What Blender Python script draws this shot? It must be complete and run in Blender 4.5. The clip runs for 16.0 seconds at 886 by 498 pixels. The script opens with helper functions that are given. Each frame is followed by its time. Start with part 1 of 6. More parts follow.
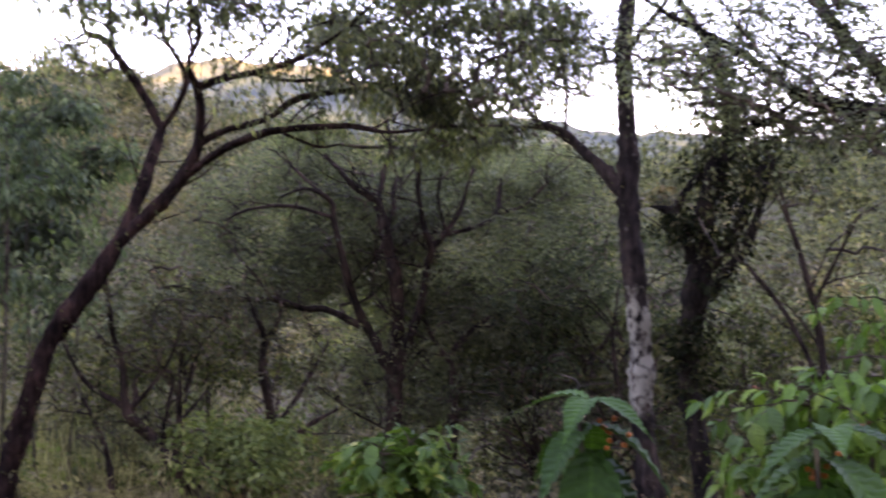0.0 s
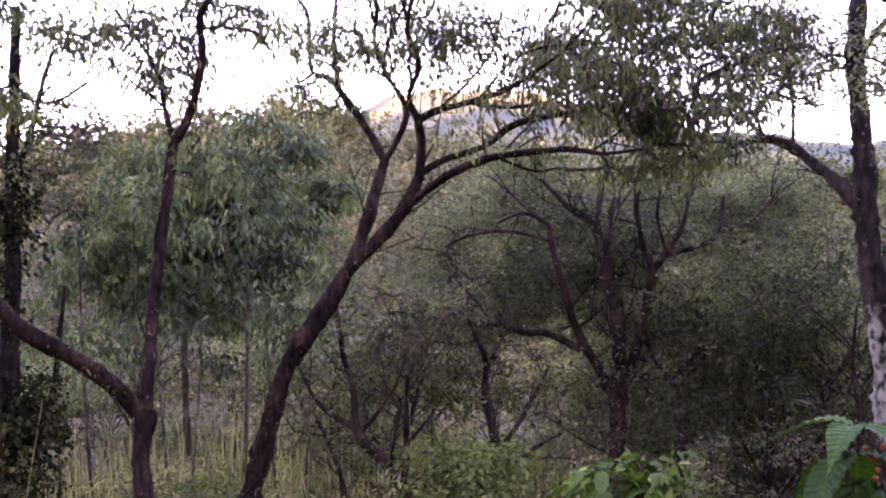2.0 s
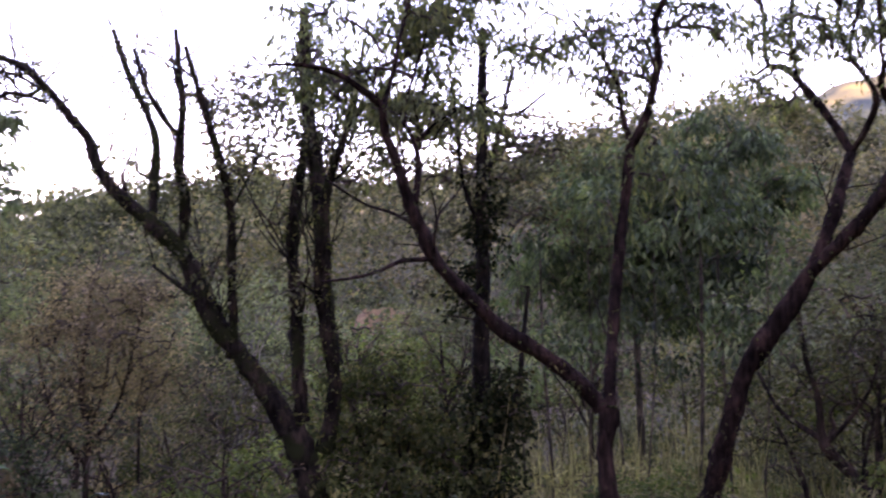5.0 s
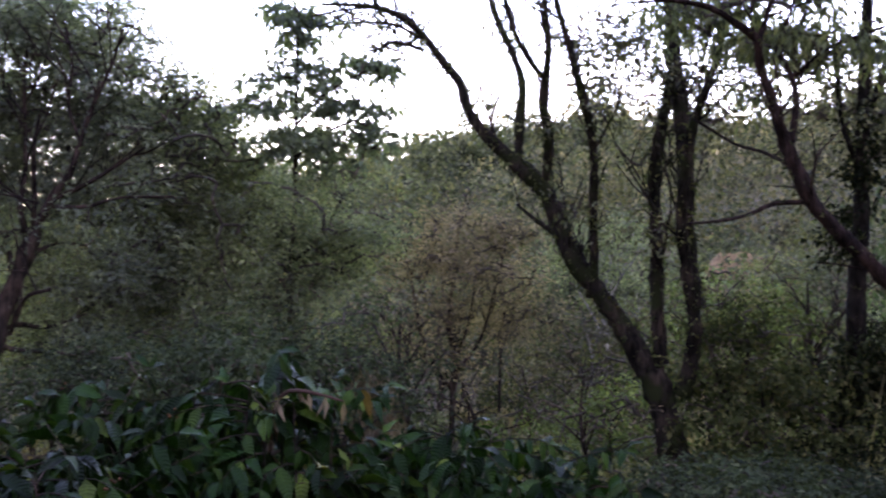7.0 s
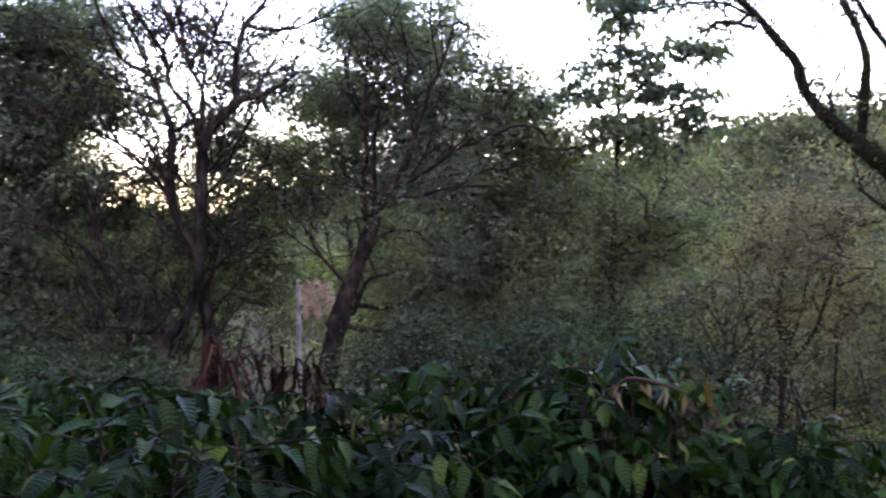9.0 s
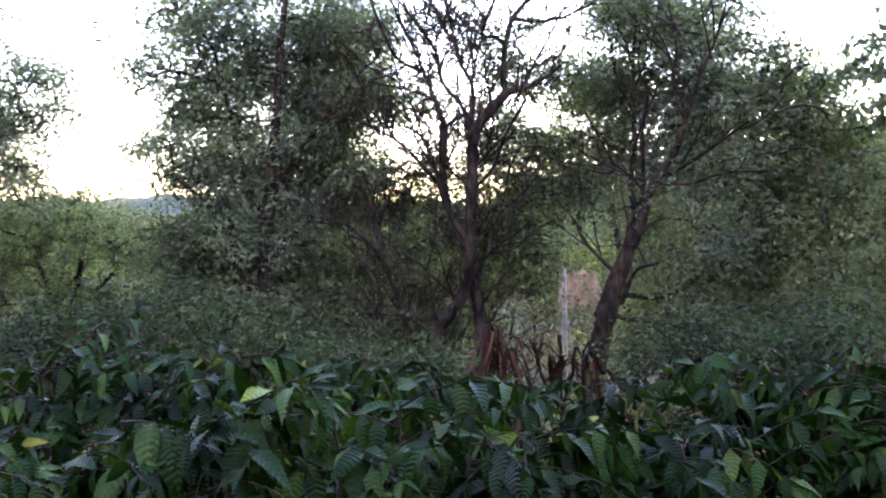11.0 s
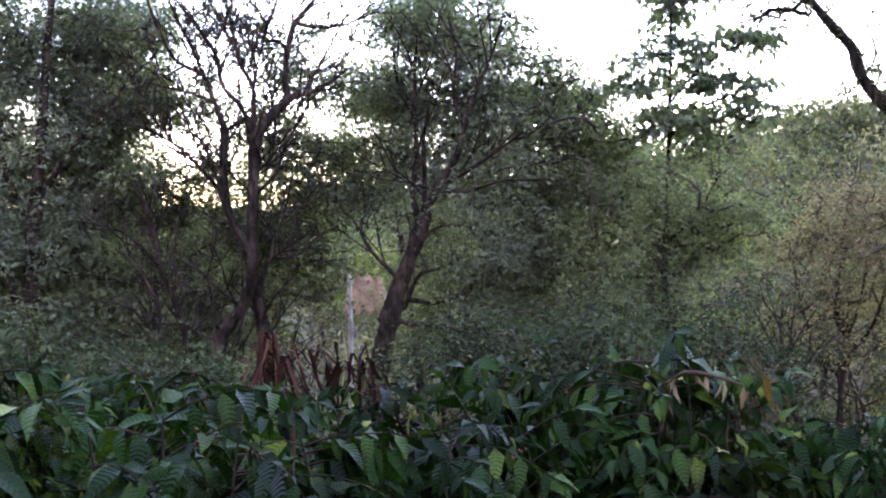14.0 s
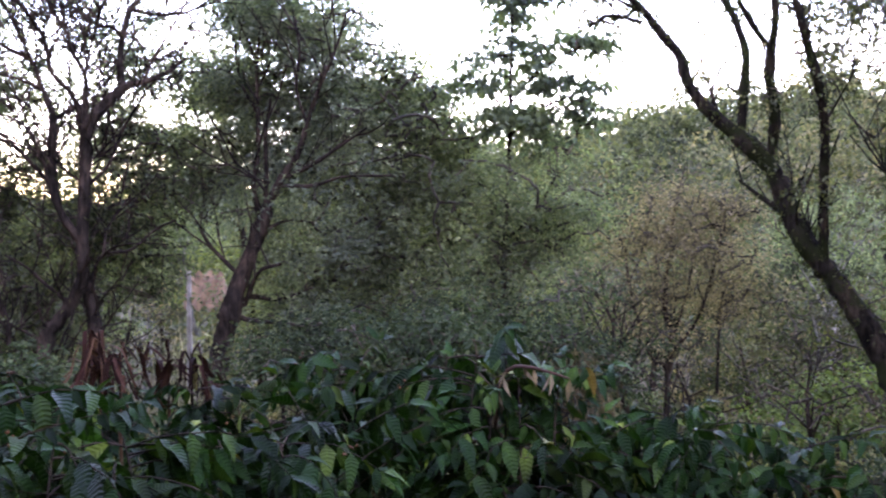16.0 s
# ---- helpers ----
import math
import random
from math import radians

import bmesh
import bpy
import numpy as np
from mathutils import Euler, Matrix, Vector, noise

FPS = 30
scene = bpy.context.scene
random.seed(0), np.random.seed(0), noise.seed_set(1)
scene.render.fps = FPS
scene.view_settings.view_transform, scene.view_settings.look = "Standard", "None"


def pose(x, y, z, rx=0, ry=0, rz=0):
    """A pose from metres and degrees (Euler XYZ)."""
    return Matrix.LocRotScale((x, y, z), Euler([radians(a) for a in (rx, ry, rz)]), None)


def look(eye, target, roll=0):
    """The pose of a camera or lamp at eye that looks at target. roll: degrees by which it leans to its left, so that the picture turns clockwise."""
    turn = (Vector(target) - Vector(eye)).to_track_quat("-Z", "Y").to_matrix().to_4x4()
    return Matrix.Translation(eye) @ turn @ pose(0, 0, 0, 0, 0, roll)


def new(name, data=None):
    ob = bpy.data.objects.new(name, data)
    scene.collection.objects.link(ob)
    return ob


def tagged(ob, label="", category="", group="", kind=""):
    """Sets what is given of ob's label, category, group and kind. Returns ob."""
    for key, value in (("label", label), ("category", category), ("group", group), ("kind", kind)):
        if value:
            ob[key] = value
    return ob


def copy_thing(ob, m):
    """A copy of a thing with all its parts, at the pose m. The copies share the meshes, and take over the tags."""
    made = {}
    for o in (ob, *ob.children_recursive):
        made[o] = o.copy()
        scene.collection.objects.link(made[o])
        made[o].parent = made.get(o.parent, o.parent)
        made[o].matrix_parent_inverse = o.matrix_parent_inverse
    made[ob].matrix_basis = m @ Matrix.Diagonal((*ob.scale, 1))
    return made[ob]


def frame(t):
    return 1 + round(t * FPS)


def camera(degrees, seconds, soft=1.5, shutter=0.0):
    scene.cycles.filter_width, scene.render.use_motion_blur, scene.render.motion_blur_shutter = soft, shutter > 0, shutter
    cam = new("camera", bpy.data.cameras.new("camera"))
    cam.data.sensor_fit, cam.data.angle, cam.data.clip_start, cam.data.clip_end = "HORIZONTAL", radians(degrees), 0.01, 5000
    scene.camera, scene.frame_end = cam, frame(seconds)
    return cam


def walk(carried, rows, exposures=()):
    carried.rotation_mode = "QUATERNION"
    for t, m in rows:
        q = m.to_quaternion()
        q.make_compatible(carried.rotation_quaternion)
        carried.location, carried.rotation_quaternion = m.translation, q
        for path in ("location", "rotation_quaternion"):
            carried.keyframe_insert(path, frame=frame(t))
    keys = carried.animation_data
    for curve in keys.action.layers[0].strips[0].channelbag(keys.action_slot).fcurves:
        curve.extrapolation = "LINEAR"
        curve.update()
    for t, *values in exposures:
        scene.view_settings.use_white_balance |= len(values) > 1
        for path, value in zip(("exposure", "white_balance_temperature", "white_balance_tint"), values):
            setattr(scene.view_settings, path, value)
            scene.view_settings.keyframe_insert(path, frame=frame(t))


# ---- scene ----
cam = camera(48.1, 16.0, 2.1, 0.4)
EYE, ARM = 1.6, 0.40
# seconds, turn to the left, tilt, lean: held at arm's length by someone who turns on the spot
ROWS = [
    (0, 0.00, 0.26, 0.31),
    (0.5, 6.16, 1.33, 1.07),
    (1, 9.66, 1.86, 1.46),
    (1.5, 11.29, 1.87, 1.47),
    (2, 12.20, 1.83, 1.56),
    (2.5, 12.79, 1.63, 1.44),
    (3, 15.71, 1.25, 1.68),
    (3.5, 21.12, 1.09, 1.61),
    (4, 27.26, 1.59, 1.58),
    (4.2, 29.68, 2.12, 1.81),
    (6.3, 49.02, -0.22, -0.25),
    (6.5, 51.57, -0.51, -0.14),
    (7, 57.07, -0.68, -0.10),
    (7.5, 61.39, -0.62, -0.08),
    (8, 65.92, -1.23, -0.42),
    (8.5, 70.58, -1.28, -0.04),
    (9, 74.98, -1.43, -0.03),
    (9.5, 78.80, -1.50, 0.41),
    (10, 82.78, -1.68, 0.63),
    (10.2, 84.83, -1.91, 0.70),
    (10.7, 88.4, -1.95, 0.8), (11.25, 90.6, -1.9, 0.9), (11.8, 90.8, -1.85, 1.0),
    (12.3, 88.73, -1.86, 1.05),
    (12.5, 87.46, -1.99, 1.00),
    (13, 83.25, -2.16, 0.78),
    (13.5, 79.41, -2.11, 0.91),
    (14, 77.80, -1.73, 0.66),
    (14.5, 76.51, -1.62, 0.39),
    (15, 74.65, -1.71, 0.15),
    (15.5, 71.99, -1.88, 0.05),
    (16, 69.02, -2.01, -0.01),
]
walk(cam, [(t, pose(-ARM * math.sin(radians(yaw)), ARM * math.cos(radians(yaw)), EYE, 90 + pitch, roll, yaw)) for t, yaw, pitch, roll in ROWS],
     exposures=[(0.0, 3.75, 7250, 59), (1.0, 4.0, 7150, 71), (2.5, 4.12, 7100, 80), (3.5, 4.33, 7000, 80), (4.0, 3.62, 7000, 77), (4.2, 3.44, 7000, 76), (6.3, 3.18, 6800, 53), (7.2, 3.34, 6800, 52), (8.0, 3.34, 6800, 50), (8.5, 3.30, 6800, 49), (9.0, 3.48, 6780, 47), (9.5, 3.80, 6790, 46), (10.2, 4.05, 6800, 44), (12.3, 4.05, 6820, 42), (14.0, 4.08, 6820, 45), (15.0, 4.1, 6820, 47), (16.0, 4.1, 6820, 48)])

# ---- light: dusk in a shaded valley, the last sun only on the far summits ----
SUN_AZ, SUN_EL = 235.0, 13.0
world = bpy.data.worlds.new("dusk_sky")
scene.world = world
world.use_nodes = True
wn = world.node_tree
sky = wn.nodes.new("ShaderNodeTexSky")
sky.sky_type, sky.sun_disc = "NISHITA", False
sky.sun_elevation, sky.sun_rotation = radians(SUN_EL), radians(-SUN_AZ)
sky.air_density, sky.dust_density, sky.ozone_density = 1.0, 0.3, 1.0
wn.nodes["Background"].inputs["Strength"].default_value = 0.15
wn.links.new(sky.outputs["Color"], wn.nodes["Background"].inputs["Color"])
sun = new("sun", bpy.data.lights.new("sun", "SUN"))
sun.data.energy, sun.data.angle, sun.data.color = 3.0, radians(0.5), (1.0, 0.80, 0.36)
sun_way = Vector((-math.sin(radians(SUN_AZ)) * math.cos(radians(SUN_EL)), math.cos(radians(SUN_AZ)) * math.cos(radians(SUN_EL)), math.sin(radians(SUN_EL))))
sun.matrix_world = look(sun_way * 50, (0, 0, 0))


# ---- materials ----
def material(name):
    m = bpy.data.materials.new(name)
    m.use_nodes = True
    return m, m.node_tree, m.node_tree.nodes["Principled BSDF"]


def ramp(nt, fac, stops):
    r = nt.nodes.new("ShaderNodeValToRGB")
    e = r.color_ramp.elements
    while len(e) < len(stops):
        e.new(0.5)
    for k, (p, c) in enumerate(stops):
        e[k].position, e[k].color = p, (*c, 1)
    nt.links.new(fac, r.inputs["Fac"])
    return r.outputs["Color"]


def noise_tex(nt, scale, detail=4.0, stretch=None):
    n = nt.nodes.new("ShaderNodeTexNoise")
    n.inputs["Scale"].default_value, n.inputs["Detail"].default_value = scale, detail
    tc = nt.nodes.new("ShaderNodeNewGeometry")
    if stretch:
        mp = nt.nodes.new("ShaderNodeMapping")
        mp.inputs["Scale"].default_value = stretch
        nt.links.new(tc.outputs["Position"], mp.inputs["Vector"])
        nt.links.new(mp.outputs["Vector"], n.inputs["Vector"])
    else:
        nt.links.new(tc.outputs["Position"], n.inputs["Vector"])
    return n


def math_node(nt, kind, a, b=0.0):
    m = nt.nodes.new("ShaderNodeMath")
    m.operation = kind
    for sock, v in ((m.inputs[0], a), (m.inputs[1], b)):
        if isinstance(v, (int, float)):
            sock.default_value = v
        else:
            nt.links.new(v, sock)
    return m.outputs[0]


def mix_color(nt, kind, fac, a, b):
    m = nt.nodes.new("ShaderNodeMix")
    m.data_type, m.blend_type = "RGBA", kind
    for sock, v in ((m.inputs[0], fac), (m.inputs[6], a), (m.inputs[7], b)):
        if isinstance(v, (int, float)):
            sock.default_value = v
        elif isinstance(v, tuple):
            sock.default_value = (*v, 1)
        else:
            nt.links.new(v, sock)
    return m.outputs[2]


def leaf_material(name, stops, rough=0.6, through_light=0.3, single=False, patch=0.6, spec=0.2, span=0.9, warm=(1.25, 1.2, 1.1), veins=0, ribbed=0.4):
    """A thin leaf: its own shade each, drifting over the crown, with some light passing through."""
    m, nt, b = material(name)
    if single:
        pick = nt.nodes.new("ShaderNodeObjectInfo").outputs["Random"]
    else:
        pick = nt.nodes.new("ShaderNodeNewGeometry").outputs["Random Per Island"]
    colour = ramp(nt, pick, stops)
    drift = ramp(nt, noise_tex(nt, span, 3).outputs["Fac"], [(0.36, (patch, patch, patch * 1.05)), (0.5, (1, 1, 1)), (0.64, warm)])
    colour = mix_color(nt, "MULTIPLY", 1.0, colour, drift)
    if not single:
        # each clump of leaves has its own tone
        clump = ramp(nt, noise_tex(nt, 3.4, 2).outputs["Fac"], [(0.36, (0.62, 0.63, 0.66)), (0.5, (1, 1, 1)), (0.64, (1.38, 1.36, 1.28))])
        colour = mix_color(nt, "MULTIPLY", 1.0, colour, clump)
    fine = ramp(nt, noise_tex(nt, 60, 2).outputs["Fac"], [(0.3, (0.8, 0.8, 0.8)), (0.7, (1.15, 1.15, 1.1))])
    colour = mix_color(nt, "MULTIPLY", 1.0, colour, fine)
    nt.links.new(colour, b.inputs["Base Color"])
    b.inputs["Roughness"].default_value, b.inputs["Specular IOR Level"].default_value = rough, spec
    if veins:
        # raised ribs that slant from the midrib to the edge, along the leaf's own axes
        axes = nt.nodes.new("ShaderNodeSeparateXYZ")
        grid = nt.nodes.new("ShaderNodeUVMap")
        grid.uv_map = "leaf"
        nt.links.new(grid.outputs["UV"], axes.inputs[0])
        side = math_node(nt, "ABSOLUTE", axes.outputs["Y"])
        wave = math_node(nt, "SINE", math_node(nt, "MULTIPLY", math_node(nt, "SUBTRACT", axes.outputs["X"], math_node(nt, "MULTIPLY", side, 0.55)), veins))
        bump = nt.nodes.new("ShaderNodeBump")
        bump.inputs["Strength"].default_value, bump.inputs["Distance"].default_value = ribbed, 0.0014
        nt.links.new(wave, bump.inputs["Height"])
        nt.links.new(bump.outputs[0], b.inputs["Normal"])
        rib = ramp(nt, side, [(0.008, (1.35, 1.35, 1.15)), (0.02, (1, 1, 1))])
        colour = mix_color(nt, "MULTIPLY", 1.0, colour, rib)
        colour = mix_color(nt, "MULTIPLY", 1.0, colour, ramp(nt, wave, [(0.0, (1 - 0.03 * ribbed,) * 3), (1.0, (1 + 0.03 * ribbed,) * 3)]))
        nt.links.new(colour, b.inputs["Base Color"])
    tr = nt.nodes.new("ShaderNodeBsdfTranslucent")
    nt.links.new(mix_color(nt, "MULTIPLY", 1.0, colour, (1.1, 1.3, 0.6)), tr.inputs["Color"])
    ms = nt.nodes.new("ShaderNodeMixShader")
    ms.inputs[0].default_value = through_light
    nt.links.new(b.outputs[0], ms.inputs[1])
    nt.links.new(tr.outputs[0], ms.inputs[2])
    nt.links.new(ms.outputs[0], nt.nodes["Material Output"].inputs["Surface"])
    return m


def bark_material(name, dark, pale, scale=14.0, moss=None, blotch=None):
    m, nt, b = material(name)
    n = noise_tex(nt, scale, 6, (1.0, 1.0, 0.3))
    colour = ramp(nt, n.outputs["Fac"], [(0.32, dark), (0.68, pale)])
    broad = ramp(nt, noise_tex(nt, 3.5, 5).outputs["Fac"], [(0.36, (0.55, 0.55, 0.55)), (0.5, (1, 1, 1)), (0.64, (1.9, 1.75, 1.6))])
    colour = mix_color(nt, "MULTIPLY", 1.0, colour, broad)
    if moss:
        k = ramp(nt, noise_tex(nt, 3.0, 4).outputs["Fac"], [(0.5, (0, 0, 0)), (0.62, (1, 1, 1))])
        colour = mix_color(nt, "MIX", k, colour, moss)
    if blotch:
        # lichen blotches, thickest on one stretch of the stem
        z = nt.nodes.new("ShaderNodeSeparateXYZ")
        nt.links.new(nt.nodes.new("ShaderNodeNewGeometry").outputs["Position"], z.inputs[0])
        rise = math_node(nt, "MULTIPLY", math_node(nt, "ADD", z.outputs["Z"], 1.0), 0.4)
        band = ramp(nt, rise, [(0.24, (0.28,) * 3), (0.38, (0.58,) * 3), (0.76, (0.57,) * 3), (0.92, (0.30,) * 3)])
        k = mix_color(nt, "ADD", 1.0, band, noise_tex(nt, 11.0, 10, (1.0, 1.0, 0.8)).outputs["Fac"])
        k = ramp(nt, mix_color(nt, "MULTIPLY", 1.0, k, (0.7,) * 3), [(0.65, (0, 0, 0)), (0.78, (1, 1, 1))])
        colour = mix_color(nt, "MIX", k, colour, blotch)
    nt.links.new(colour, b.inputs["Base Color"])
    b.inputs["Roughness"].default_value, b.inputs["Specular IOR Level"].default_value = 0.95, 0.06
    bump = nt.nodes.new("ShaderNodeBump")
    bump.inputs["Strength"].default_value, bump.inputs["Distance"].default_value = 1.0, 0.035
    nt.links.new(n.outputs["Fac"], bump.inputs["Height"])
    nt.links.new(bump.outputs[0], b.inputs["Normal"])
    return m


BARK = bark_material("dark_bark", (0.014, 0.010, 0.008), (0.060, 0.040, 0.030), 18)
BARK_DARK = bark_material("blackened_bark", (0.006, 0.005, 0.004), (0.028, 0.021, 0.017), 18)
BARK_RED = bark_material("reddish_bark", (0.007, 0.0042, 0.0034), (0.040, 0.023, 0.018), 20)
BARK_MOSSY = bark_material("mossy_bark", (0.007, 0.005, 0.004), (0.040, 0.029, 0.021), 18, moss=(0.022, 0.024, 0.009))
BARK_GREY = bark_material("grey_bark", (0.06, 0.05, 0.045), (0.26, 0.23, 0.20), 10)
BARK_PALE = bark_material("lichen_bark", (0.012, 0.009, 0.008), (0.055, 0.040, 0.033), blotch=(0.33, 0.295, 0.22))
TWIG = bark_material("twig_bark", (0.040, 0.031, 0.024), (0.125, 0.100, 0.074), 40)
LEAF = {
    "droop": leaf_material("drooping_leaf", [(0.0, (0.065, 0.075, 0.042)), (0.6, (0.125, 0.14, 0.068)), (1.0, (0.23, 0.225, 0.09))], 0.6, 0.45),
    "fine": leaf_material("small_leaf", [(0.0, (0.078, 0.088, 0.056)), (0.7, (0.148, 0.160, 0.092)), (1.0, (0.215, 0.21, 0.112))], 0.6, 0.45),
    "dense": leaf_material("dark_leaf", [(0.0, (0.125, 0.138, 0.102)), (0.7, (0.225, 0.24, 0.17)), (1.0, (0.30, 0.305, 0.205))], 0.6, 0.5, spec=0.12),
    "sparse": leaf_material("scattered_leaf", [(0.0, (0.057, 0.055, 0.028)), (0.6, (0.097, 0.100, 0.045)), (1.0, (0.150, 0.120, 0.060))]),
    "ivy": leaf_material("ivy_leaf", [(0.0, (0.042, 0.050, 0.021)), (0.7, (0.086, 0.096, 0.037)), (1.0, (0.165, 0.14, 0.058))], 0.75, 0.35, spec=0.06),
    # darker copy of the small leaf: the slope's shade is put into its colour
    "gloom": leaf_material("shade_tinted_leaf", [(0.0, (0.028, 0.040, 0.020)), (0.7, (0.060, 0.078, 0.038)), (1.0, (0.10, 0.11, 0.055))], 0.7, 0.35, spec=0.1),
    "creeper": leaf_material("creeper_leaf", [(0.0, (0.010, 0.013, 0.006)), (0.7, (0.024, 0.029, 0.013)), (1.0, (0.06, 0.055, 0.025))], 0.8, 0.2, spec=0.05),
    "tier": leaf_material("broad_leaf", [(0.0, (0.10, 0.12, 0.085)), (1.0, (0.21, 0.235, 0.155))], 0.5, 0.5),
    "glossy": leaf_material("glossy_leaf", [(0.0, (0.052, 0.078, 0.040)), (0.8, (0.115, 0.155, 0.076)), (1.0, (0.23, 0.25, 0.13))], 0.5, 0.38, patch=0.4, span=0.8, spec=0.2),
    "brown": leaf_material("fading_leaf", [(0.0, (0.16, 0.125, 0.085)), (0.5, (0.25, 0.175, 0.12)), (1.0, (0.33, 0.23, 0.165))], 0.7, 0.45),
    "coffee": leaf_material("coffee_leaf", [(0.0, (0.004, 0.015, 0.002)), (0.6, (0.0098, 0.036, 0.0040)), (0.95, (0.032, 0.066, 0.009)), (0.985, (0.075, 0.115, 0.016)), (0.995, (0.20, 0.17, 0.022)), (1.0, (0.12, 0.055, 0.022))], 0.36, 0.16, True, 0.36, 0.11, 1.6, veins=63.0, ribbed=0.9),
    "coffee_mass": leaf_material("coffee_leaf_mass", [(0.0, (0.004, 0.0145, 0.002)), (0.6, (0.009, 0.034, 0.0040)), (0.95, (0.036, 0.068, 0.010)), (0.99, (0.10, 0.13, 0.018)), (0.995, (0.22, 0.18, 0.022)), (1.0, (0.12, 0.055, 0.022))], 0.38, 0.16, False, 0.36, 0.10, 1.6, veins=63.0, ribbed=0.8),
    "shoot": leaf_material("shoot_leaf", [(0.0, (0.014, 0.042, 0.007)), (1.0, (0.034, 0.084, 0.013))], 0.5, 0.2, True, 0.7, 0.08, veins=80.0, ribbed=1.3),
    "bright": leaf_material("young_leaf", [(0.0, (0.034, 0.080, 0.011)), (0.6, (0.062, 0.125, 0.017)), (1.0, (0.12, 0.18, 0.025))], 0.5, 0.35, spec=0.25),
    "bright_single": leaf_material("young_leaf_single", [(0.0, (0.034, 0.080, 0.011)), (0.6, (0.062, 0.125, 0.017)), (0.95, (0.12, 0.18, 0.025)), (1.0, (0.34, 0.30, 0.07))], 0.5, 0.35, True, spec=0.25, veins=50.0),
    "scrub": leaf_material("scrub_leaf", [(0.0, (0.13, 0.115, 0.068)), (0.9, (0.20, 0.17, 0.105)), (1.0, (0.28, 0.21, 0.14))], 0.7, 0.35, False, 0.4, 0.1, 0.5, (1.7, 1.4, 1.1)),
    "woods": leaf_material("far_leaf", [(0.0, (0.096, 0.102, 0.062)), (0.9, (0.138, 0.142, 0.082)), (1.0, (0.175, 0.158, 0.10))], 0.7, 0.4, False, 0.34, 0.1, 0.30, (1.75, 1.5, 1.15)),
    "lime": leaf_material("lime_leaf", [(0.0, (0.085, 0.125, 0.036)), (1.0, (0.19, 0.22, 0.064))], 0.6, 0.35),
    "straw": leaf_material("dry_blade", [(0.0, (0.26, 0.20, 0.11)), (1.0, (0.55, 0.43, 0.28))], 0.7, 0.3),
    "thatch": leaf_material("hanging_straw", [(0.0, (0.15, 0.10, 0.062)), (1.0, (0.30, 0.21, 0.135))], 0.8, 0.3),
    "hay": leaf_material("hay_leaf", [(0.0, (0.25, 0.215, 0.11)), (1.0, (0.38, 0.32, 0.17))], 0.7, 0.35, False, 0.5, 0.1, 0.6),
    "far_dry": leaf_material("far_dry_leaf", [(0.0, (0.16, 0.15, 0.092)), (0.9, (0.23, 0.195, 0.125)), (1.0, (0.28, 0.215, 0.15))], 0.7, 0.4, False, 0.36, 0.1, 0.26, (1.6, 1.35, 1.15)),
    "dead": leaf_material("withered_blade", [(0.0, (0.016, 0.006, 0.004)), (0.6, (0.055, 0.019, 0.012)), (0.93, (0.16, 0.075, 0.038)), (1.0, (0.24, 0.19, 0.06))], 0.85, 0.1, True, spec=0.1),
    "berry": leaf_material("ripe_berry", [(0.0, (0.30, 0.06, 0.018)), (1.0, (0.45, 0.13, 0.025))], 0.4, 0.1),
    "blossom": leaf_material("rusty_cluster", [(0.0, (0.07, 0.025, 0.014)), (1.0, (0.19, 0.065, 0.022))], 0.6, 0.2),
    "yellowgreen": leaf_material("yellow_green_leaf", [(0.0, (0.12, 0.135, 0.05)), (0.7, (0.19, 0.205, 0.07)), (1.0, (0.27, 0.25, 0.10))], 0.7, 0.4),
    "greygreen": leaf_material("grey_green_leaf", [(0.0, (0.12, 0.138, 0.080)), (0.7, (0.22, 0.24, 0.13)), (1.0, (0.29, 0.28, 0.155))], 0.7, 0.45),
    "bare": leaf_material("last_leaf", [(0.0, (0.10, 0.07, 0.045)), (1.0, (0.22, 0.15, 0.10))], 0.7, 0.2),
}


def ground_material():
    m, nt, b = material("leaf_litter")
    big = noise_tex(nt, 0.25, 5)
    small = noise_tex(nt, 9.0, 6)
    colour = mix_color(nt, "MIX", ramp(nt, big.outputs["Fac"], [(0.4, (0, 0, 0)), (0.6, (1, 1, 1))]), (0.115, 0.085, 0.042), (0.075, 0.078, 0.028))
    colour = mix_color(nt, "MULTIPLY", 1.0, colour, ramp(nt, small.outputs["Fac"], [(0.3, (0.45, 0.4, 0.35)), (0.7, (1.5, 1.4, 1.2))]))
    nt.links.new(colour, b.inputs["Base Color"])
    b.inputs["Roughness"].default_value = 0.95
    bump = nt.nodes.new("ShaderNodeBump")
    bump.inputs["Distance"].default_value = 0.06
    nt.links.new(small.outputs["Fac"], bump.inputs["Height"])
    nt.links.new(bump.outputs[0], b.inputs["Normal"])
    return m


def mountain_material():
    m, nt, b = material("wooded_mountain")
    n = noise_tex(nt, 0.05, 8)
    colour = ramp(nt, n.outputs["Fac"], [(0.35, (0.085, 0.10, 0.085)), (0.55, (0.15, 0.15, 0.10)), (0.7, (0.27, 0.23, 0.10))])
    nt.links.new(colour, b.inputs["Base Color"])
    b.inputs["Roughness"].default_value, b.inputs["Specular IOR Level"].default_value = 1.0, 0.0
    return m


def earth_material(name, a, b_):
    m, nt, b = material(name)
    colour = ramp(nt, noise_tex(nt, 5.0, 6).outputs["Fac"], [(0.35, a), (0.65, b_)])
    nt.links.new(colour, b.inputs["Base Color"])
    b.inputs["Roughness"].default_value = 0.95
    return m


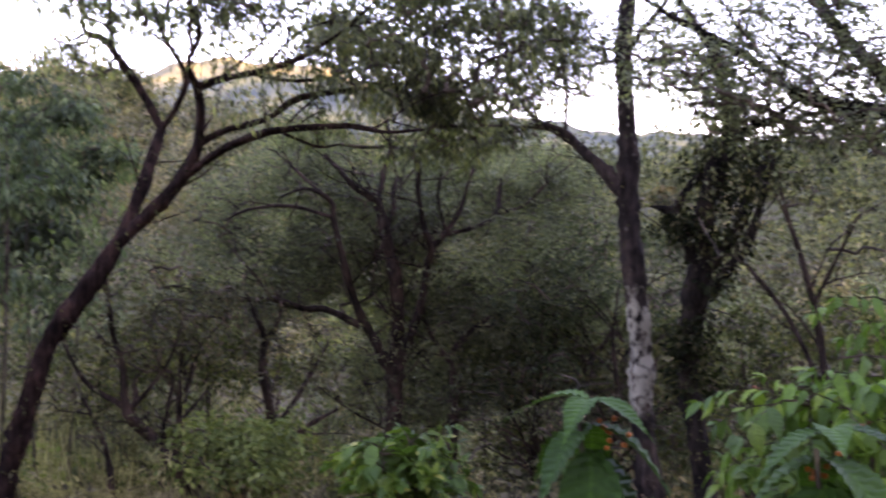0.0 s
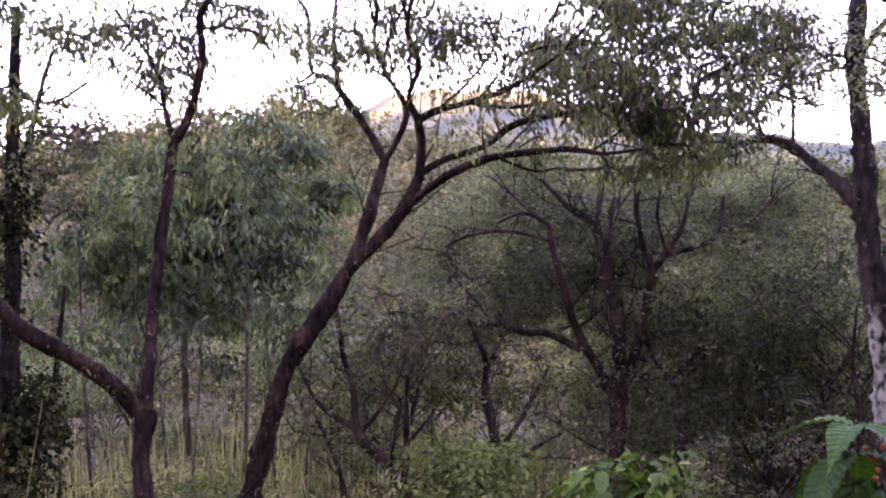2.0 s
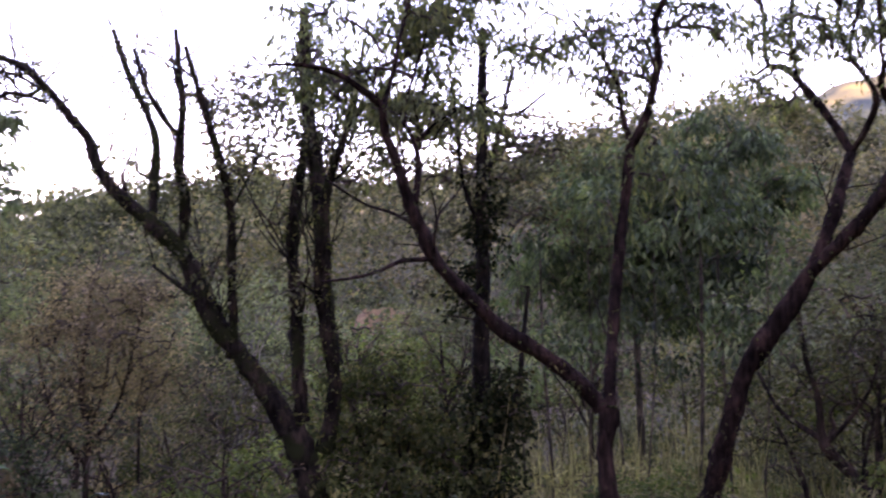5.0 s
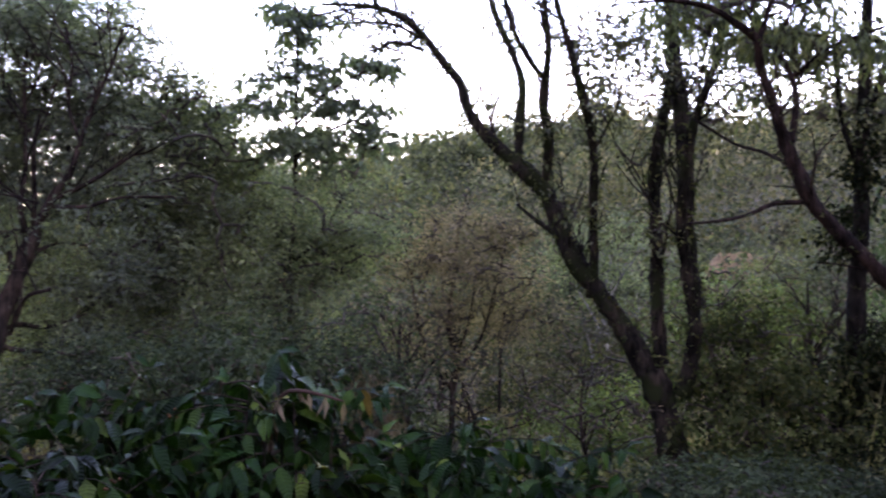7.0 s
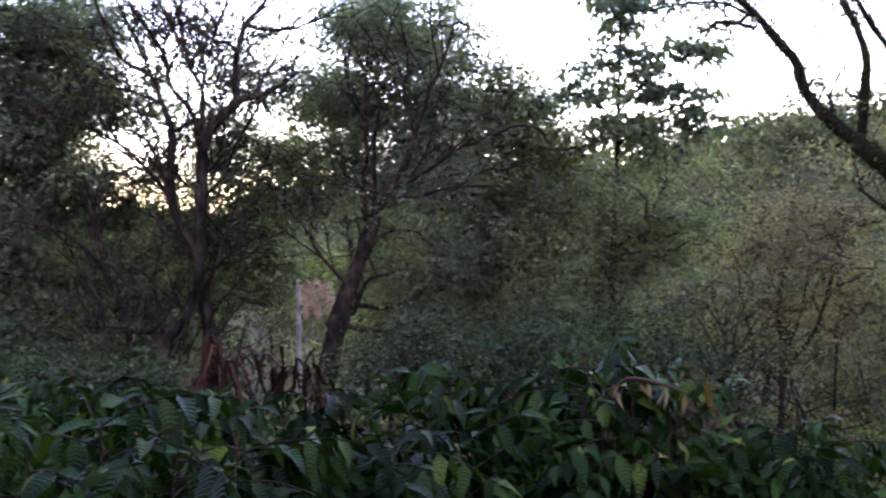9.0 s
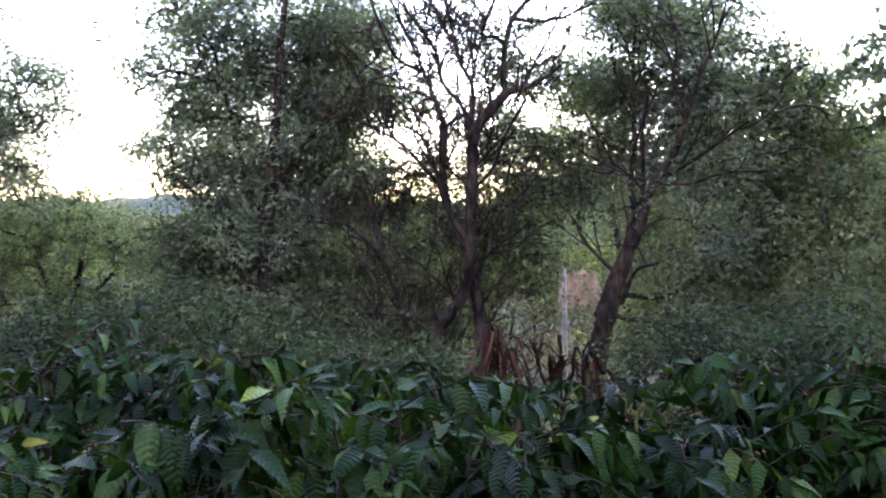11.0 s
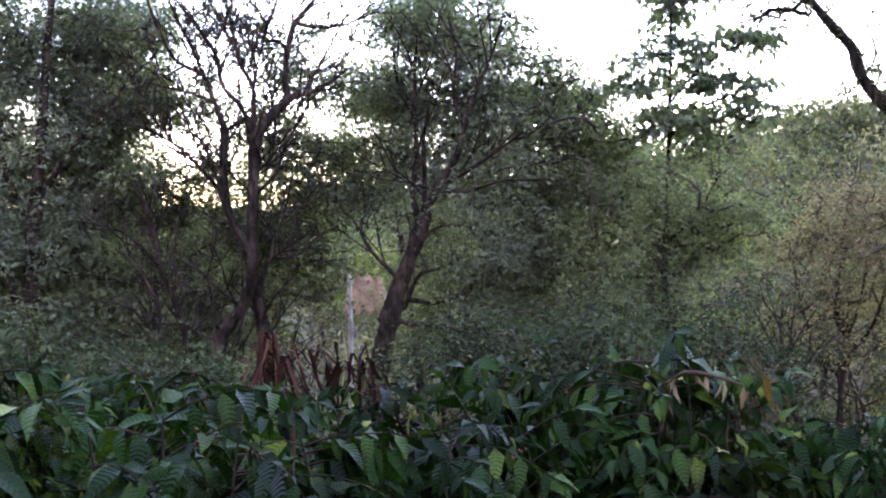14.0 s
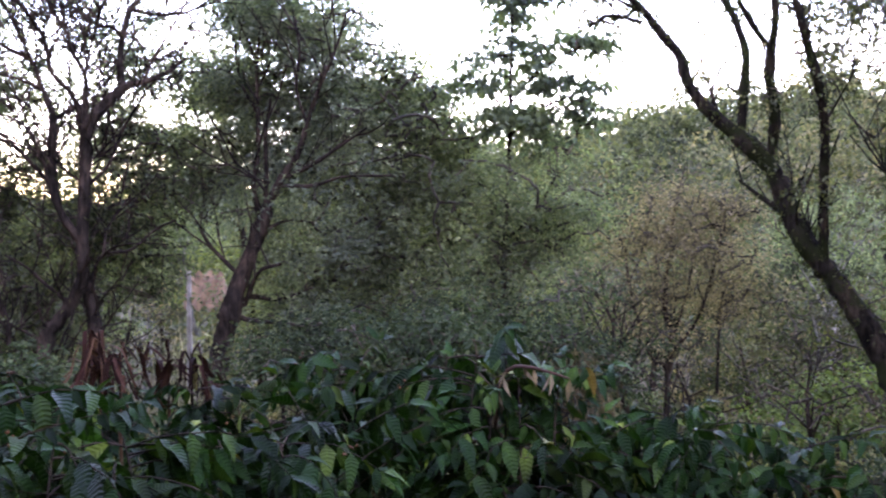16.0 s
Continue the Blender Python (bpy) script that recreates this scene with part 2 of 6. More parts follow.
GROUND, MOUNTAIN = ground_material(), mountain_material()
RED_EARTH = earth_material("red_earth", (0.13, 0.060, 0.026), (0.26, 0.135, 0.058))
OCHRE = earth_material("ochre_grass", (0.17, 0.098, 0.042), (0.28, 0.165, 0.07))
RUST_WOOD = earth_material("rusty_stem", (0.045, 0.017, 0.010), (0.095, 0.036, 0.018))
POLE_WOOD = earth_material("weathered_wood", (0.34, 0.26, 0.21), (0.60, 0.48, 0.40))


# ---- small tools ----
rng = np.random.default_rng(7)


def at(az, d, z):
    """A place by its bearing (degrees to the left of the y axis), distance and height."""
    return np.array((-math.sin(radians(az)) * d, math.cos(radians(az)) * d, z))


def mesh_from(name, verts, faces, mat, smooth=False, uv=None):
    """faces: an integer array, all with the same number of corners."""
    me = bpy.data.meshes.new(name)
    verts, faces = np.asarray(verts, float), np.asarray(faces, int)
    n, k = faces.shape
    me.vertices.add(len(verts))
    me.vertices.foreach_set("co", verts.ravel())
    me.loops.add(n * k)
    me.loops.foreach_set("vertex_index", faces.ravel())
    me.polygons.add(n)
    me.polygons.foreach_set("loop_start", np.arange(0, n * k, k))
    if smooth:
        me.polygons.foreach_set("use_smooth", np.ones(n, bool))
    if uv is not None:
        me.uv_layers.new(name="leaf").data.foreach_set("uv", np.asarray(uv, float)[faces.ravel()].ravel())
    me.update(calc_edges=True)
    me.materials.append(mat)
    return me


def part(name, me, parent, label="", kind=""):
    ob = new(name, me)
    ob.parent = parent
    ob.matrix_parent_inverse = parent.matrix_world.inverted()
    return tagged(ob, label, kind=kind)


def thing(name, place, label, category, group="", kind=""):
    ob = new(name)
    ob.location = place
    bpy.context.view_layer.update()
    return tagged(ob, label, category, group, kind)


def smooth_line(pts, step=0.12):
    """Catmull-Rom through rows of x, y, z, radius."""
    p = np.asarray(pts, float)
    p = np.vstack([2 * p[0] - p[1], p, 2 * p[-1] - p[-2]])
    rows = []
    for i in range(1, len(p) - 2):
        a, b, c, d = p[i - 1:i + 3]
        n = max(2, int(np.linalg.norm(c[:3] - b[:3]) / step))
        for s in np.arange(n) / n:
            rows.append(0.5 * (2 * b + (c - a) * s + (2 * a - 5 * b + 4 * c - d) * s * s + (3 * b - a - 3 * c + d) * s ** 3))
    rows.append(p[-2])
    rows = np.array(rows)
    rows[:, 3] = np.maximum(rows[:, 3], 0.003)
    return rows


def tubes(lines, sides):
    """Tapered tubes along lines, an array (lines, points, 4)."""
    lines = np.asarray(lines, float)
    n, k, _ = lines.shape
    pos, rad = lines[..., :3], lines[..., 3]
    way = np.gradient(pos, axis=1)
    way /= np.linalg.norm(way, axis=2, keepdims=True) + 1e-9
    ref = np.eye(3)[np.argmin(np.abs(way).max(axis=1), axis=1)][:, None, :]
    u = np.cross(way, ref)
    u /= np.linalg.norm(u, axis=2, keepdims=True) + 1e-9
    v = np.cross(way, u)
    a = np.arange(sides) * 2 * np.pi / sides
    ring = u[:, :, None] * np.cos(a)[:, None] + v[:, :, None] * np.sin(a)[:, None]
    verts = (pos[:, :, None] + ring * rad[:, :, None, None]).reshape(-1, 3)
    i = (np.arange(n)[:, None, None] * k + np.arange(k - 1)[None, :, None]) * sides
    j, j2 = np.arange(sides), (np.arange(sides) + 1) % sides
    faces = np.stack([i + j, i + j2, i + sides + j2, i + sides + j], -1).reshape(-1, 4)
    return verts, faces


def unit(v):
    return v / (np.linalg.norm(v, axis=-1, keepdims=True) + 1e-9)


def leaf_cards(base, way, length, width, fold=0.25, face=None, simple=False, bend=0.12):
    """Folded pointed leaves: four corners, two faces along the midrib each."""
    n = len(base)
    side = unit(np.cross(way, unit(rng.normal(size=(n, 3))) if face is None else face))
    up = np.cross(side, way)
    length, width = np.broadcast_to(length, n)[:, None], np.broadcast_to(width, n)[:, None]
    if simple:
        verts = np.stack([base - side * width * 0.5, base + side * width * 0.5, base + way * length], 1).reshape(-1, 3)
        return verts, np.arange(n * 3).reshape(-1, 3)
    mid = base + way * length * 0.45
    tip = base + way * length - up * length * bend
    verts = np.stack([base, mid + side * width * 0.5 + up * width * fold, tip, mid - side * width * 0.5 + up * width * fold], 1).reshape(-1, 3)
    k = np.arange(n)[:, None] * 4
    faces = np.concatenate([k + np.array((0, 1, 2)), k + np.array((0, 2, 3))], 1).reshape(-1, 3)
    return verts, faces


# ---- the lie of the land ----
CREST = np.array([(-180, 5), (-45, 5), (-20, 5), (-6, 6), (5, 6.5), (12, 7.2), (17, 8.6), (20, 9.6), (26, 9.2), (32, 7.8), (37, 6.8), (44, 6.5), (50, 6.3),
                  (56, 5.4), (60, 4.7), (66, 3.5), (74, 2), (84, 1), (95, 0.5), (107, -0.3), (113, 1.2), (130, 2), (180, 2)])


def ease(a, b, x):
    s = np.clip((np.asarray(x, float) - a) / (b - a), 0, 1)
    return s * s * (3 - 2 * s)


def land(az, d):
    """Height of the ground: a slope that falls away from the path, the far side of the valley, an unseen hill behind
    added to block the sun.
    """
    az = (np.asarray(az, float) + 128) % 360 - 128
    d = np.asarray(d, float)
    front = ease(-75, -40, az) * (1 - ease(128, 165, az))
    near = -0.17 * np.minimum(d, 24) - 0.03 * np.clip(d - 24, 0, 10)
    crest = 1.6 + 120 * np.tan(np.radians(np.interp(az, CREST[:, 0], CREST[:, 1]))) - 5.0
    far = near + (crest - near) * ease(30, 120, d) - 25 * ease(125, 400, d)
    # unseen hill, its height set so the sun reaches only the far summits
    back = 0.25 * np.clip(d - 2.5, 0, 60) + 290 * ease(60, 580, d)
    bumps = 0.10 * np.sin(az * 0.31 + d * 0.9) * ease(2, 6, d) + 0.8 * np.sin(az * 0.17 + d * 0.11) * ease(30, 80, d)
    return front * far + (1 - front) * back + bumps * (1 - ease(400, 900, d))


def polar_sheet(name, azs, ds, height, mat, closed):
    az, d = np.meshgrid(azs, ds, indexing="ij")
    z = height(az, d)
    verts = np.stack([-np.sin(np.radians(az)) * d, np.cos(np.radians(az)) * d, z], -1).reshape(-1, 3)
    n, k = az.shape
    i = np.arange(n if closed else n - 1)[:, None]
    j = np.arange(k - 1)[None]
    i2 = (i + 1) % n
    faces = np.stack([i * k + j, i * k + j + 1, i2 * k + j + 1, i2 * k + j], -1).reshape(-1, 4)
    return new(name, mesh_from(name, verts, faces, mat, True))


ds = np.concatenate([[0.02], np.arange(0.5, 12, 0.5), np.geomspace(12, 3000, 90)])
tagged(polar_sheet("ground", np.arange(0, 360, 2.0), ds, land, GROUND, True), "sloping ground with brown leaf litter and low growth", "ground", kind="structure")

SUMMIT = np.array([(-60, 4), (-25, 5.5), (-8, 7), (0, 8.6), (6, 10.3), (12, 11.0), (16, 10.1), (19, 8.8), (24, 6.5), (60, 3), (90, 0.6), (100, 1.0), (107, 1.3), (118, 0.8), (140, 3)])


def mountain_land(az, d):
    top = 1.6 + 700 * np.tan(np.radians(np.interp(az, SUMMIT[:, 0], SUMMIT[:, 1])))
    rough = 2.0 * np.sin(az * 0.9 + d * 0.02) + 1.0 * np.sin(az * 2.3 - d * 0.03) + 0.5 * np.sin(az * 7 + d * 0.11)
    return -30 + (top + 30) * ease(380, 705, d) + rough * ease(400, 600, d) - 90 * ease(705, 1000, d)


tagged(polar_sheet("backdrop", np.arange(-60, 141, 0.5), np.linspace(380, 1000, 30), mountain_land, MOUNTAIN, False),
       "distant wooded mountains, summits lit by low sun", "mountain", kind="structure")


# ---- trees ----
# leaf length, width, leaves to a twig, hang (1: straight down), twig spread
STYLES = {"lime": (0.09, 0.05, 15, 0.3, 0.18), "droop": (0.105, 0.030, 12, 0.85, 0.17), "fine": (0.047, 0.023, 23, 0.2, 0.2), "glossy": (0.135, 0.052, 15, 0.75, 0.21), "dense": (0.078, 0.036, 34, 0.25, 0.25), "sparse": (0.075, 0.038, 10, 0.4, 0.18),
          "ivy": (0.075, 0.055, 12, 0.5, 0.13), "gloom": (0.066, 0.036, 20, 0.35, 0.2), "creeper": (0.075, 0.055, 13, 0.5, 0.13), "shade": (0.066, 0.031, 40, 0.25, 0.27), "tier": (0.125, 0.072, 15, 0.45, 0.17), "brown": (0.065, 0.034, 13, 0.2, 0.2), "twiggy": (0.07, 0.036, 13, 0.2, 0.18),
          "woods": (0.14, 0.08, 11, 0.25, 0.2), "yellowgreen": (0.13, 0.075, 11, 0.25, 0.2), "greygreen": (0.078, 0.042, 20, 0.3, 0.21), "scrub": (0.10, 0.06, 9, 0.3, 0.2), "thatch": (0.16, 0.024, 20, 1.6, 0.11), "bare": (0.06, 0.03, 2, 0.4, 0.14)}
LOOKS = {"twiggy": "fine", "shade": "fine"}
BARKS = {"slender_tree": BARK_GREY, "sapling": TWIG, "dark_crowned_tree": TWIG, "dark_bushy_tree": BARK_DARK, "ivy_clad_tree": BARK_DARK, "overhanging_tree": BARK_DARK, "dry_tree": BARK_GREY, "leaning_tree": BARK_RED, "forked_tree": BARK_RED, "v_shaped_tree": BARK_MOSSY, "pale_barked_tree": BARK_PALE}


class Tree:
    """A tree: a trunk that stands on the slope, limbs, twigs grown from them into the crown, and leaves on the twigs."""

    def __init__(self, name, label, style, pts, step=0.12, girth=1.0, fill=1.0, back=0.0):
        global rng
        az, d, z, r = pts[0]
        rng = np.random.default_rng(int(abs(az) * 100 + d * 1000))
        foot = float(land(az, d)) - 0.15
        self.root = thing(name, at(az, d, foot + 0.15), label, "tree")
        self.style, self.step, self.girth, self.fill, self.back = style, step, girth, fill, back
        self.bark = BARKS.get(name, BARK)
        self.nodes, self.twigs, self.leaves, self.lines, self.sprays = [], [], {}, [], []
        if foot < z - 0.3:
            pts = [(az, d, foot, r * 1.35), (az, d, foot + 0.35, r * 1.12)] + list(pts)
        self.stem("trunk", pts, 12 if step < 0.2 else 7)

    def stem(self, part_name, pts, sides):
        step = self.step * 0.55
        line = smooth_line([(*at(az, d, z), r * self.girth) for az, d, z, r in pts], step)
        k = len(line)
        # knots and slight crookedness
        s = np.arange(k) * step
        ph = rng.uniform(0, 6.28, 6)
        wob = np.clip(line[:, 3], 0, 0.08)[:, None] * 0.16
        line[:, 0] += wob[:, 0] * np.sin(s * 3.1 + ph[0])
        line[:, 1] += wob[:, 0] * np.sin(s * 2.7 + ph[1])
        line[:, 3] *= 1 + 0.06 * np.sin(s * 5.3 + ph[2]) + 0.06 * np.sin(s * 11 + ph[3]) + rng.normal(0, 0.03, k)
        self.nodes.append(line[::2, :3])
        self.lines.append(line)
        verts, faces = tubes(line[None], sides)
        a = np.tile(np.arange(sides), k) * 2 * np.pi / sides
        centre = np.repeat(line[:, :3], sides, 0)
        swell = 1 + 0.08 * np.sin(3 * a + np.repeat(s, sides) * 1.7) + 0.05 * np.sin(5 * a - np.repeat(s, sides) * 4) + rng.normal(0, 0.06, len(a)) + 0.22 * (rng.random(len(a)) < 0.03)
        verts = centre + (verts - centre) * swell[:, None]
        part(part_name, mesh_from(part_name, verts, faces, self.bark, True), self.root)

    def limb(self, pts):
        self.stem("limb", pts, 9 if self.step < 0.2 else 5)

    def sprigs(self, first, second, reach, rise=0.35, skip=1):
        """Side branches along the limbs, and smaller ones along those."""
        made = []
        for level, (count, scale) in enumerate(((first, 1.0), (second, 0.5))):
            hosts = self.lines[skip:] if level == 0 else list(made)
            for host in hosts:
                length = np.sum(np.linalg.norm(np.diff(host[:, :3], axis=0), axis=1))
                for k in range(rng.poisson(count * length)):
                    i = rng.integers(len(host) // 5, len(host) - 1)
                    p, r = host[i, :3], host[i, 3]
                    run = reach * scale * rng.uniform(0.45, 1.15) * (1.1 - 0.45 * i / len(host))
                    along = unit(host[min(i + 1, len(host) - 1), :3] - host[i - 1, :3])
                    way = unit(along * rng.uniform(0.3, 1.0) + unit(rng.normal(size=3)) * 0.9 + np.array((0, 0, rise)))
                    s = np.linspace(0, 1, 5)[:, None]
                    bend = rng.normal(0, 0.16, 3) + np.array((0, 0, 0.12))
                    q = p + run * (way * s + bend * s * s) + np.cumsum(rng.normal(0, 0.03 * run, (5, 3)), 0) * (s > 0)
                    made.append(np.hstack([q, np.minimum(r * 0.65, 0.010 * run + 0.005) * (1.05 - 0.7 * s) + 0.0025]))
        if made:
            self.nodes.append(np.vstack([m[:, :3] for m in made]))
            self.sprays.append(np.array(made))

    def crown(self, lumps, style=None):
        style = style or self.style
        length, width, count, hang, spread = STYLES[style]
        goals = []
        for az, d, z, rx, rz, ry, n in lumps:
            n = int(n * self.fill)
            c = at(az, d + self.back, z)
            right, ahead = at(az - 90, 1, 0), at(az, 1, 0)
            pads = max(4, n // (20 if style in ("droop", "glossy") else 12))
            hub = unit(rng.normal(size=(pads, 3))) * rng.uniform(0.3, 1.3, (pads, 1)) ** 0.7
            q = hub[rng.integers(0, pads, n)]
            reach = np.array((0.33 / rx, 0.33 / ry, 0.13 / rz)) * (0.75 if style in ("droop", "glossy") else 1.0)
            q = q + np.clip(rng.normal(size=(n, 3)), -1.6, 1.6) * np.minimum(reach, np.array((0.7, 0.7, 0.4)))
            goals.append(c + right * q[:, :1] * rx + ahead * q[:, 1:2] * ry + np.array((0, 0, 1)) * q[:, 2:] * rz)
        goals = np.vstack(goals)
        heart = goals.mean(0) + np.array((0, 0, -0.4))
        old = np.vstack(self.nodes)
        near = np.array([np.min(np.sum((old - g) ** 2, 1)) for g in goals])
        goals = goals[np.argsort(near)]
        n0, n = len(old), len(goals)
        pool = np.zeros((n0 + 2 * n, 3))
        pool[:n0] = old
        load, born, used = np.ones(n), np.zeros(n, int), n0
        pts = 3 if style == "dense" or self.step > 0.2 else 4
        lines = np.zeros((n, pts, 4))
        for k, g in enumerate(goals):
            w = pool[:used] - g
            i = int(np.argmin(np.sum(w * w, 1) + 0.25 * np.maximum(w[:, 2], 0)))
            p = pool[i]
            run = np.linalg.norm(g - p)
            bow = rng.normal(0, 0.07, 3) * run + np.array((0, 0, 0.05 * run))
            s = np.linspace(0, 1, pts)[:, None]
            lines[k, :, :3] = p + (g - p) * s + bow * (4 * s * (1 - s)) + rng.normal(0, 0.012, (pts, 3)) * (s > 0) * (s < 1)
            pool[used], pool[used + 1] = lines[k, pts // 2, :3], g
            used += 2
            born[k] = (i - n0) // 2 if i >= n0 else -1
        for k in range(n - 1, -1, -1):
            if born[k] >= 0:
                load[born[k]] += load[k]
        thick = np.minimum(0.0062 * np.sqrt(load), 0.024)
        lines[:, :, 3] = thick[:, None] * np.linspace(1, 0.75, pts) + 0.002
        self.twigs.append(lines)
        # leaves sit along the outer half of each twig and round its end
        m = rng.poisson(count, n)
        own = np.repeat(np.arange(n), m)
        s = rng.uniform(0.35, 1.0, len(own))
        i = np.minimum((s * (pts - 1)).astype(int), pts - 2)
        fr = (s * (pts - 1) - i)[:, None]
        base = lines[own, i, :3] * (1 - fr) + lines[own, i + 1, :3] * fr
        # each twig bears a flattish spray that tips outwards from the crown
        tilt = unit(np.array((0, 0, 1.0)) + 0.55 * unit(goals - heart) + rng.normal(0, 0.32, goals.shape))[own]
        off = rng.normal(0, spread * 0.66, base.shape)
        off -= (0.85 if style == "tier" else 0.45 if hang < 1 else 0.0) * np.sum(off * tilt, 1, keepdims=True) * tilt
        base = base + off
        way = unit(unit(off) + rng.normal(0, 0.55, base.shape) * np.array((1, 1, 0.5)) + np.array((0, 0, -1.9 * hang)))
        face = unit(tilt + rng.normal(0, 0.8, base.shape)) if hang < 1 else None
        size = rng.uniform(0.65, 1.25, len(base))
        got = self.leaves.setdefault(style, [])
        got.append(leaf_cards(base, way, length * size, width * size, face=face, simple=style in ("dense", "shade", "greygreen", "woods", "scrub", "gloom")))

    def growth(self, count, size=1.0):
        """Small leaves and moss tufts that cling to the trunk and limbs."""
        line = np.vstack([q[: max(2, int(len(q) * 0.8))] for q in self.lines])
        pick = rng.choice(len(line), count, p=line[:, 3] / line[:, 3].sum())
        out = unit(rng.normal(size=(count, 3)))
        base = line[pick, :3] + out * line[pick, 3:] * 0.9 + rng.normal(0, 0.02, (count, 3))
        way = unit(out + np.array((0, 0, -0.3)) + rng.normal(0, 0.4, (count, 3)))
        self.leaves.setdefault("ivy", []).append(leaf_cards(base, way, rng.uniform(0.02, 0.085, count) * size, rng.uniform(0.010, 0.030, count) * size))

    def pile(self, verts, faces):
        self.heap[1].append(faces + sum(len(v) for v in self.heap[0]))
        self.heap[0].append(verts)

    def finish(self):
        self.heap = ([], [])
        if self.sprays:
            verts, faces = tubes(np.concatenate(self.sprays), 3)
            part("branchwork", mesh_from("branchwork", verts, faces, self.bark, True), self.root, kind="stuff")
        if self.twigs:
            for lines in self.twigs:
                self.pile(*tubes(lines[(lines[:, 0, 3] > 0.014) | (rng.random(len(lines)) < 0.14)], 3))
            part("twigwork", mesh_from("twigwork", np.vstack(self.heap[0]), np.vstack(self.heap[1]), TWIG, True), self.root, kind="stuff")
        for style, sets in self.leaves.items():
            off, vs, fs = 0, [], []
            for v, f in sets:
                vs.append(v)
                fs.append(f + off)
                off += len(v)
            part("crown", mesh_from("crown", np.vstack(vs), np.vstack(fs), LEAF[LOOKS.get(style, style)]), self.root, kind="stuff")


grown = Tree('leaning_tree', 'slender leaning tree with dark reddish bark and drooping leaves', 'droop', [(23.24, 11.50, -0.98, 0.120), (22.67, 11.50, -0.38, 0.110), (21.87, 11.50, 0.16, 0.105), (20.84, 11.50, 0.71, 0.105), (19.01, 11.50, 1.25, 0.100), (17.72, 11.50, 1.68, 0.100)])
grown.limb([(17.72, 11.50, 1.68, 0.071), (16.42, 11.70, 2.26, 0.067), (15.75, 11.90, 2.66, 0.068), (15.24, 12.10, 3.01, 0.066)])
grown.limb([(15.24, 12.10, 3.01, 0.050), (16.30, 12.27, 3.48, 0.048), (17.37, 12.44, 3.85, 0.043), (18.28, 12.61, 4.13, 0.040), (19.22, 12.79, 4.25, 0.029), (19.34, 12.96, 4.70, 0.027), (19.46, 13.13, 5.11, 0.024), (20.53, 13.30, 5.44, 0.018)])
grown.limb([(17.67, 12.53, 4.00, 0.031), (17.95, 12.66, 4.42, 0.029), (17.83, 12.80, 5.02, 0.026), (17.52, 12.93, 5.63, 0.021)])
grown.limb([(15.18, 12.10, 3.04, 0.039), (14.42, 12.00, 3.29, 0.036), (14.00, 11.90, 3.61, 0.033), (15.12, 11.80, 4.02, 0.027), (15.68, 11.70, 4.39, 0.024), (15.50, 11.60, 4.75, 0.021), (16.08, 11.50, 5.17, 0.016)])
grown.limb([(17.72, 11.50, 1.68, 0.076), (15.81, 11.44, 2.05, 0.073), (14.19, 11.38, 2.42, 0.070), (13.46, 11.32, 2.72, 0.064), (13.23, 11.26, 3.09, 0.051), (13.38, 11.20, 3.36, 0.046)])
grown.limb([(13.38, 11.20, 3.36, 0.036), (13.82, 11.00, 3.59, 0.033), (13.21, 10.80, 3.86, 0.025), (13.79, 10.60, 4.17, 0.022), (13.52, 10.40, 4.47, 0.019), (12.91, 10.20, 4.75, 0.014)])
grown.limb([(13.38, 11.20, 3.36, 0.043), (12.17, 10.99, 3.43, 0.038), (10.58, 10.77, 3.46, 0.034), (8.67, 10.56, 3.52, 0.029), (7.40, 10.34, 3.59, 0.021), (5.48, 10.13, 3.78, 0.016), (3.89, 9.91, 3.99, 0.014), (2.60, 9.70, 4.24, 0.011)])
grown.limb([(10.58, 10.77, 3.46, 0.022), (8.37, 11.02, 3.44, 0.020), (6.16, 11.27, 3.53, 0.018), (3.94, 11.52, 3.76, 0.016), (1.73, 11.77, 4.04, 0.011)])
grown.limb([(13.94, 11.37, 2.46, 0.052), (11.94, 11.10, 2.72, 0.043), (9.71, 10.84, 2.86, 0.039), (7.51, 10.57, 2.89, 0.036), (5.01, 10.30, 2.87, 0.028), (3.17, 10.04, 2.78, 0.021), (1.03, 9.77, 2.77, 0.013)])
grown.limb([(13.33, 11.31, 2.78, 0.044), (11.92, 11.21, 2.92, 0.038), (9.69, 11.11, 3.04, 0.038), (8.09, 11.01, 3.24, 0.035), (5.88, 10.91, 3.31, 0.030), (3.38, 10.81, 3.35, 0.025), (0.91, 10.71, 3.41, 0.017)])
grown.limb([(19.16, 12.76, 4.21, 0.017), (20.01, 12.89, 4.13, 0.015), (19.99, 13.02, 4.35, 0.012), (20.27, 13.16, 4.82, 0.009)])
grown.limb([(15.28, 11.78, 4.05, 0.019), (14.75, 11.65, 4.44, 0.016), (13.92, 11.52, 4.73, 0.013), (13.56, 11.38, 5.01, 0.010)])
grown.limb([(12.33, 11.02, 3.42, 0.020), (10.55, 11.15, 3.74, 0.018), (9.07, 11.27, 4.13, 0.015), (8.55, 11.40, 4.54, 0.013), (7.86, 11.52, 4.95, 0.008)])
grown.limb([(9.94, 10.70, 3.47, 0.019), (8.32, 10.53, 3.78, 0.014), (6.72, 10.37, 3.90, 0.012), (4.84, 10.20, 3.90, 0.007)])
grown.limb([(8.77, 10.70, 2.84, 0.017), (6.90, 11.00, 2.74, 0.015), (5.64, 11.30, 2.80, 0.010)])
grown.sprigs(1.6, 2.2, 0.8)
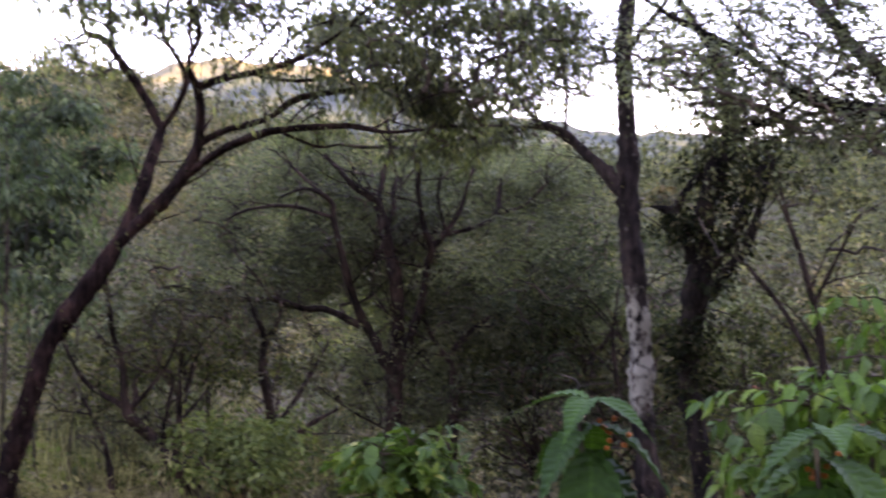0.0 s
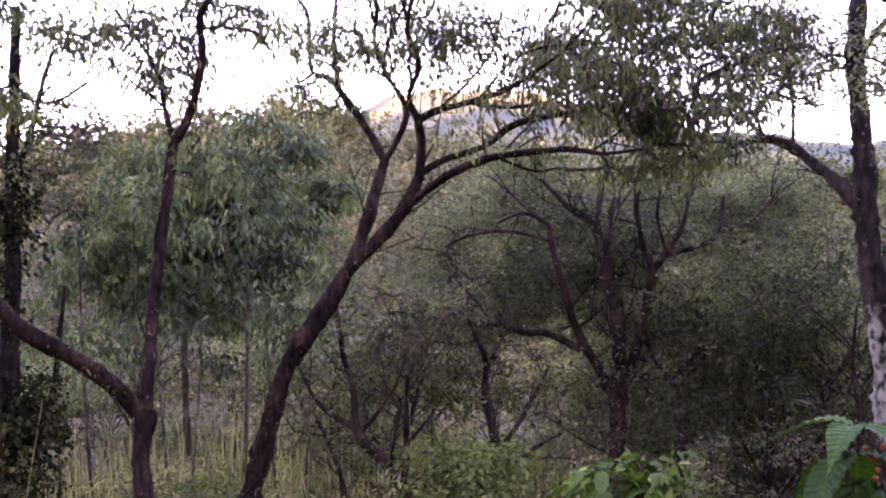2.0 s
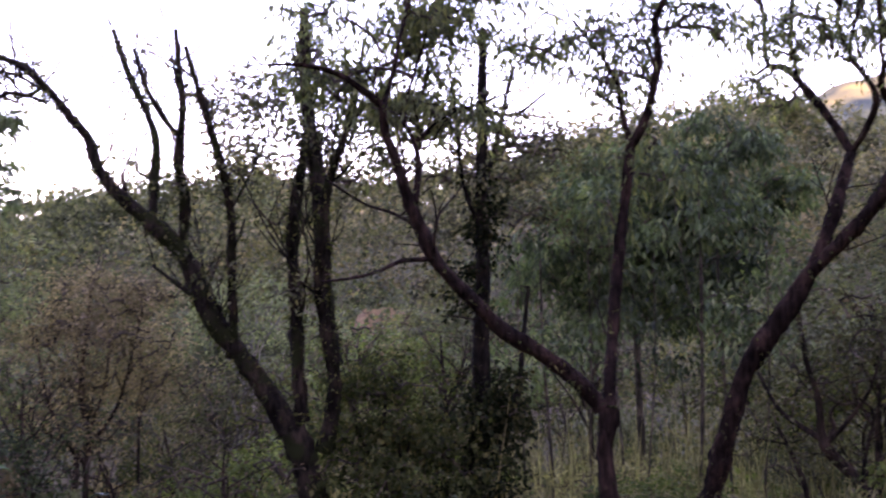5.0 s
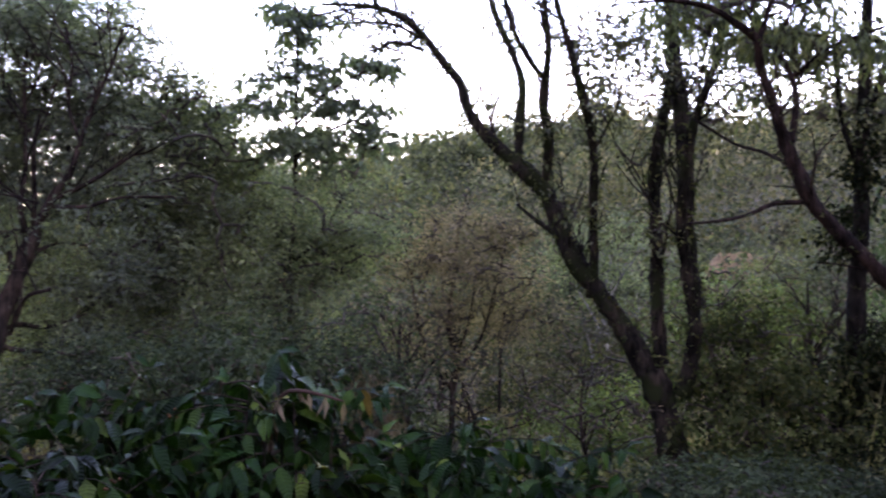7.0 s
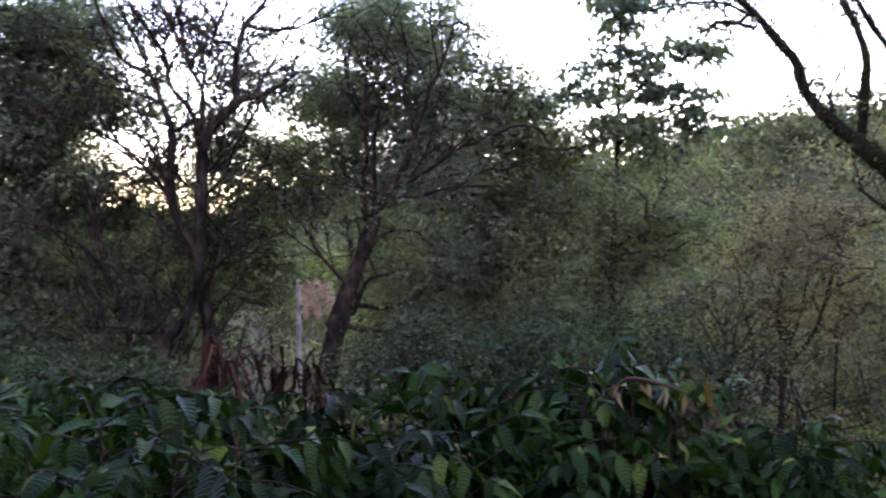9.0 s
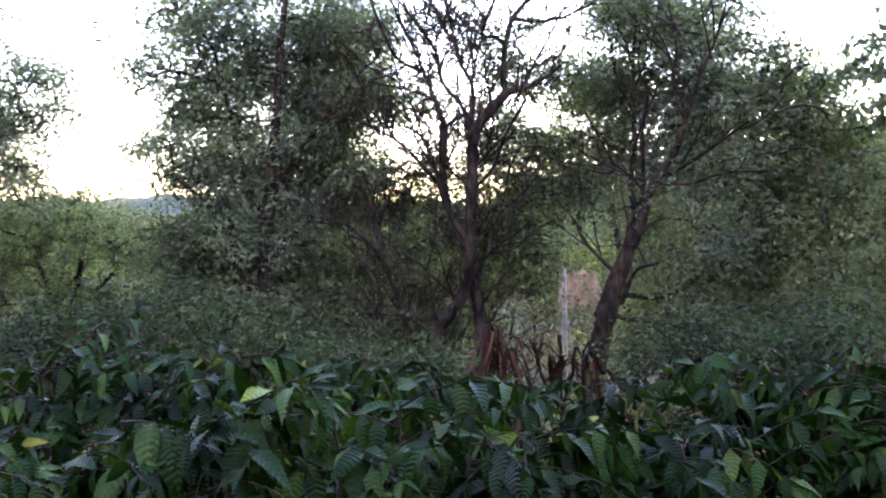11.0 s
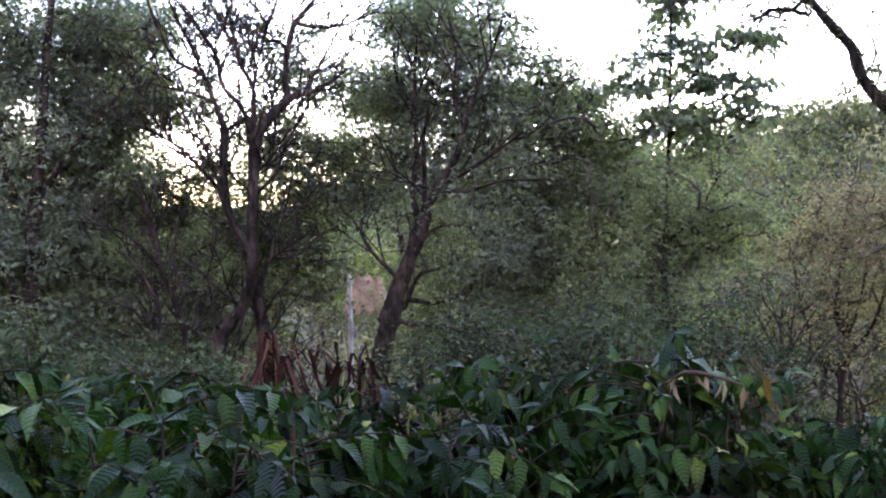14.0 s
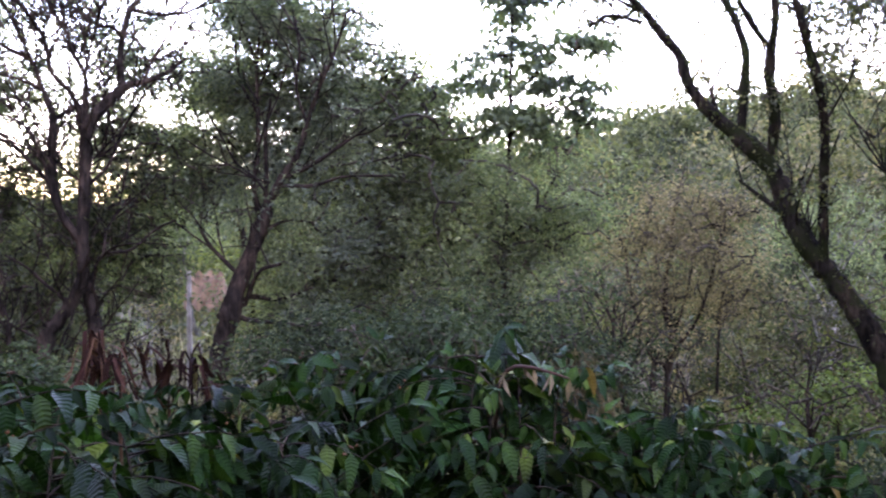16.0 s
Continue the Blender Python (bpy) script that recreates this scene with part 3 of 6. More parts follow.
grown.crown([(18.0, 12.00, 4.80, 0.89, 0.61, 0.80, 105), (13.0, 11.00, 4.39, 0.88, 0.69, 0.90, 135), (7.3, 10.70, 4.28, 0.91, 0.67, 1.00, 130), (1.4, 10.50, 3.88, 0.80, 0.66, 1.00, 200), (-2.0, 10.90, 3.80, 0.98, 0.86, 1.20, 290), (4.6, 10.60, 3.85, 0.85, 0.60, 0.90, 105), (4.3, 10.50, 3.22, 0.80, 0.34, 0.60, 90), (7.8, 10.80, 3.30, 0.70, 0.36, 0.70, 34), (-4.6, 11.00, 4.40, 0.60, 0.50, 0.80, 100)])
grown.crown([(19.1, 12.50, 3.90, 0.36, 0.28, 0.40, 39), (-1.1, 10.70, 3.02, 0.73, 0.37, 0.80, 190)])
grown.growth(1100)
grown.finish()
grown = Tree('forked_tree', 'two-limbed dark tree forking low above the slope', 'droop', fill=1.6, pts=[(28.36, 9.50, -0.59, 0.089), (28.67, 9.50, 0.09, 0.080), (28.45, 9.50, 0.39, 0.084), (28.26, 9.50, 0.54, 0.084)])
grown.limb([(28.20, 9.50, 0.55, 0.060), (28.03, 9.60, 0.96, 0.058), (27.86, 9.70, 1.36, 0.054), (27.47, 9.80, 1.97, 0.055), (26.97, 9.90, 2.49, 0.051), (26.62, 10.00, 2.95, 0.047)])
grown.limb([(26.62, 10.00, 2.98, 0.028), (27.09, 10.10, 3.31, 0.024), (27.27, 10.20, 3.60, 0.021), (27.84, 10.30, 3.84, 0.019), (28.41, 10.40, 4.02, 0.017), (29.53, 10.50, 4.34, 0.012)])
grown.limb([(26.62, 10.00, 2.95, 0.044), (25.83, 9.93, 3.18, 0.042), (25.30, 9.87, 3.49, 0.039), (25.03, 9.80, 3.79, 0.037), (25.14, 9.73, 4.09, 0.032), (24.42, 9.67, 4.34, 0.025), (24.62, 9.60, 4.68, 0.020)])
grown.limb([(28.58, 9.50, 0.53, 0.084), (29.72, 9.44, 0.76, 0.075), (31.85, 9.39, 1.03, 0.075), (33.98, 9.33, 1.25, 0.072), (35.48, 9.27, 1.51, 0.065), (37.27, 9.21, 1.84, 0.062), (38.29, 9.16, 2.17, 0.058), (39.00, 9.10, 2.46, 0.051), (39.70, 9.04, 2.80, 0.042), (40.27, 8.99, 3.03, 0.038), (40.39, 8.93, 3.22, 0.033), (41.41, 8.87, 3.35, 0.029), (42.73, 8.81, 3.48, 0.025), (44.63, 8.76, 3.54, 0.016), (46.50, 8.70, 3.53, 0.010)])
grown.limb([(40.30, 8.94, 3.17, 0.025), (39.75, 9.06, 3.49, 0.021), (39.25, 9.19, 3.87, 0.019), (38.68, 9.31, 4.26, 0.017), (38.39, 9.44, 4.61, 0.013)])
grown.limb([(38.52, 9.12, 2.40, 0.030), (38.35, 9.24, 2.77, 0.028), (38.63, 9.35, 2.99, 0.026), (39.21, 9.47, 3.22, 0.024), (38.81, 9.59, 3.50, 0.018), (38.06, 9.70, 3.90, 0.016), (37.21, 9.82, 4.41, 0.011)])
grown.limb([(38.63, 9.33, 2.96, 0.017), (37.39, 9.53, 3.12, 0.016), (36.31, 9.73, 3.22, 0.009)])
grown.limb([(37.87, 9.20, 1.90, 0.026), (39.39, 9.00, 1.88, 0.021), (40.90, 8.80, 1.78, 0.016), (42.37, 8.60, 1.73, 0.012), (43.83, 8.40, 1.71, 0.008)])
grown.limb([(38.74, 9.15, 2.22, 0.019), (39.95, 9.41, 2.34, 0.015), (41.46, 9.68, 2.45, 0.014), (43.52, 9.95, 2.71, 0.009)])
grown.sprigs(1.8, 2.4, 0.8, 0.45)
grown.crown([(40.0, 10.06, 4.09, 0.86, 0.52, 0.70, 94), (33.8, 10.36, 4.28, 0.65, 0.53, 0.70, 63), (44.2, 9.76, 4.00, 0.61, 0.44, 0.70, 63), (25.0, 10.06, 4.18, 0.74, 0.34, 0.70, 42), (26.5, 10.30, 2.69, 0.35, 0.35, 0.50, 27), (26.9, 10.28, 4.11, 0.59, 0.47, 0.60, 47)])
grown.crown([(38.0, 10.14, 3.33, 0.64, 0.52, 0.80, 63), (40.0, 10.06, 3.65, 0.52, 0.29, 0.70, 42)])
grown.growth(1000)
grown.finish()
grown = Tree('v_shaped_tree', 'stout mossy tree with spreading upright limbs', 'sparse', girth=0.93, pts=[(43.96, 12.00, -1.88, 0.198), (44.43, 12.00, -0.85, 0.180), (45.04, 12.00, -0.20, 0.174), (45.59, 12.00, 0.08, 0.168)])
grown.limb([(45.65, 12.00, 0.05, 0.150), (46.88, 12.06, 0.49, 0.133), (48.42, 12.12, 0.94, 0.128), (49.97, 12.18, 1.40, 0.122), (51.22, 12.25, 2.07, 0.110), (52.95, 12.31, 2.48, 0.099), (54.37, 12.37, 2.76, 0.081), (55.63, 12.43, 3.11, 0.069), (56.10, 12.49, 3.46, 0.063), (57.21, 12.55, 3.78, 0.063), (58.32, 12.62, 4.10, 0.051), (59.73, 12.68, 4.35, 0.038), (61.62, 12.74, 4.46, 0.029), (63.80, 12.80, 4.48, 0.016)])
grown.limb([(52.95, 12.31, 2.48, 0.059), (52.80, 12.43, 2.97, 0.056), (52.65, 12.55, 3.46, 0.053), (53.28, 12.67, 3.90, 0.048), (54.06, 12.79, 4.27, 0.045), (54.86, 12.91, 4.87, 0.036)])
grown.limb([(51.38, 12.27, 2.28, 0.065), (51.17, 12.18, 2.74, 0.061), (51.49, 12.10, 3.19, 0.061), (51.40, 12.02, 3.44, 0.054), (51.25, 11.93, 3.75, 0.042), (51.42, 11.85, 4.13, 0.039), (51.58, 11.77, 4.62, 0.029)])
grown.limb([(51.44, 12.02, 3.44, 0.039), (52.19, 11.95, 3.63, 0.036), (53.07, 11.88, 3.95, 0.030), (53.76, 11.82, 4.39, 0.024)])
grown.limb([(48.67, 12.13, 1.08, 0.061), (48.75, 11.97, 1.93, 0.057), (48.76, 11.80, 2.50, 0.053), (49.08, 11.63, 2.93, 0.052), (49.71, 11.47, 3.41, 0.046), (50.34, 11.30, 3.82, 0.034), (51.03, 11.13, 4.27, 0.025)])
grown.limb([(47.43, 12.08, 0.62, 0.067), (49.04, 12.28, 1.14, 0.062), (50.28, 12.48, 1.54, 0.050), (51.84, 12.68, 1.80, 0.032), (52.94, 12.88, 2.01, 0.016)])
grown.limb([(44.99, 12.00, 0.15, 0.096), (45.21, 12.09, 0.82, 0.091), (45.37, 12.17, 1.41, 0.085), (45.51, 12.26, 2.13, 0.080), (45.15, 12.34, 2.74, 0.074), (44.56, 12.43, 3.54, 0.069), (44.51, 12.51, 4.09, 0.063), (44.82, 12.60, 4.72, 0.051)])
grown.limb([(43.30, 11.87, 0.80, 0.088), (43.60, 11.85, 1.60, 0.095), (43.90, 11.90, 2.40, 0.100), (44.10, 12.00, 3.00, 0.096), (44.50, 12.10, 4.00, 0.085), (44.60, 12.20, 5.00, 0.070)])
grown.limb([(43.99, 12.00, -0.20, 0.102), (43.41, 11.93, 0.33, 0.090), (43.27, 11.87, 0.72, 0.089), (43.73, 11.80, 1.29, 0.077), (44.05, 11.73, 1.86, 0.076), (43.77, 11.67, 2.48, 0.070), (43.33, 11.60, 2.90, 0.058), (42.61, 11.53, 3.26, 0.046), (41.89, 11.47, 3.79, 0.034), (41.33, 11.40, 4.37, 0.026)])
grown.limb([(58.32, 12.62, 4.10, 0.028), (59.10, 12.78, 3.99, 0.022), (60.05, 12.95, 4.06, 0.019), (60.99, 13.12, 3.94, 0.013)])
grown.limb([(55.63, 12.43, 3.11, 0.019), (55.00, 12.68, 3.42, 0.016), (55.63, 12.93, 3.95, 0.010)])
grown.limb([(54.05, 12.36, 2.72, 0.019), (54.37, 12.51, 3.05, 0.016), (53.90, 12.66, 3.34, 0.010)])
grown.limb([(58.32, 12.62, 4.08, 0.032), (59.10, 12.72, 4.33, 0.022), (60.99, 12.82, 4.45, 0.019), (62.87, 12.92, 4.43, 0.013), (64.43, 13.02, 4.37, 0.010)])
grown.limb([(58.31, 12.61, 4.03, 0.025), (59.73, 12.71, 4.22, 0.019), (61.62, 12.81, 4.27, 0.016), (63.65, 12.91, 4.22, 0.010)])
grown.limb([(58.16, 12.58, 3.89, 0.025), (59.73, 12.75, 4.02, 0.019), (60.68, 12.92, 3.96, 0.016), (62.09, 13.08, 3.93, 0.010)])
grown.limb([(41.60, 11.47, 3.78, 0.017), (40.43, 11.67, 3.63, 0.015), (39.00, 11.87, 3.77, 0.009)])
grown.sprigs(2.2, 2.8, 1.15, 0.6)
grown.crown([(61.0, 13.20, 4.43, 0.60, 0.23, 0.50, 43), (59.7, 12.92, 3.95, 0.37, 0.15, 0.40, 20), (47.9, 11.76, 3.45, 0.60, 0.60, 0.70, 87), (44.8, 12.64, 3.71, 0.79, 0.79, 0.80, 116), (44.2, 12.48, 2.94, 0.85, 0.36, 0.60, 58), (50.8, 11.84, 2.90, 0.20, 0.20, 0.30, 11)])
grown.crown([(47.5, 11.80, 1.73, 0.60, 0.34, 0.50, 43), (41.8, 12.56, 3.61, 0.57, 0.57, 0.70, 72), (53.4, 12.60, 4.37, 0.43, 0.29, 0.50, 23), (46.6, 12.56, 4.05, 0.57, 0.43, 0.70, 65)])
grown.growth(3600, 1.5)
grown.finish()
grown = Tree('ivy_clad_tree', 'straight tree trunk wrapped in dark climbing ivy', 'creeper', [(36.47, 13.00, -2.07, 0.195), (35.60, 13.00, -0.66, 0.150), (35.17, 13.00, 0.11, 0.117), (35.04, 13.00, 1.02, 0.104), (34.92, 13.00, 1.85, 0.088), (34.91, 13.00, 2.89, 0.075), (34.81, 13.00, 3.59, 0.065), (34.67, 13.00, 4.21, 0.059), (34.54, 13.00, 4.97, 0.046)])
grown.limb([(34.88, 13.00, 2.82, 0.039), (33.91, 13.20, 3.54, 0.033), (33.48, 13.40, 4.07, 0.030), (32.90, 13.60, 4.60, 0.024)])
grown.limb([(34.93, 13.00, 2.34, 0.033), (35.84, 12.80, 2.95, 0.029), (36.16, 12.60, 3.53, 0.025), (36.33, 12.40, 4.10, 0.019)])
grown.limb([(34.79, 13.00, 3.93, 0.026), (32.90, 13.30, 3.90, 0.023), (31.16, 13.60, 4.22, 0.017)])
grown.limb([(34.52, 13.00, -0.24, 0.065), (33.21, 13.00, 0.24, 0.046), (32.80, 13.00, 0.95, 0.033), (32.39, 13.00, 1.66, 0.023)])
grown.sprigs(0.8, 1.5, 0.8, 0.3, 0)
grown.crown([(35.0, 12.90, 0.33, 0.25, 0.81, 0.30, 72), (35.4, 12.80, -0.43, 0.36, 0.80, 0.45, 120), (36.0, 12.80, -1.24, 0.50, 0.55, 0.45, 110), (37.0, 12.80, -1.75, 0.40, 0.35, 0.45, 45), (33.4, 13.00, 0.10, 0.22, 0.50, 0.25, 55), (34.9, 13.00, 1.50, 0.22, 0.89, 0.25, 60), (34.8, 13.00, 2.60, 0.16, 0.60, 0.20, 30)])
grown.crown([(34.1, 13.20, 3.82, 0.83, 0.83, 0.80, 130), (31.2, 13.30, 3.39, 0.68, 0.45, 0.70, 75), (33.2, 13.30, 2.92, 0.68, 0.45, 0.70, 75), (36.5, 13.10, 3.30, 0.50, 0.50, 0.60, 55)], "sparse")
grown.growth(700)
grown.finish()
grown = Tree('pale_barked_tree', 'tall straight tree with white lichen patches on bark', 'fine', girth=1.15, fill=1.6, pts=[(-11.58, 12.00, -1.71, 0.132), (-11.02, 12.00, -0.30, 0.120), (-10.80, 12.00, 0.48, 0.114), (-10.52, 12.00, 1.26, 0.114), (-10.33, 12.00, 2.04, 0.108), (-10.20, 12.00, 2.88, 0.096), (-10.08, 12.00, 3.73, 0.084), (-10.25, 12.00, 4.31, 0.084), (-10.33, 12.00, 5.03, 0.066)])
grown.limb([(-10.12, 12.00, 2.27, 0.084), (-8.67, 12.10, 2.62, 0.061), (-7.59, 12.20, 2.84, 0.055), (-6.67, 12.30, 3.03, 0.049), (-5.27, 12.40, 3.14, 0.037), (-3.69, 12.50, 3.07, 0.025), (-2.12, 12.60, 3.05, 0.016)])
grown.limb([(-6.82, 12.28, 3.03, 0.022), (-6.90, 12.42, 3.49, 0.019), (-6.73, 12.55, 4.06, 0.016), (-6.87, 12.68, 4.57, 0.013)])
grown.limb([(-5.42, 12.38, 3.12, 0.025), (-4.65, 12.68, 3.40, 0.022), (-3.87, 12.98, 3.74, 0.016)])
grown.limb([(-10.17, 12.00, 3.92, 0.030), (-11.45, 11.75, 4.18, 0.024), (-12.96, 11.50, 4.48, 0.017)])
grown.sprigs(1.6, 2.0, 0.8)
grown.crown([(-6.2, 12.40, 3.90, 0.56, 0.56, 0.70, 90), (-3.7, 12.60, 4.30, 0.79, 0.57, 0.80, 150), (-8.1, 12.40, 4.29, 0.42, 0.49, 0.60, 60), (-3.7, 12.50, 3.17, 0.43, 0.21, 0.50, 40), (-12.3, 11.60, 3.95, 0.46, 0.53, 0.70, 70)])
grown.growth(250)
grown.finish()
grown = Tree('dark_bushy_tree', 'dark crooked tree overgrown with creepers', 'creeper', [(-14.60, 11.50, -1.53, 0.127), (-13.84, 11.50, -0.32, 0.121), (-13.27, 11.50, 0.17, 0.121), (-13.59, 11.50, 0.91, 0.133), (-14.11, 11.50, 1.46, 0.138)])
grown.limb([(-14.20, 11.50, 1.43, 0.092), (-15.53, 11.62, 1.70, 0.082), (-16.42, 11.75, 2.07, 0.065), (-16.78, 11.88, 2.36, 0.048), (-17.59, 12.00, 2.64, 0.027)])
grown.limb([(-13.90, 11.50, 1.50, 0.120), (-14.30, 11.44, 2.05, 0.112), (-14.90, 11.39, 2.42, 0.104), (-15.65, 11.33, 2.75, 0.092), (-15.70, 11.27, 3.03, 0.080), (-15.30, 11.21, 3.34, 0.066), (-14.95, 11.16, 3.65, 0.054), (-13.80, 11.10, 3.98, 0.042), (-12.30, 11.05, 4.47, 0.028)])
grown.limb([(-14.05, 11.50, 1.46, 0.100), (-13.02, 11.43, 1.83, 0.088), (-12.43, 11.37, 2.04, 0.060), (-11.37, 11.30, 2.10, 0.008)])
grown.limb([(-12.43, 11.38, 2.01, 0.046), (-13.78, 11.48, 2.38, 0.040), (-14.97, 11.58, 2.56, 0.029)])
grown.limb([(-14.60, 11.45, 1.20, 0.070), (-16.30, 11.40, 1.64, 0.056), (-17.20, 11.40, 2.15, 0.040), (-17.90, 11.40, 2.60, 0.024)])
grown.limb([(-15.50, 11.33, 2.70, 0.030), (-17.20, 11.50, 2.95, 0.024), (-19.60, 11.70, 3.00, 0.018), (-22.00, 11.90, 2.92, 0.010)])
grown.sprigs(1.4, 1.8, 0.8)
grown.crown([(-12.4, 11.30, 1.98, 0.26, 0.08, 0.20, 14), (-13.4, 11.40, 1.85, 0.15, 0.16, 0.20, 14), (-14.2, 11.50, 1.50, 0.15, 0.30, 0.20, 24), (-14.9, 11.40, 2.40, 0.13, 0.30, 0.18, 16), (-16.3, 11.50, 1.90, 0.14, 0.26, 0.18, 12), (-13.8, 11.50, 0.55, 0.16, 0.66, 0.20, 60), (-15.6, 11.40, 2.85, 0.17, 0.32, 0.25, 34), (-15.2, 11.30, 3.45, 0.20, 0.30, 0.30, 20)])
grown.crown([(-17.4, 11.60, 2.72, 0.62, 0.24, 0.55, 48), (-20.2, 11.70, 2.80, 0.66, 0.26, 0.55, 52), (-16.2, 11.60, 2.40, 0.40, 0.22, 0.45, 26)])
grown.growth(1500)
grown.finish()
grown = Tree('overhanging_tree', 'tall tree with long dark arching boughs and fine leaves', 'fine', girth=1.3, fill=1.3, pts=[(-28.65, 9.00, -1.20, 0.135), (-28.47, 9.00, 0.08, 0.126), (-28.05, 9.00, 1.36, 0.113), (-27.37, 9.00, 2.09, 0.099), (-26.41, 9.00, 2.49, 0.081)])
grown.limb([(-26.41, 9.00, 2.49, 0.059), (-23.89, 8.94, 2.66, 0.052), (-21.25, 8.88, 2.74, 0.049), (-19.07, 8.81, 2.85, 0.042), (-17.96, 8.75, 2.98, 0.031), (-16.55, 8.69, 3.14, 0.026), (-14.25, 8.62, 3.35, 0.022), (-12.49, 8.56, 3.49, 0.017), (-10.71, 8.50, 3.67, 0.011)])
grown.limb([(-26.16, 8.99, 2.51, 0.063), (-23.91, 9.09, 2.86, 0.052), (-22.37, 9.19, 3.15, 0.048), (-21.05, 9.29, 3.42, 0.042), (-19.99, 9.39, 3.74, 0.038), (-19.46, 9.49, 4.16, 0.029)])
grown.limb([(-26.41, 9.00, 2.49, 0.050), (-24.93, 9.00, 3.04, 0.041), (-23.93, 9.00, 3.49, 0.032), (-23.17, 9.00, 3.87, 0.023)])
grown.limb([(-19.07, 8.81, 2.85, 0.020), (-17.66, 8.66, 2.66, 0.015), (-15.94, 8.51, 2.56, 0.011)])
grown.sprigs(1.8, 2.4, 0.9)
grown.crown([(-13.7, 8.60, 3.31, 0.54, 0.39, 0.70, 84), (-16.9, 8.80, 3.41, 0.50, 0.35, 0.80, 76), (-19.9, 8.80, 3.15, 0.55, 0.45, 0.80, 90), (-22.4, 9.20, 3.38, 0.42, 0.58, 0.90, 76), (-18.2, 8.70, 2.70, 0.45, 0.20, 0.60, 56), (-21.2, 8.90, 2.57, 0.41, 0.15, 0.50, 42)])
grown.crown([(-14.8, 8.60, 2.94, 0.29, 0.20, 0.50, 35), (-25.2, 9.00, 2.90, 0.41, 0.77, 0.90, 84)])
grown.finish()
grown = Tree('spreading_tree', 'broad many-stemmed tree with dense dark foliage', 'shade', girth=1.4, fill=1.15, back=0.35, pts=[(3.10, 14.00, -1.96, 0.119), (2.83, 14.00, -0.75, 0.091), (2.66, 14.00, 0.08, 0.077), (2.58, 14.00, 0.77, 0.067), (2.71, 14.00, 1.23, 0.063), (3.07, 14.00, 1.78, 0.056), (3.51, 14.00, 2.23, 0.053), (4.05, 14.00, 2.40, 0.042), (4.89, 14.00, 2.51, 0.032), (5.65, 14.00, 2.71, 0.025), (6.63, 14.00, 2.96, 0.018)])
grown.limb([(3.17, 14.00, 1.96, 0.032), (2.71, 14.13, 2.21, 0.028), (2.80, 14.27, 2.43, 0.025), (2.52, 14.40, 2.71, 0.014)])
grown.limb([(3.51, 14.00, 2.29, 0.035), (3.29, 14.10, 2.77, 0.028), (2.95, 14.20, 3.01, 0.025), (3.06, 14.30, 3.42, 0.018)])
grown.limb([(2.69, 14.00, -0.14, 0.056), (3.74, 13.91, 0.40, 0.045), (4.63, 13.82, 0.79, 0.042), (5.21, 13.74, 1.17, 0.038), (5.63, 13.65, 1.55, 0.034), (6.05, 13.56, 2.00, 0.027), (6.23, 13.47, 2.30, 0.020), (7.57, 13.39, 2.45, 0.017), (9.00, 13.30, 2.34, 0.010)])
grown.limb([(6.23, 13.47, 2.28, 0.017), (7.40, 13.62, 2.54, 0.017), (8.48, 13.78, 2.79, 0.014)])
grown.limb([(6.04, 13.55, 2.08, 0.017), (8.54, 13.71, 2.24, 0.017), (10.77, 13.88, 2.20, 0.014), (12.05, 14.05, 2.06, 0.011)])
grown.limb([(4.65, 13.85, 0.63, 0.035), (6.49, 13.91, 0.85, 0.031), (7.75, 13.97, 0.87, 0.032), (9.31, 14.03, 0.99, 0.028), (10.89, 14.09, 1.00, 0.021), (12.31, 14.15, 1.05, 0.014)])
grown.limb([(2.54, 14.00, 0.08, 0.049), (1.28, 13.93, 0.84, 0.042), (0.84, 13.86, 1.45, 0.038), (0.66, 13.79, 1.67, 0.038), (1.08, 13.71, 1.97, 0.027), (1.39, 13.64, 2.42, 0.027), (1.37, 13.57, 2.78, 0.027), (1.94, 13.50, 2.97, 0.017)])
grown.limb([(0.69, 13.79, 1.66, 0.035), (-0.14, 13.86, 1.89, 0.028), (-0.93, 13.94, 2.15, 0.024), (-1.30, 14.01, 2.43, 0.018), (-1.77, 14.09, 2.80, 0.011)])
grown.limb([(-0.14, 13.86, 1.89, 0.017), (0.26, 13.71, 2.34, 0.014), (0.07, 13.56, 2.70, 0.010)])
grown.limb([(-0.13, 13.85, 1.85, 0.024), (-2.12, 14.05, 1.99, 0.021), (-3.04, 14.25, 2.18, 0.021), (-3.32, 14.45, 2.65, 0.014)])
grown.limb([(-3.04, 14.21, 2.14, 0.018), (-4.68, 14.36, 2.29, 0.014), (-5.89, 14.51, 2.63, 0.011)])
grown.limb([(-0.42, 14.00, -1.72, 0.056), (-0.54, 13.95, -0.14, 0.042), (-0.39, 13.90, 0.17, 0.035), (-1.16, 13.85, 0.47, 0.024), (-2.69, 13.80, 0.76, 0.017)])
grown.limb([(-0.42, 13.91, 0.09, 0.028), (0.65, 14.01, 0.46, 0.021), (1.22, 14.11, 0.76, 0.014)])
grown.limb([(-8.05, 14.00, -1.64, 0.056), (-8.20, 14.12, -0.29, 0.046), (-8.09, 14.25, 0.06, 0.039), (-8.97, 14.38, 0.35, 0.025), (-9.85, 14.50, 0.71, 0.018)])
grown.limb([(-8.13, 14.23, -0.01, 0.029), (-7.29, 14.38, 0.34, 0.022), (-6.50, 14.53, 0.71, 0.015)])
grown.sprigs(2.4, 2.4, 1.1, 0.4, 0)
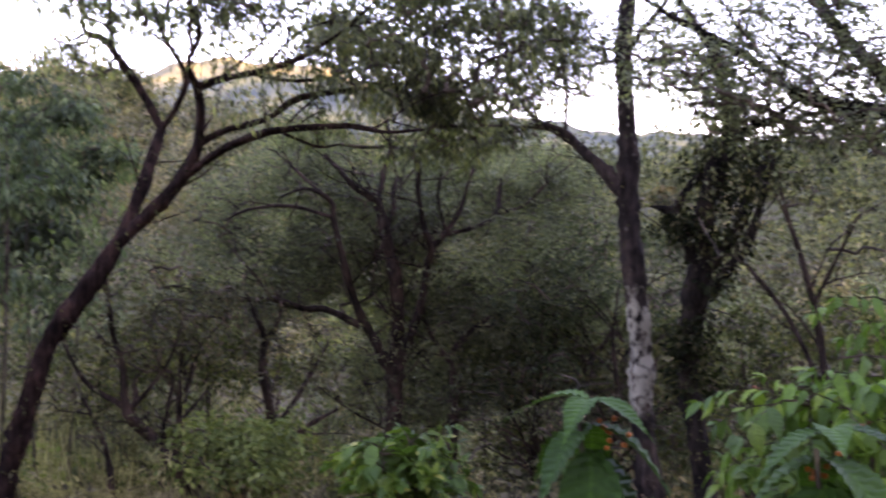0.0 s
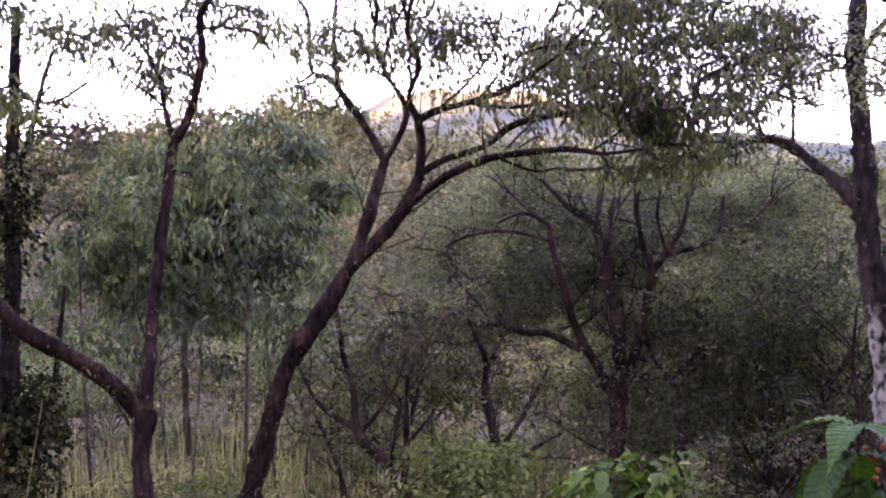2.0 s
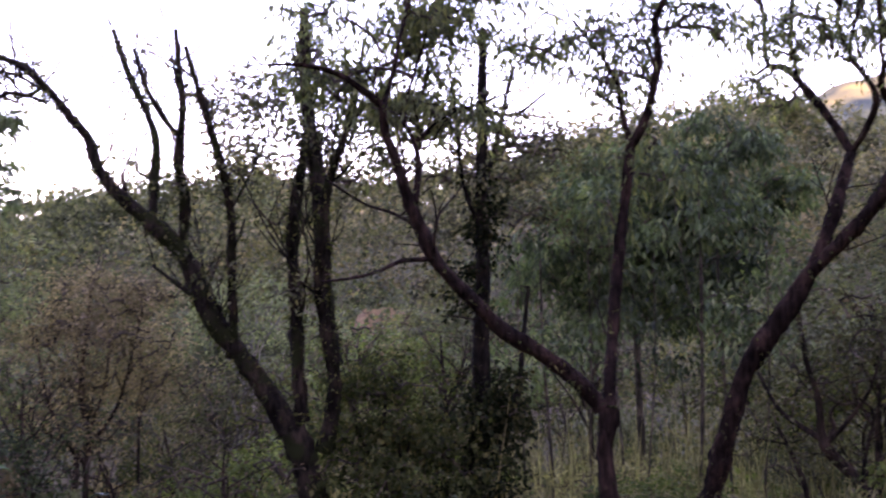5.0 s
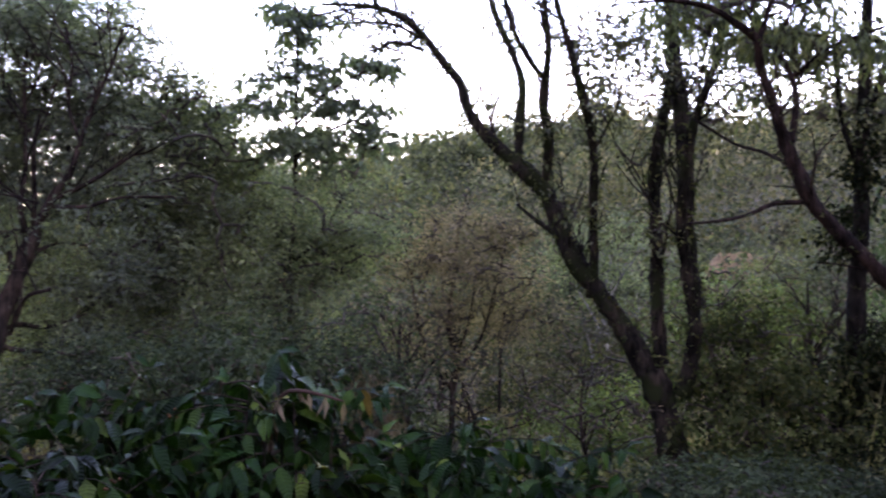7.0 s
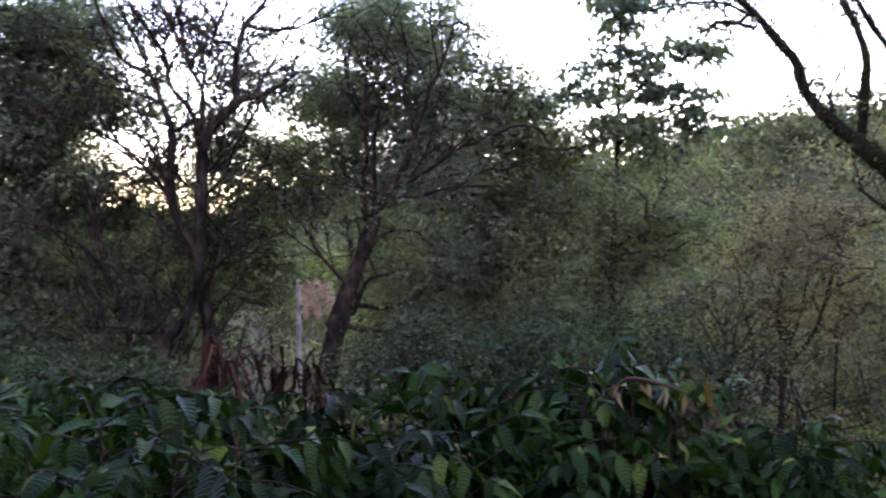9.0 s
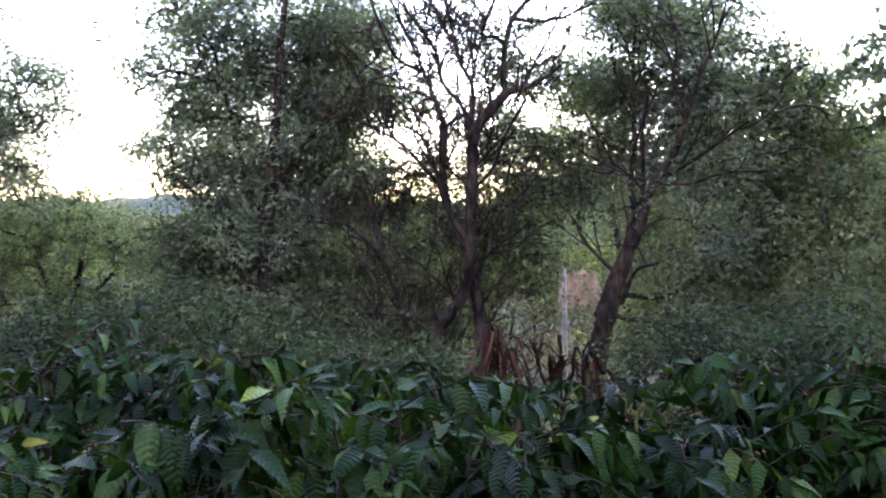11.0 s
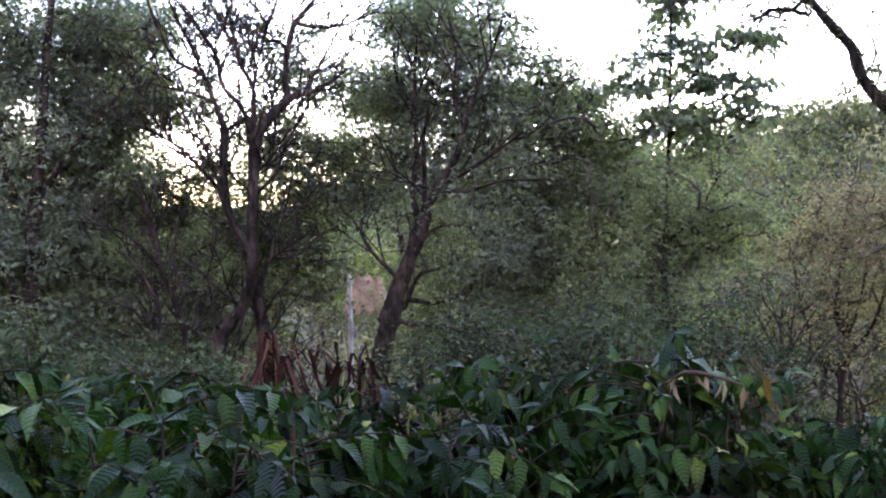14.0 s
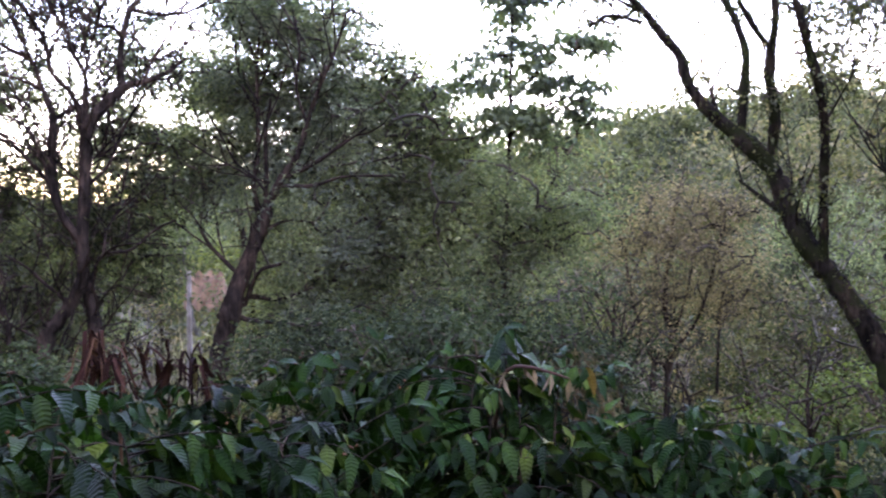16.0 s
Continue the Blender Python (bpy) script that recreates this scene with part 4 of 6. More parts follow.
grown.crown([(8.9, 15.10, 2.24, 1.03, 0.69, 1.00, 260), (4.5, 14.88, 2.03, 1.02, 0.76, 1.10, 260), (-4.3, 14.58, 1.33, 1.08, 0.75, 1.10, 330), (0.0, 14.48, 0.57, 1.24, 0.58, 1.10, 260), (-4.4, 14.68, 0.32, 1.09, 0.67, 1.10, 240), (7.5, 15.22, 2.99, 0.95, 0.43, 0.90, 180)])
grown.crown([(-4.7, 15.30, 2.54, 0.96, 0.61, 1.00, 260), (9.6, 15.02, 1.08, 0.94, 0.51, 0.90, 170), (2.9, 14.80, -0.41, 1.18, 0.51, 1.00, 150), (5.8, 15.12, 1.21, 1.03, 0.52, 0.90, 160), (-0.8, 15.24, 2.49, 0.95, 0.52, 0.80, 190), (-2.3, 14.72, -0.47, 1.01, 0.42, 0.90, 150)])
grown.crown([(-8.1, 15.20, 0.66, 0.78, 0.69, 1.00, 90), (-6.8, 15.10, -0.33, 0.95, 0.60, 1.00, 80), (-10.5, 15.40, -0.18, 0.79, 0.70, 1.00, 70), (-3.6, 15.00, -0.15, 0.94, 0.51, 1.00, 70), (-12.3, 15.60, -1.04, 0.98, 0.53, 1.00, 50)])
grown.finish()
grown = Tree('thin_tree', 'thin half-bare young tree with twisting branches', 'sparse', girth=1.2, pts=[(9.14, 13.00, -1.69, 0.072), (9.38, 13.00, -0.77, 0.059), (9.72, 13.00, -0.28, 0.052), (10.05, 13.00, 0.15, 0.046), (9.88, 13.00, 0.58, 0.036), (10.44, 13.00, 0.87, 0.023), (10.88, 13.00, 1.15, 0.013)])
grown.limb([(9.35, 13.00, -0.56, 0.026), (8.21, 13.13, -0.23, 0.026), (7.22, 13.27, 0.11, 0.023), (6.40, 13.40, 0.46, 0.017)])
grown.limb([(9.23, 13.00, -0.85, 0.026), (7.63, 12.85, -0.54, 0.023), (5.89, 12.70, -0.31, 0.016)])
grown.limb([(9.88, 13.00, 0.51, 0.023), (9.02, 13.15, 0.85, 0.020), (9.30, 13.30, 1.14, 0.013)])
grown.sprigs(2.2, 2.4, 0.7, 0.3, 0)
grown.crown([(9.3, 13.00, 0.86, 0.67, 0.37, 0.50, 30), (6.9, 13.20, 0.11, 0.45, 0.45, 0.50, 22), (11.0, 13.00, 0.51, 0.37, 0.44, 0.50, 20)])
grown.finish()
grown = Tree('bent_tree', 'bent dark tree trunk leaning out over scrub', 'sparse', [(12.91, 12.50, -1.41, 0.081), (14.58, 12.50, -0.91, 0.069), (15.79, 12.50, -0.57, 0.063), (17.01, 12.50, -0.29, 0.063), (17.30, 12.50, -0.08, 0.047), (17.38, 12.50, 0.33, 0.038), (17.78, 12.50, 0.67, 0.031), (18.07, 12.50, 1.15, 0.025), (18.22, 12.50, 1.56, 0.016)])
grown.limb([(17.30, 12.50, -0.15, 0.038), (19.13, 12.63, 0.12, 0.028), (20.18, 12.77, 0.53, 0.022), (20.60, 12.90, 0.94, 0.013)])
grown.limb([(16.93, 12.50, -0.19, 0.028), (15.72, 12.40, 0.12, 0.025), (14.90, 12.30, 0.40, 0.018), (14.06, 12.20, 0.93, 0.012)])
grown.limb([(17.90, 12.50, -1.49, 0.050), (18.05, 12.60, -0.84, 0.038), (18.57, 12.70, -0.44, 0.029), (19.46, 12.80, -0.03, 0.019)])
grown.limb([(15.48, 12.50, -0.64, 0.025), (14.20, 12.65, -0.34, 0.022), (12.91, 12.80, -0.02, 0.016)])
grown.limb([(17.13, 12.50, -0.25, 0.031), (16.64, 12.60, -0.05, 0.028), (16.78, 12.70, 0.12, 0.019), (16.01, 12.80, 0.28, 0.013)])
grown.limb([(15.43, 12.50, -0.68, 0.025), (15.14, 12.40, -0.29, 0.022), (14.71, 12.30, 0.16, 0.018), (15.38, 12.20, 0.34, 0.012)])
grown.sprigs(2.2, 2.4, 0.8, 0.3, 0)
grown.crown([(18.5, 12.70, 0.11, 0.65, 0.65, 0.60, 70), (15.3, 12.70, 0.64, 0.58, 0.58, 0.60, 55), (12.8, 12.80, 0.89, 0.44, 0.66, 0.60, 90), (17.2, 12.50, 1.21, 0.43, 0.43, 0.60, 30)])
grown.finish()
grown = Tree('tiered_tree', 'slim tree carrying flat tiers of large leaves', 'tier', [(65.46, 15.00, -2.55, 0.068), (65.53, 15.00, -0.04, 0.049), (65.56, 15.00, 0.80, 0.045), (65.42, 15.00, 1.63, 0.034), (65.30, 15.00, 2.87, 0.030), (65.18, 15.00, 4.11, 0.023), (65.14, 15.00, 4.85, 0.019)])
grown.limb([(65.36, 15.00, 2.71, 0.023), (63.57, 15.15, 3.14, 0.019), (61.36, 15.30, 3.41, 0.015)])
grown.limb([(65.28, 15.00, 3.20, 0.019), (63.59, 14.85, 3.68, 0.015), (61.39, 14.70, 3.98, 0.011)])
grown.limb([(65.33, 15.00, 2.95, 0.019), (66.10, 15.10, 3.30, 0.015), (66.90, 15.20, 3.49, 0.011)])
grown.limb([(65.51, 15.00, 1.46, 0.026), (66.70, 15.15, 1.96, 0.023), (68.30, 15.30, 2.47, 0.015)])
grown.limb([(65.47, 15.00, 1.21, 0.023), (63.84, 14.85, 1.63, 0.019), (62.59, 14.70, 2.20, 0.015)])
grown.sprigs(1.2, 1.5, 0.8)
grown.crown([(65.3, 15.00, 4.59, 0.43, 0.27, 0.35, 31), (65.7, 15.00, 4.85, 0.36, 0.15, 0.30, 16), (66.0, 15.00, 3.99, 0.41, 0.14, 0.30, 19), (63.9, 15.00, 3.91, 0.31, 0.17, 0.30, 14), (61.4, 15.00, 4.05, 0.56, 0.15, 0.35, 28), (66.1, 15.00, 3.55, 0.44, 0.19, 0.30, 24)])
grown.crown([(63.4, 15.00, 3.58, 0.34, 0.15, 0.30, 14), (60.9, 15.00, 3.45, 0.43, 0.22, 0.30, 24), (64.8, 15.00, 3.08, 0.38, 0.15, 0.30, 16), (62.3, 15.00, 3.08, 0.51, 0.14, 0.30, 19), (66.4, 15.00, 2.87, 0.43, 0.22, 0.40, 28), (63.2, 15.00, 2.78, 0.51, 0.17, 0.40, 26)])
grown.crown([(65.4, 15.20, 2.22, 0.95, 0.52, 0.80, 144), (65.7, 15.20, 1.21, 1.04, 0.69, 0.80, 228), (62.3, 15.40, 1.89, 0.79, 0.61, 0.80, 132), (68.6, 15.40, 1.45, 0.61, 0.79, 0.80, 144), (66.7, 15.00, 0.29, 0.94, 0.51, 0.70, 132)], 'greygreen')
grown.finish()
grown = Tree('brownish_tree', 'small tree with fading pinkish-brown foliage', 'brown', [(56.60, 16.00, -2.40, 0.064), (56.50, 16.00, -0.99, 0.044), (56.37, 16.00, -0.46, 0.040), (56.71, 16.00, 0.24, 0.032), (56.43, 16.00, 1.12, 0.024), (56.15, 16.00, 1.82, 0.016)])
grown.limb([(56.51, 16.00, -0.81, 0.032), (57.45, 16.13, -0.49, 0.028), (58.42, 16.27, 0.21, 0.024), (58.92, 16.40, 1.10, 0.016)])
grown.limb([(56.36, 16.00, -0.55, 0.028), (55.00, 15.87, 0.00, 0.024), (54.12, 15.73, 0.80, 0.020), (53.54, 15.60, 1.48, 0.012)])
grown.limb([(56.37, 16.00, -0.37, 0.024), (55.62, 16.15, 0.24, 0.020), (55.19, 16.30, 0.94, 0.016)])
grown.limb([(53.88, 16.00, -1.14, 0.024), (53.82, 16.10, -0.27, 0.020), (53.64, 16.20, 0.42, 0.012)])
grown.sprigs(2.4, 2.4, 0.9, 0.5, 0)
grown.crown([(56.0, 16.00, 1.65, 0.73, 0.55, 0.80, 221), (54.1, 15.80, 1.31, 0.72, 0.63, 0.80, 221), (57.2, 16.20, 0.93, 0.74, 0.74, 0.80, 204), (55.6, 16.00, 0.25, 1.00, 0.64, 0.80, 204), (53.2, 16.00, 0.27, 0.55, 0.64, 0.70, 119)])
grown.finish()
grown = Tree('rounded_tree', 'rounded tree with dense dark green crown, leaning trunk', 'dense', fill=1.08, back=0.4, pts=[(83.06, 14.00, -2.71, 0.175), (81.51, 14.00, -0.44, 0.140), (80.52, 14.00, 0.49, 0.126), (79.87, 14.00, 0.88, 0.112), (79.23, 14.00, 1.37, 0.098), (78.75, 14.00, 1.70, 0.077)])
grown.limb([(79.00, 14.00, 1.52, 0.049), (79.51, 14.10, 1.95, 0.039), (79.27, 14.20, 2.42, 0.032), (79.24, 14.30, 2.97, 0.029), (79.27, 14.40, 3.60, 0.022), (79.08, 14.50, 4.24, 0.015)])
grown.limb([(78.87, 14.00, 1.62, 0.039), (78.79, 13.87, 2.09, 0.031), (78.86, 13.73, 2.61, 0.024), (78.53, 13.60, 3.11, 0.017)])
grown.limb([(78.75, 14.00, 1.68, 0.060), (77.96, 13.95, 2.09, 0.049), (77.18, 13.90, 2.38, 0.045), (76.55, 13.85, 2.83, 0.035), (75.93, 13.80, 3.26, 0.028), (75.01, 13.75, 3.76, 0.021), (74.39, 13.70, 4.25, 0.014)])
grown.limb([(77.87, 13.95, 2.07, 0.031), (76.27, 13.75, 2.26, 0.028), (74.76, 13.55, 2.49, 0.020), (73.27, 13.35, 2.72, 0.013)])
grown.limb([(77.96, 13.96, 1.98, 0.028), (76.29, 13.72, 1.98, 0.024), (74.48, 13.49, 2.09, 0.017), (71.82, 13.26, 2.10, 0.013)])
grown.limb([(78.70, 14.00, 1.41, 0.028), (77.52, 14.15, 1.52, 0.021), (75.99, 14.30, 1.47, 0.014)])
grown.limb([(80.06, 14.00, 0.37, 0.035), (79.26, 13.75, 0.83, 0.028), (78.02, 13.50, 0.95, 0.017)])
grown.limb([(80.43, 14.00, 0.30, 0.042), (79.74, 14.10, 0.48, 0.035), (78.18, 14.20, 0.43, 0.025), (76.18, 14.30, 0.59, 0.014)])
grown.limb([(80.53, 14.00, 0.26, 0.039), (79.76, 13.90, 0.18, 0.031), (77.59, 13.80, 0.13, 0.024), (75.00, 13.70, -0.02, 0.014)])
grown.limb([(80.41, 14.00, 0.80, 0.032), (81.89, 14.25, 1.18, 0.025), (82.71, 14.50, 1.56, 0.015)])
grown.limb([(81.11, 14.12, 1.01, 0.018), (81.41, 14.28, 1.30, 0.014), (81.49, 14.43, 1.48, 0.011)])
grown.limb([(76.55, 13.85, 2.79, 0.021), (77.14, 13.98, 3.29, 0.021), (76.96, 14.12, 3.84, 0.018), (77.39, 14.25, 4.40, 0.011)])
grown.limb([(79.24, 14.30, 2.97, 0.021), (80.20, 14.50, 3.47, 0.018), (80.48, 14.70, 4.05, 0.015)])
grown.sprigs(2.2, 2.2, 1.1, 0.4)
grown.crown([(78.3, 15.08, 4.12, 0.86, 0.86, 1.10, 237), (74.9, 14.84, 4.36, 0.59, 0.68, 0.80, 137), (77.0, 15.04, 3.07, 1.20, 0.77, 1.30, 350), (73.6, 14.60, 2.73, 0.75, 0.67, 1.00, 187), (75.5, 14.84, 1.77, 1.27, 0.76, 1.30, 375), (80.3, 15.10, 2.57, 0.77, 0.77, 1.00, 187)])
grown.crown([(76.4, 14.68, 0.65, 1.25, 0.59, 1.10, 275), (78.9, 14.72, 4.68, 0.75, 0.42, 0.90, 137), (77.3, 14.50, 3.49, 0.91, 0.50, 1.00, 150)])
grown.crown([(72.1, 15.04, 3.51, 0.69, 0.51, 0.80, 144), (69.9, 14.96, 3.02, 0.51, 0.43, 0.70, 105), (71.1, 14.88, 1.62, 0.93, 0.68, 1.10, 262), (71.7, 14.80, 0.47, 1.01, 0.59, 1.00, 249), (81.8, 15.04, 3.51, 0.60, 0.51, 0.80, 118), (82.4, 15.14, 2.40, 0.60, 0.52, 0.80, 105), (73.0, 15.28, 2.45, 0.96, 0.70, 1.10, 196), (75.5, 14.72, -0.00, 1.26, 0.34, 0.90, 170), (73.0, 14.94, 3.66, 0.68, 0.43, 0.80, 91), (70.5, 15.02, 2.20, 0.77, 0.60, 0.90, 118), (68.9, 15.06, 2.45, 0.51, 0.51, 0.70, 78)], 'greygreen')
grown.finish()
grown = Tree('many_stemmed_tree', 'many-stemmed tree with open twiggy top', 'twiggy', fill=1.3, girth=0.95, back=0.2, pts=[(91.53, 13.50, -2.52, 0.158), (90.38, 13.50, -0.15, 0.101), (89.62, 13.50, 0.26, 0.088), (88.84, 13.50, 0.52, 0.079), (88.40, 13.50, 0.86, 0.076), (88.45, 13.50, 1.38, 0.076), (88.31, 13.50, 1.97, 0.076), (88.22, 13.50, 2.42, 0.076), (87.97, 13.50, 2.73, 0.076), (87.13, 13.50, 2.97, 0.069), (86.17, 13.50, 3.19, 0.057), (85.22, 13.50, 3.26, 0.038), (84.12, 13.50, 3.38, 0.022), (83.01, 13.50, 3.58, 0.013)])
grown.limb([(86.33, 13.50, 3.21, 0.047), (86.41, 13.55, 3.45, 0.044), (86.36, 13.60, 3.68, 0.041), (86.05, 13.65, 4.06, 0.038), (85.79, 13.70, 4.22, 0.035), (84.83, 13.75, 4.52, 0.026), (84.18, 13.80, 4.83, 0.016)])
grown.limb([(85.79, 13.69, 4.20, 0.029), (84.54, 13.59, 4.13, 0.022), (82.97, 13.49, 4.16, 0.016), (81.71, 13.39, 4.31, 0.009)])
grown.limb([(86.28, 13.62, 3.85, 0.025), (86.75, 13.53, 3.93, 0.022), (87.53, 13.43, 3.94, 0.022), (87.36, 13.32, 4.10, 0.022), (86.84, 13.22, 4.38, 0.019), (86.69, 13.12, 4.68, 0.012)])
grown.limb([(87.53, 13.43, 3.94, 0.016), (88.31, 13.58, 4.09, 0.013), (89.41, 13.73, 4.13, 0.010)])
grown.limb([(88.15, 13.50, 3.31, 0.016), (87.87, 13.70, 3.71, 0.016), (87.54, 13.90, 4.00, 0.013)])
grown.limb([(88.23, 13.50, 2.70, 0.047), (88.17, 13.57, 3.02, 0.038), (88.15, 13.63, 3.33, 0.029), (88.82, 13.70, 3.64, 0.026), (89.20, 13.77, 4.02, 0.022), (89.54, 13.83, 4.49, 0.019), (89.70, 13.90, 4.88, 0.013)])
grown.limb([(88.35, 13.51, 2.73, 0.035), (88.86, 13.44, 3.08, 0.028), (89.78, 13.38, 3.30, 0.025), (90.22, 13.31, 3.73, 0.025), (91.13, 13.24, 4.04, 0.022), (92.34, 13.18, 4.42, 0.015), (92.94, 13.11, 4.69, 0.012)])
grown.limb([(88.37, 13.50, 1.23, 0.060), (89.45, 13.55, 1.61, 0.057), (89.89, 13.59, 1.98, 0.057), (89.85, 13.64, 2.51, 0.057), (89.74, 13.68, 2.77, 0.051), (90.06, 13.73, 3.04, 0.035), (90.33, 13.77, 3.21, 0.032), (90.81, 13.82, 3.51, 0.029), (92.27, 13.86, 3.71, 0.026), (93.02, 13.91, 4.05, 0.023), (93.61, 13.95, 4.44, 0.020), (93.95, 14.00, 4.83, 0.013)])
grown.limb([(89.80, 13.67, 2.75, 0.029), (88.87, 13.82, 2.93, 0.029), (88.33, 13.97, 2.99, 0.026)])
grown.limb([(90.75, 13.82, 3.49, 0.023), (91.47, 13.72, 3.87, 0.019), (92.22, 13.62, 4.22, 0.016), (92.81, 13.52, 4.57, 0.013)])
grown.limb([(90.27, 13.76, 3.16, 0.022), (91.52, 13.89, 3.29, 0.016), (93.08, 14.02, 3.39, 0.013), (94.32, 14.16, 3.48, 0.010)])
grown.limb([(89.99, 13.59, 1.95, 0.029), (90.34, 13.49, 2.28, 0.025), (91.09, 13.39, 2.64, 0.022), (92.02, 13.29, 2.77, 0.012)])
grown.limb([(89.96, 13.59, 1.98, 0.025), (91.90, 13.72, 2.51, 0.022), (93.75, 13.86, 2.80, 0.016), (95.75, 13.99, 2.98, 0.010)])
grown.limb([(88.00, 13.50, 1.97, 0.022), (87.03, 13.40, 2.22, 0.019), (86.37, 13.30, 2.62, 0.016), (85.56, 13.20, 2.93, 0.012), (85.17, 13.10, 3.06, 0.009)])
grown.limb([(85.22, 13.50, 3.26, 0.022), (84.83, 13.63, 3.53, 0.019), (83.83, 13.77, 3.98, 0.016), (82.96, 13.90, 4.39, 0.013)])
grown.limb([(87.68, 13.50, -2.32, 0.101), (87.84, 13.55, -0.13, 0.089), (87.96, 13.60, 0.40, 0.083), (88.30, 13.65, 0.92, 0.064), (88.53, 13.70, 1.22, 0.045)])
grown.limb([(88.09, 13.63, 0.73, 0.025), (87.43, 13.53, 1.08, 0.022), (86.00, 13.43, 1.15, 0.019), (84.72, 13.33, 1.40, 0.016), (83.61, 13.23, 1.53, 0.012)])
grown.limb([(87.37, 13.53, 1.09, 0.019), (87.09, 13.73, 1.45, 0.016), (85.95, 13.93, 1.86, 0.013)])
grown.limb([(89.06, 13.50, 0.48, 0.028), (90.40, 13.40, 0.78, 0.022), (91.08, 13.30, 0.95, 0.016), (92.17, 13.20, 1.12, 0.012)])
grown.limb([(90.21, 13.50, -0.03, 0.028), (91.21, 13.60, 0.15, 0.022), (92.40, 13.70, 0.26, 0.016), (94.60, 13.80, 0.30, 0.013)])
grown.limb([(92.30, 13.50, -2.28, 0.050), (92.05, 13.57, -0.03, 0.038), (92.38, 13.63, 0.49, 0.038), (93.13, 13.70, 0.94, 0.035), (93.55, 13.77, 1.47, 0.029), (94.15, 13.83, 1.85, 0.023), (94.80, 13.90, 2.20, 0.013)])
grown.limb([(93.28, 13.71, 1.06, 0.026), (95.11, 13.56, 1.47, 0.019), (96.80, 13.41, 1.53, 0.013)])
grown.limb([(93.10, 13.50, -2.27, 0.044), (93.34, 13.57, 0.28, 0.032), (93.78, 13.65, 0.72, 0.025), (94.53, 13.72, 1.03, 0.019), (95.60, 13.80, 1.27, 0.013)])
grown.sprigs(4.2, 5.0, 1.0, 0.6, 0)
grown.crown([(91.2, 14.87, 4.26, 0.93, 0.76, 0.90, 165), (86.1, 14.87, 4.24, 0.93, 0.76, 0.90, 180), (93.1, 14.74, 3.27, 0.76, 0.50, 0.80, 165), (85.6, 14.84, 2.84, 0.68, 0.76, 0.80, 255), (86.6, 14.97, 1.71, 0.94, 0.51, 0.90, 210), (91.4, 14.87, 1.23, 1.10, 0.68, 0.90, 250)])
grown.crown([(87.3, 14.71, 0.81, 0.75, 0.50, 0.70, 130), (93.1, 14.74, 0.18, 0.92, 0.50, 0.80, 160), (92.6, 14.71, 2.14, 0.59, 0.59, 0.70, 165)])
grown.crown([(92.7, 15.07, 0.79, 0.94, 0.60, 0.90, 165), (90.8, 14.84, 0.05, 0.93, 0.34, 0.80, 120), (86.3, 14.94, 1.26, 0.68, 0.51, 0.80, 135), (85.0, 15.04, 2.25, 0.60, 0.60, 0.80, 120), (94.5, 14.94, 2.04, 0.60, 0.51, 0.80, 90), (89.0, 15.40, 2.20, 1.10, 0.60, 0.90, 70), (87.2, 15.30, 3.00, 0.70, 0.60, 0.80, 22), (90.5, 15.30, 3.00, 0.80, 0.60, 0.80, 22)], 'greygreen')
grown.growth(500)
grown.finish()
grown = Tree('tall_dark_tree', 'tall dense dark green tree with ragged edges', 'dense', fill=1.3, pts=[(100.51, 15.00, -2.83, 0.150), (100.18, 15.00, -0.93, 0.120), (99.87, 15.00, 0.71, 0.105), (99.43, 15.00, 2.09, 0.083), (99.03, 15.00, 3.15, 0.060), (98.62, 15.00, 4.28, 0.045), (98.23, 15.00, 5.25, 0.030)])
grown.limb([(99.64, 15.00, 1.52, 0.053), (100.93, 15.10, 2.34, 0.042), (101.88, 15.20, 3.45, 0.034), (103.20, 15.30, 3.66, 0.023), (104.66, 15.40, 3.75, 0.015)])
grown.limb([(99.52, 15.00, 1.85, 0.049), (97.54, 14.87, 2.65, 0.037), (95.62, 14.73, 3.28, 0.026), (94.02, 14.60, 3.74, 0.015)])
grown.limb([(102.19, 15.22, 3.41, 0.023), (102.28, 15.37, 4.00, 0.019), (103.42, 15.52, 4.51, 0.012)])
grown.limb([(100.07, 15.00, 0.22, 0.053), (101.64, 15.10, 1.29, 0.042), (103.08, 15.20, 1.86, 0.027), (104.52, 15.30, 2.20, 0.015)])
grown.limb([(99.85, 15.00, 0.87, 0.045), (97.64, 14.85, 1.51, 0.033), (95.73, 14.70, 1.99, 0.018)])
grown.sprigs(1.2, 1.5, 0.8)
grown.crown([(103.4, 15.72, 4.38, 0.81, 0.63, 0.90, 85), (105.2, 15.48, 3.76, 0.53, 0.35, 0.60, 34), (99.9, 16.08, 4.47, 1.01, 0.92, 1.10, 285), (96.2, 15.92, 4.54, 0.63, 0.82, 0.90, 152), (96.2, 16.00, 3.60, 0.82, 0.73, 1.00, 218), (100.0, 16.08, 3.35, 1.01, 0.73, 1.10, 218)])
grown.crown([(103.5, 15.40, 3.26, 0.44, 0.21, 0.50, 38), (105.6, 15.32, 2.73, 0.35, 0.17, 0.40, 24), (103.0, 15.56, 2.62, 0.62, 0.44, 0.70, 85), (99.7, 15.88, 2.29, 1.09, 0.72, 1.10, 342), (103.7, 15.48, 2.04, 0.53, 0.32, 0.60, 57), (97.0, 15.80, 2.37, 0.81, 0.72, 1.00, 190)])
grown.crown([(99.8, 15.88, 1.26, 1.18, 0.81, 1.10, 399), (98.4, 15.88, 0.29, 1.18, 0.72, 1.10, 313), (102.3, 15.92, 0.41, 0.82, 0.82, 0.90, 218)])
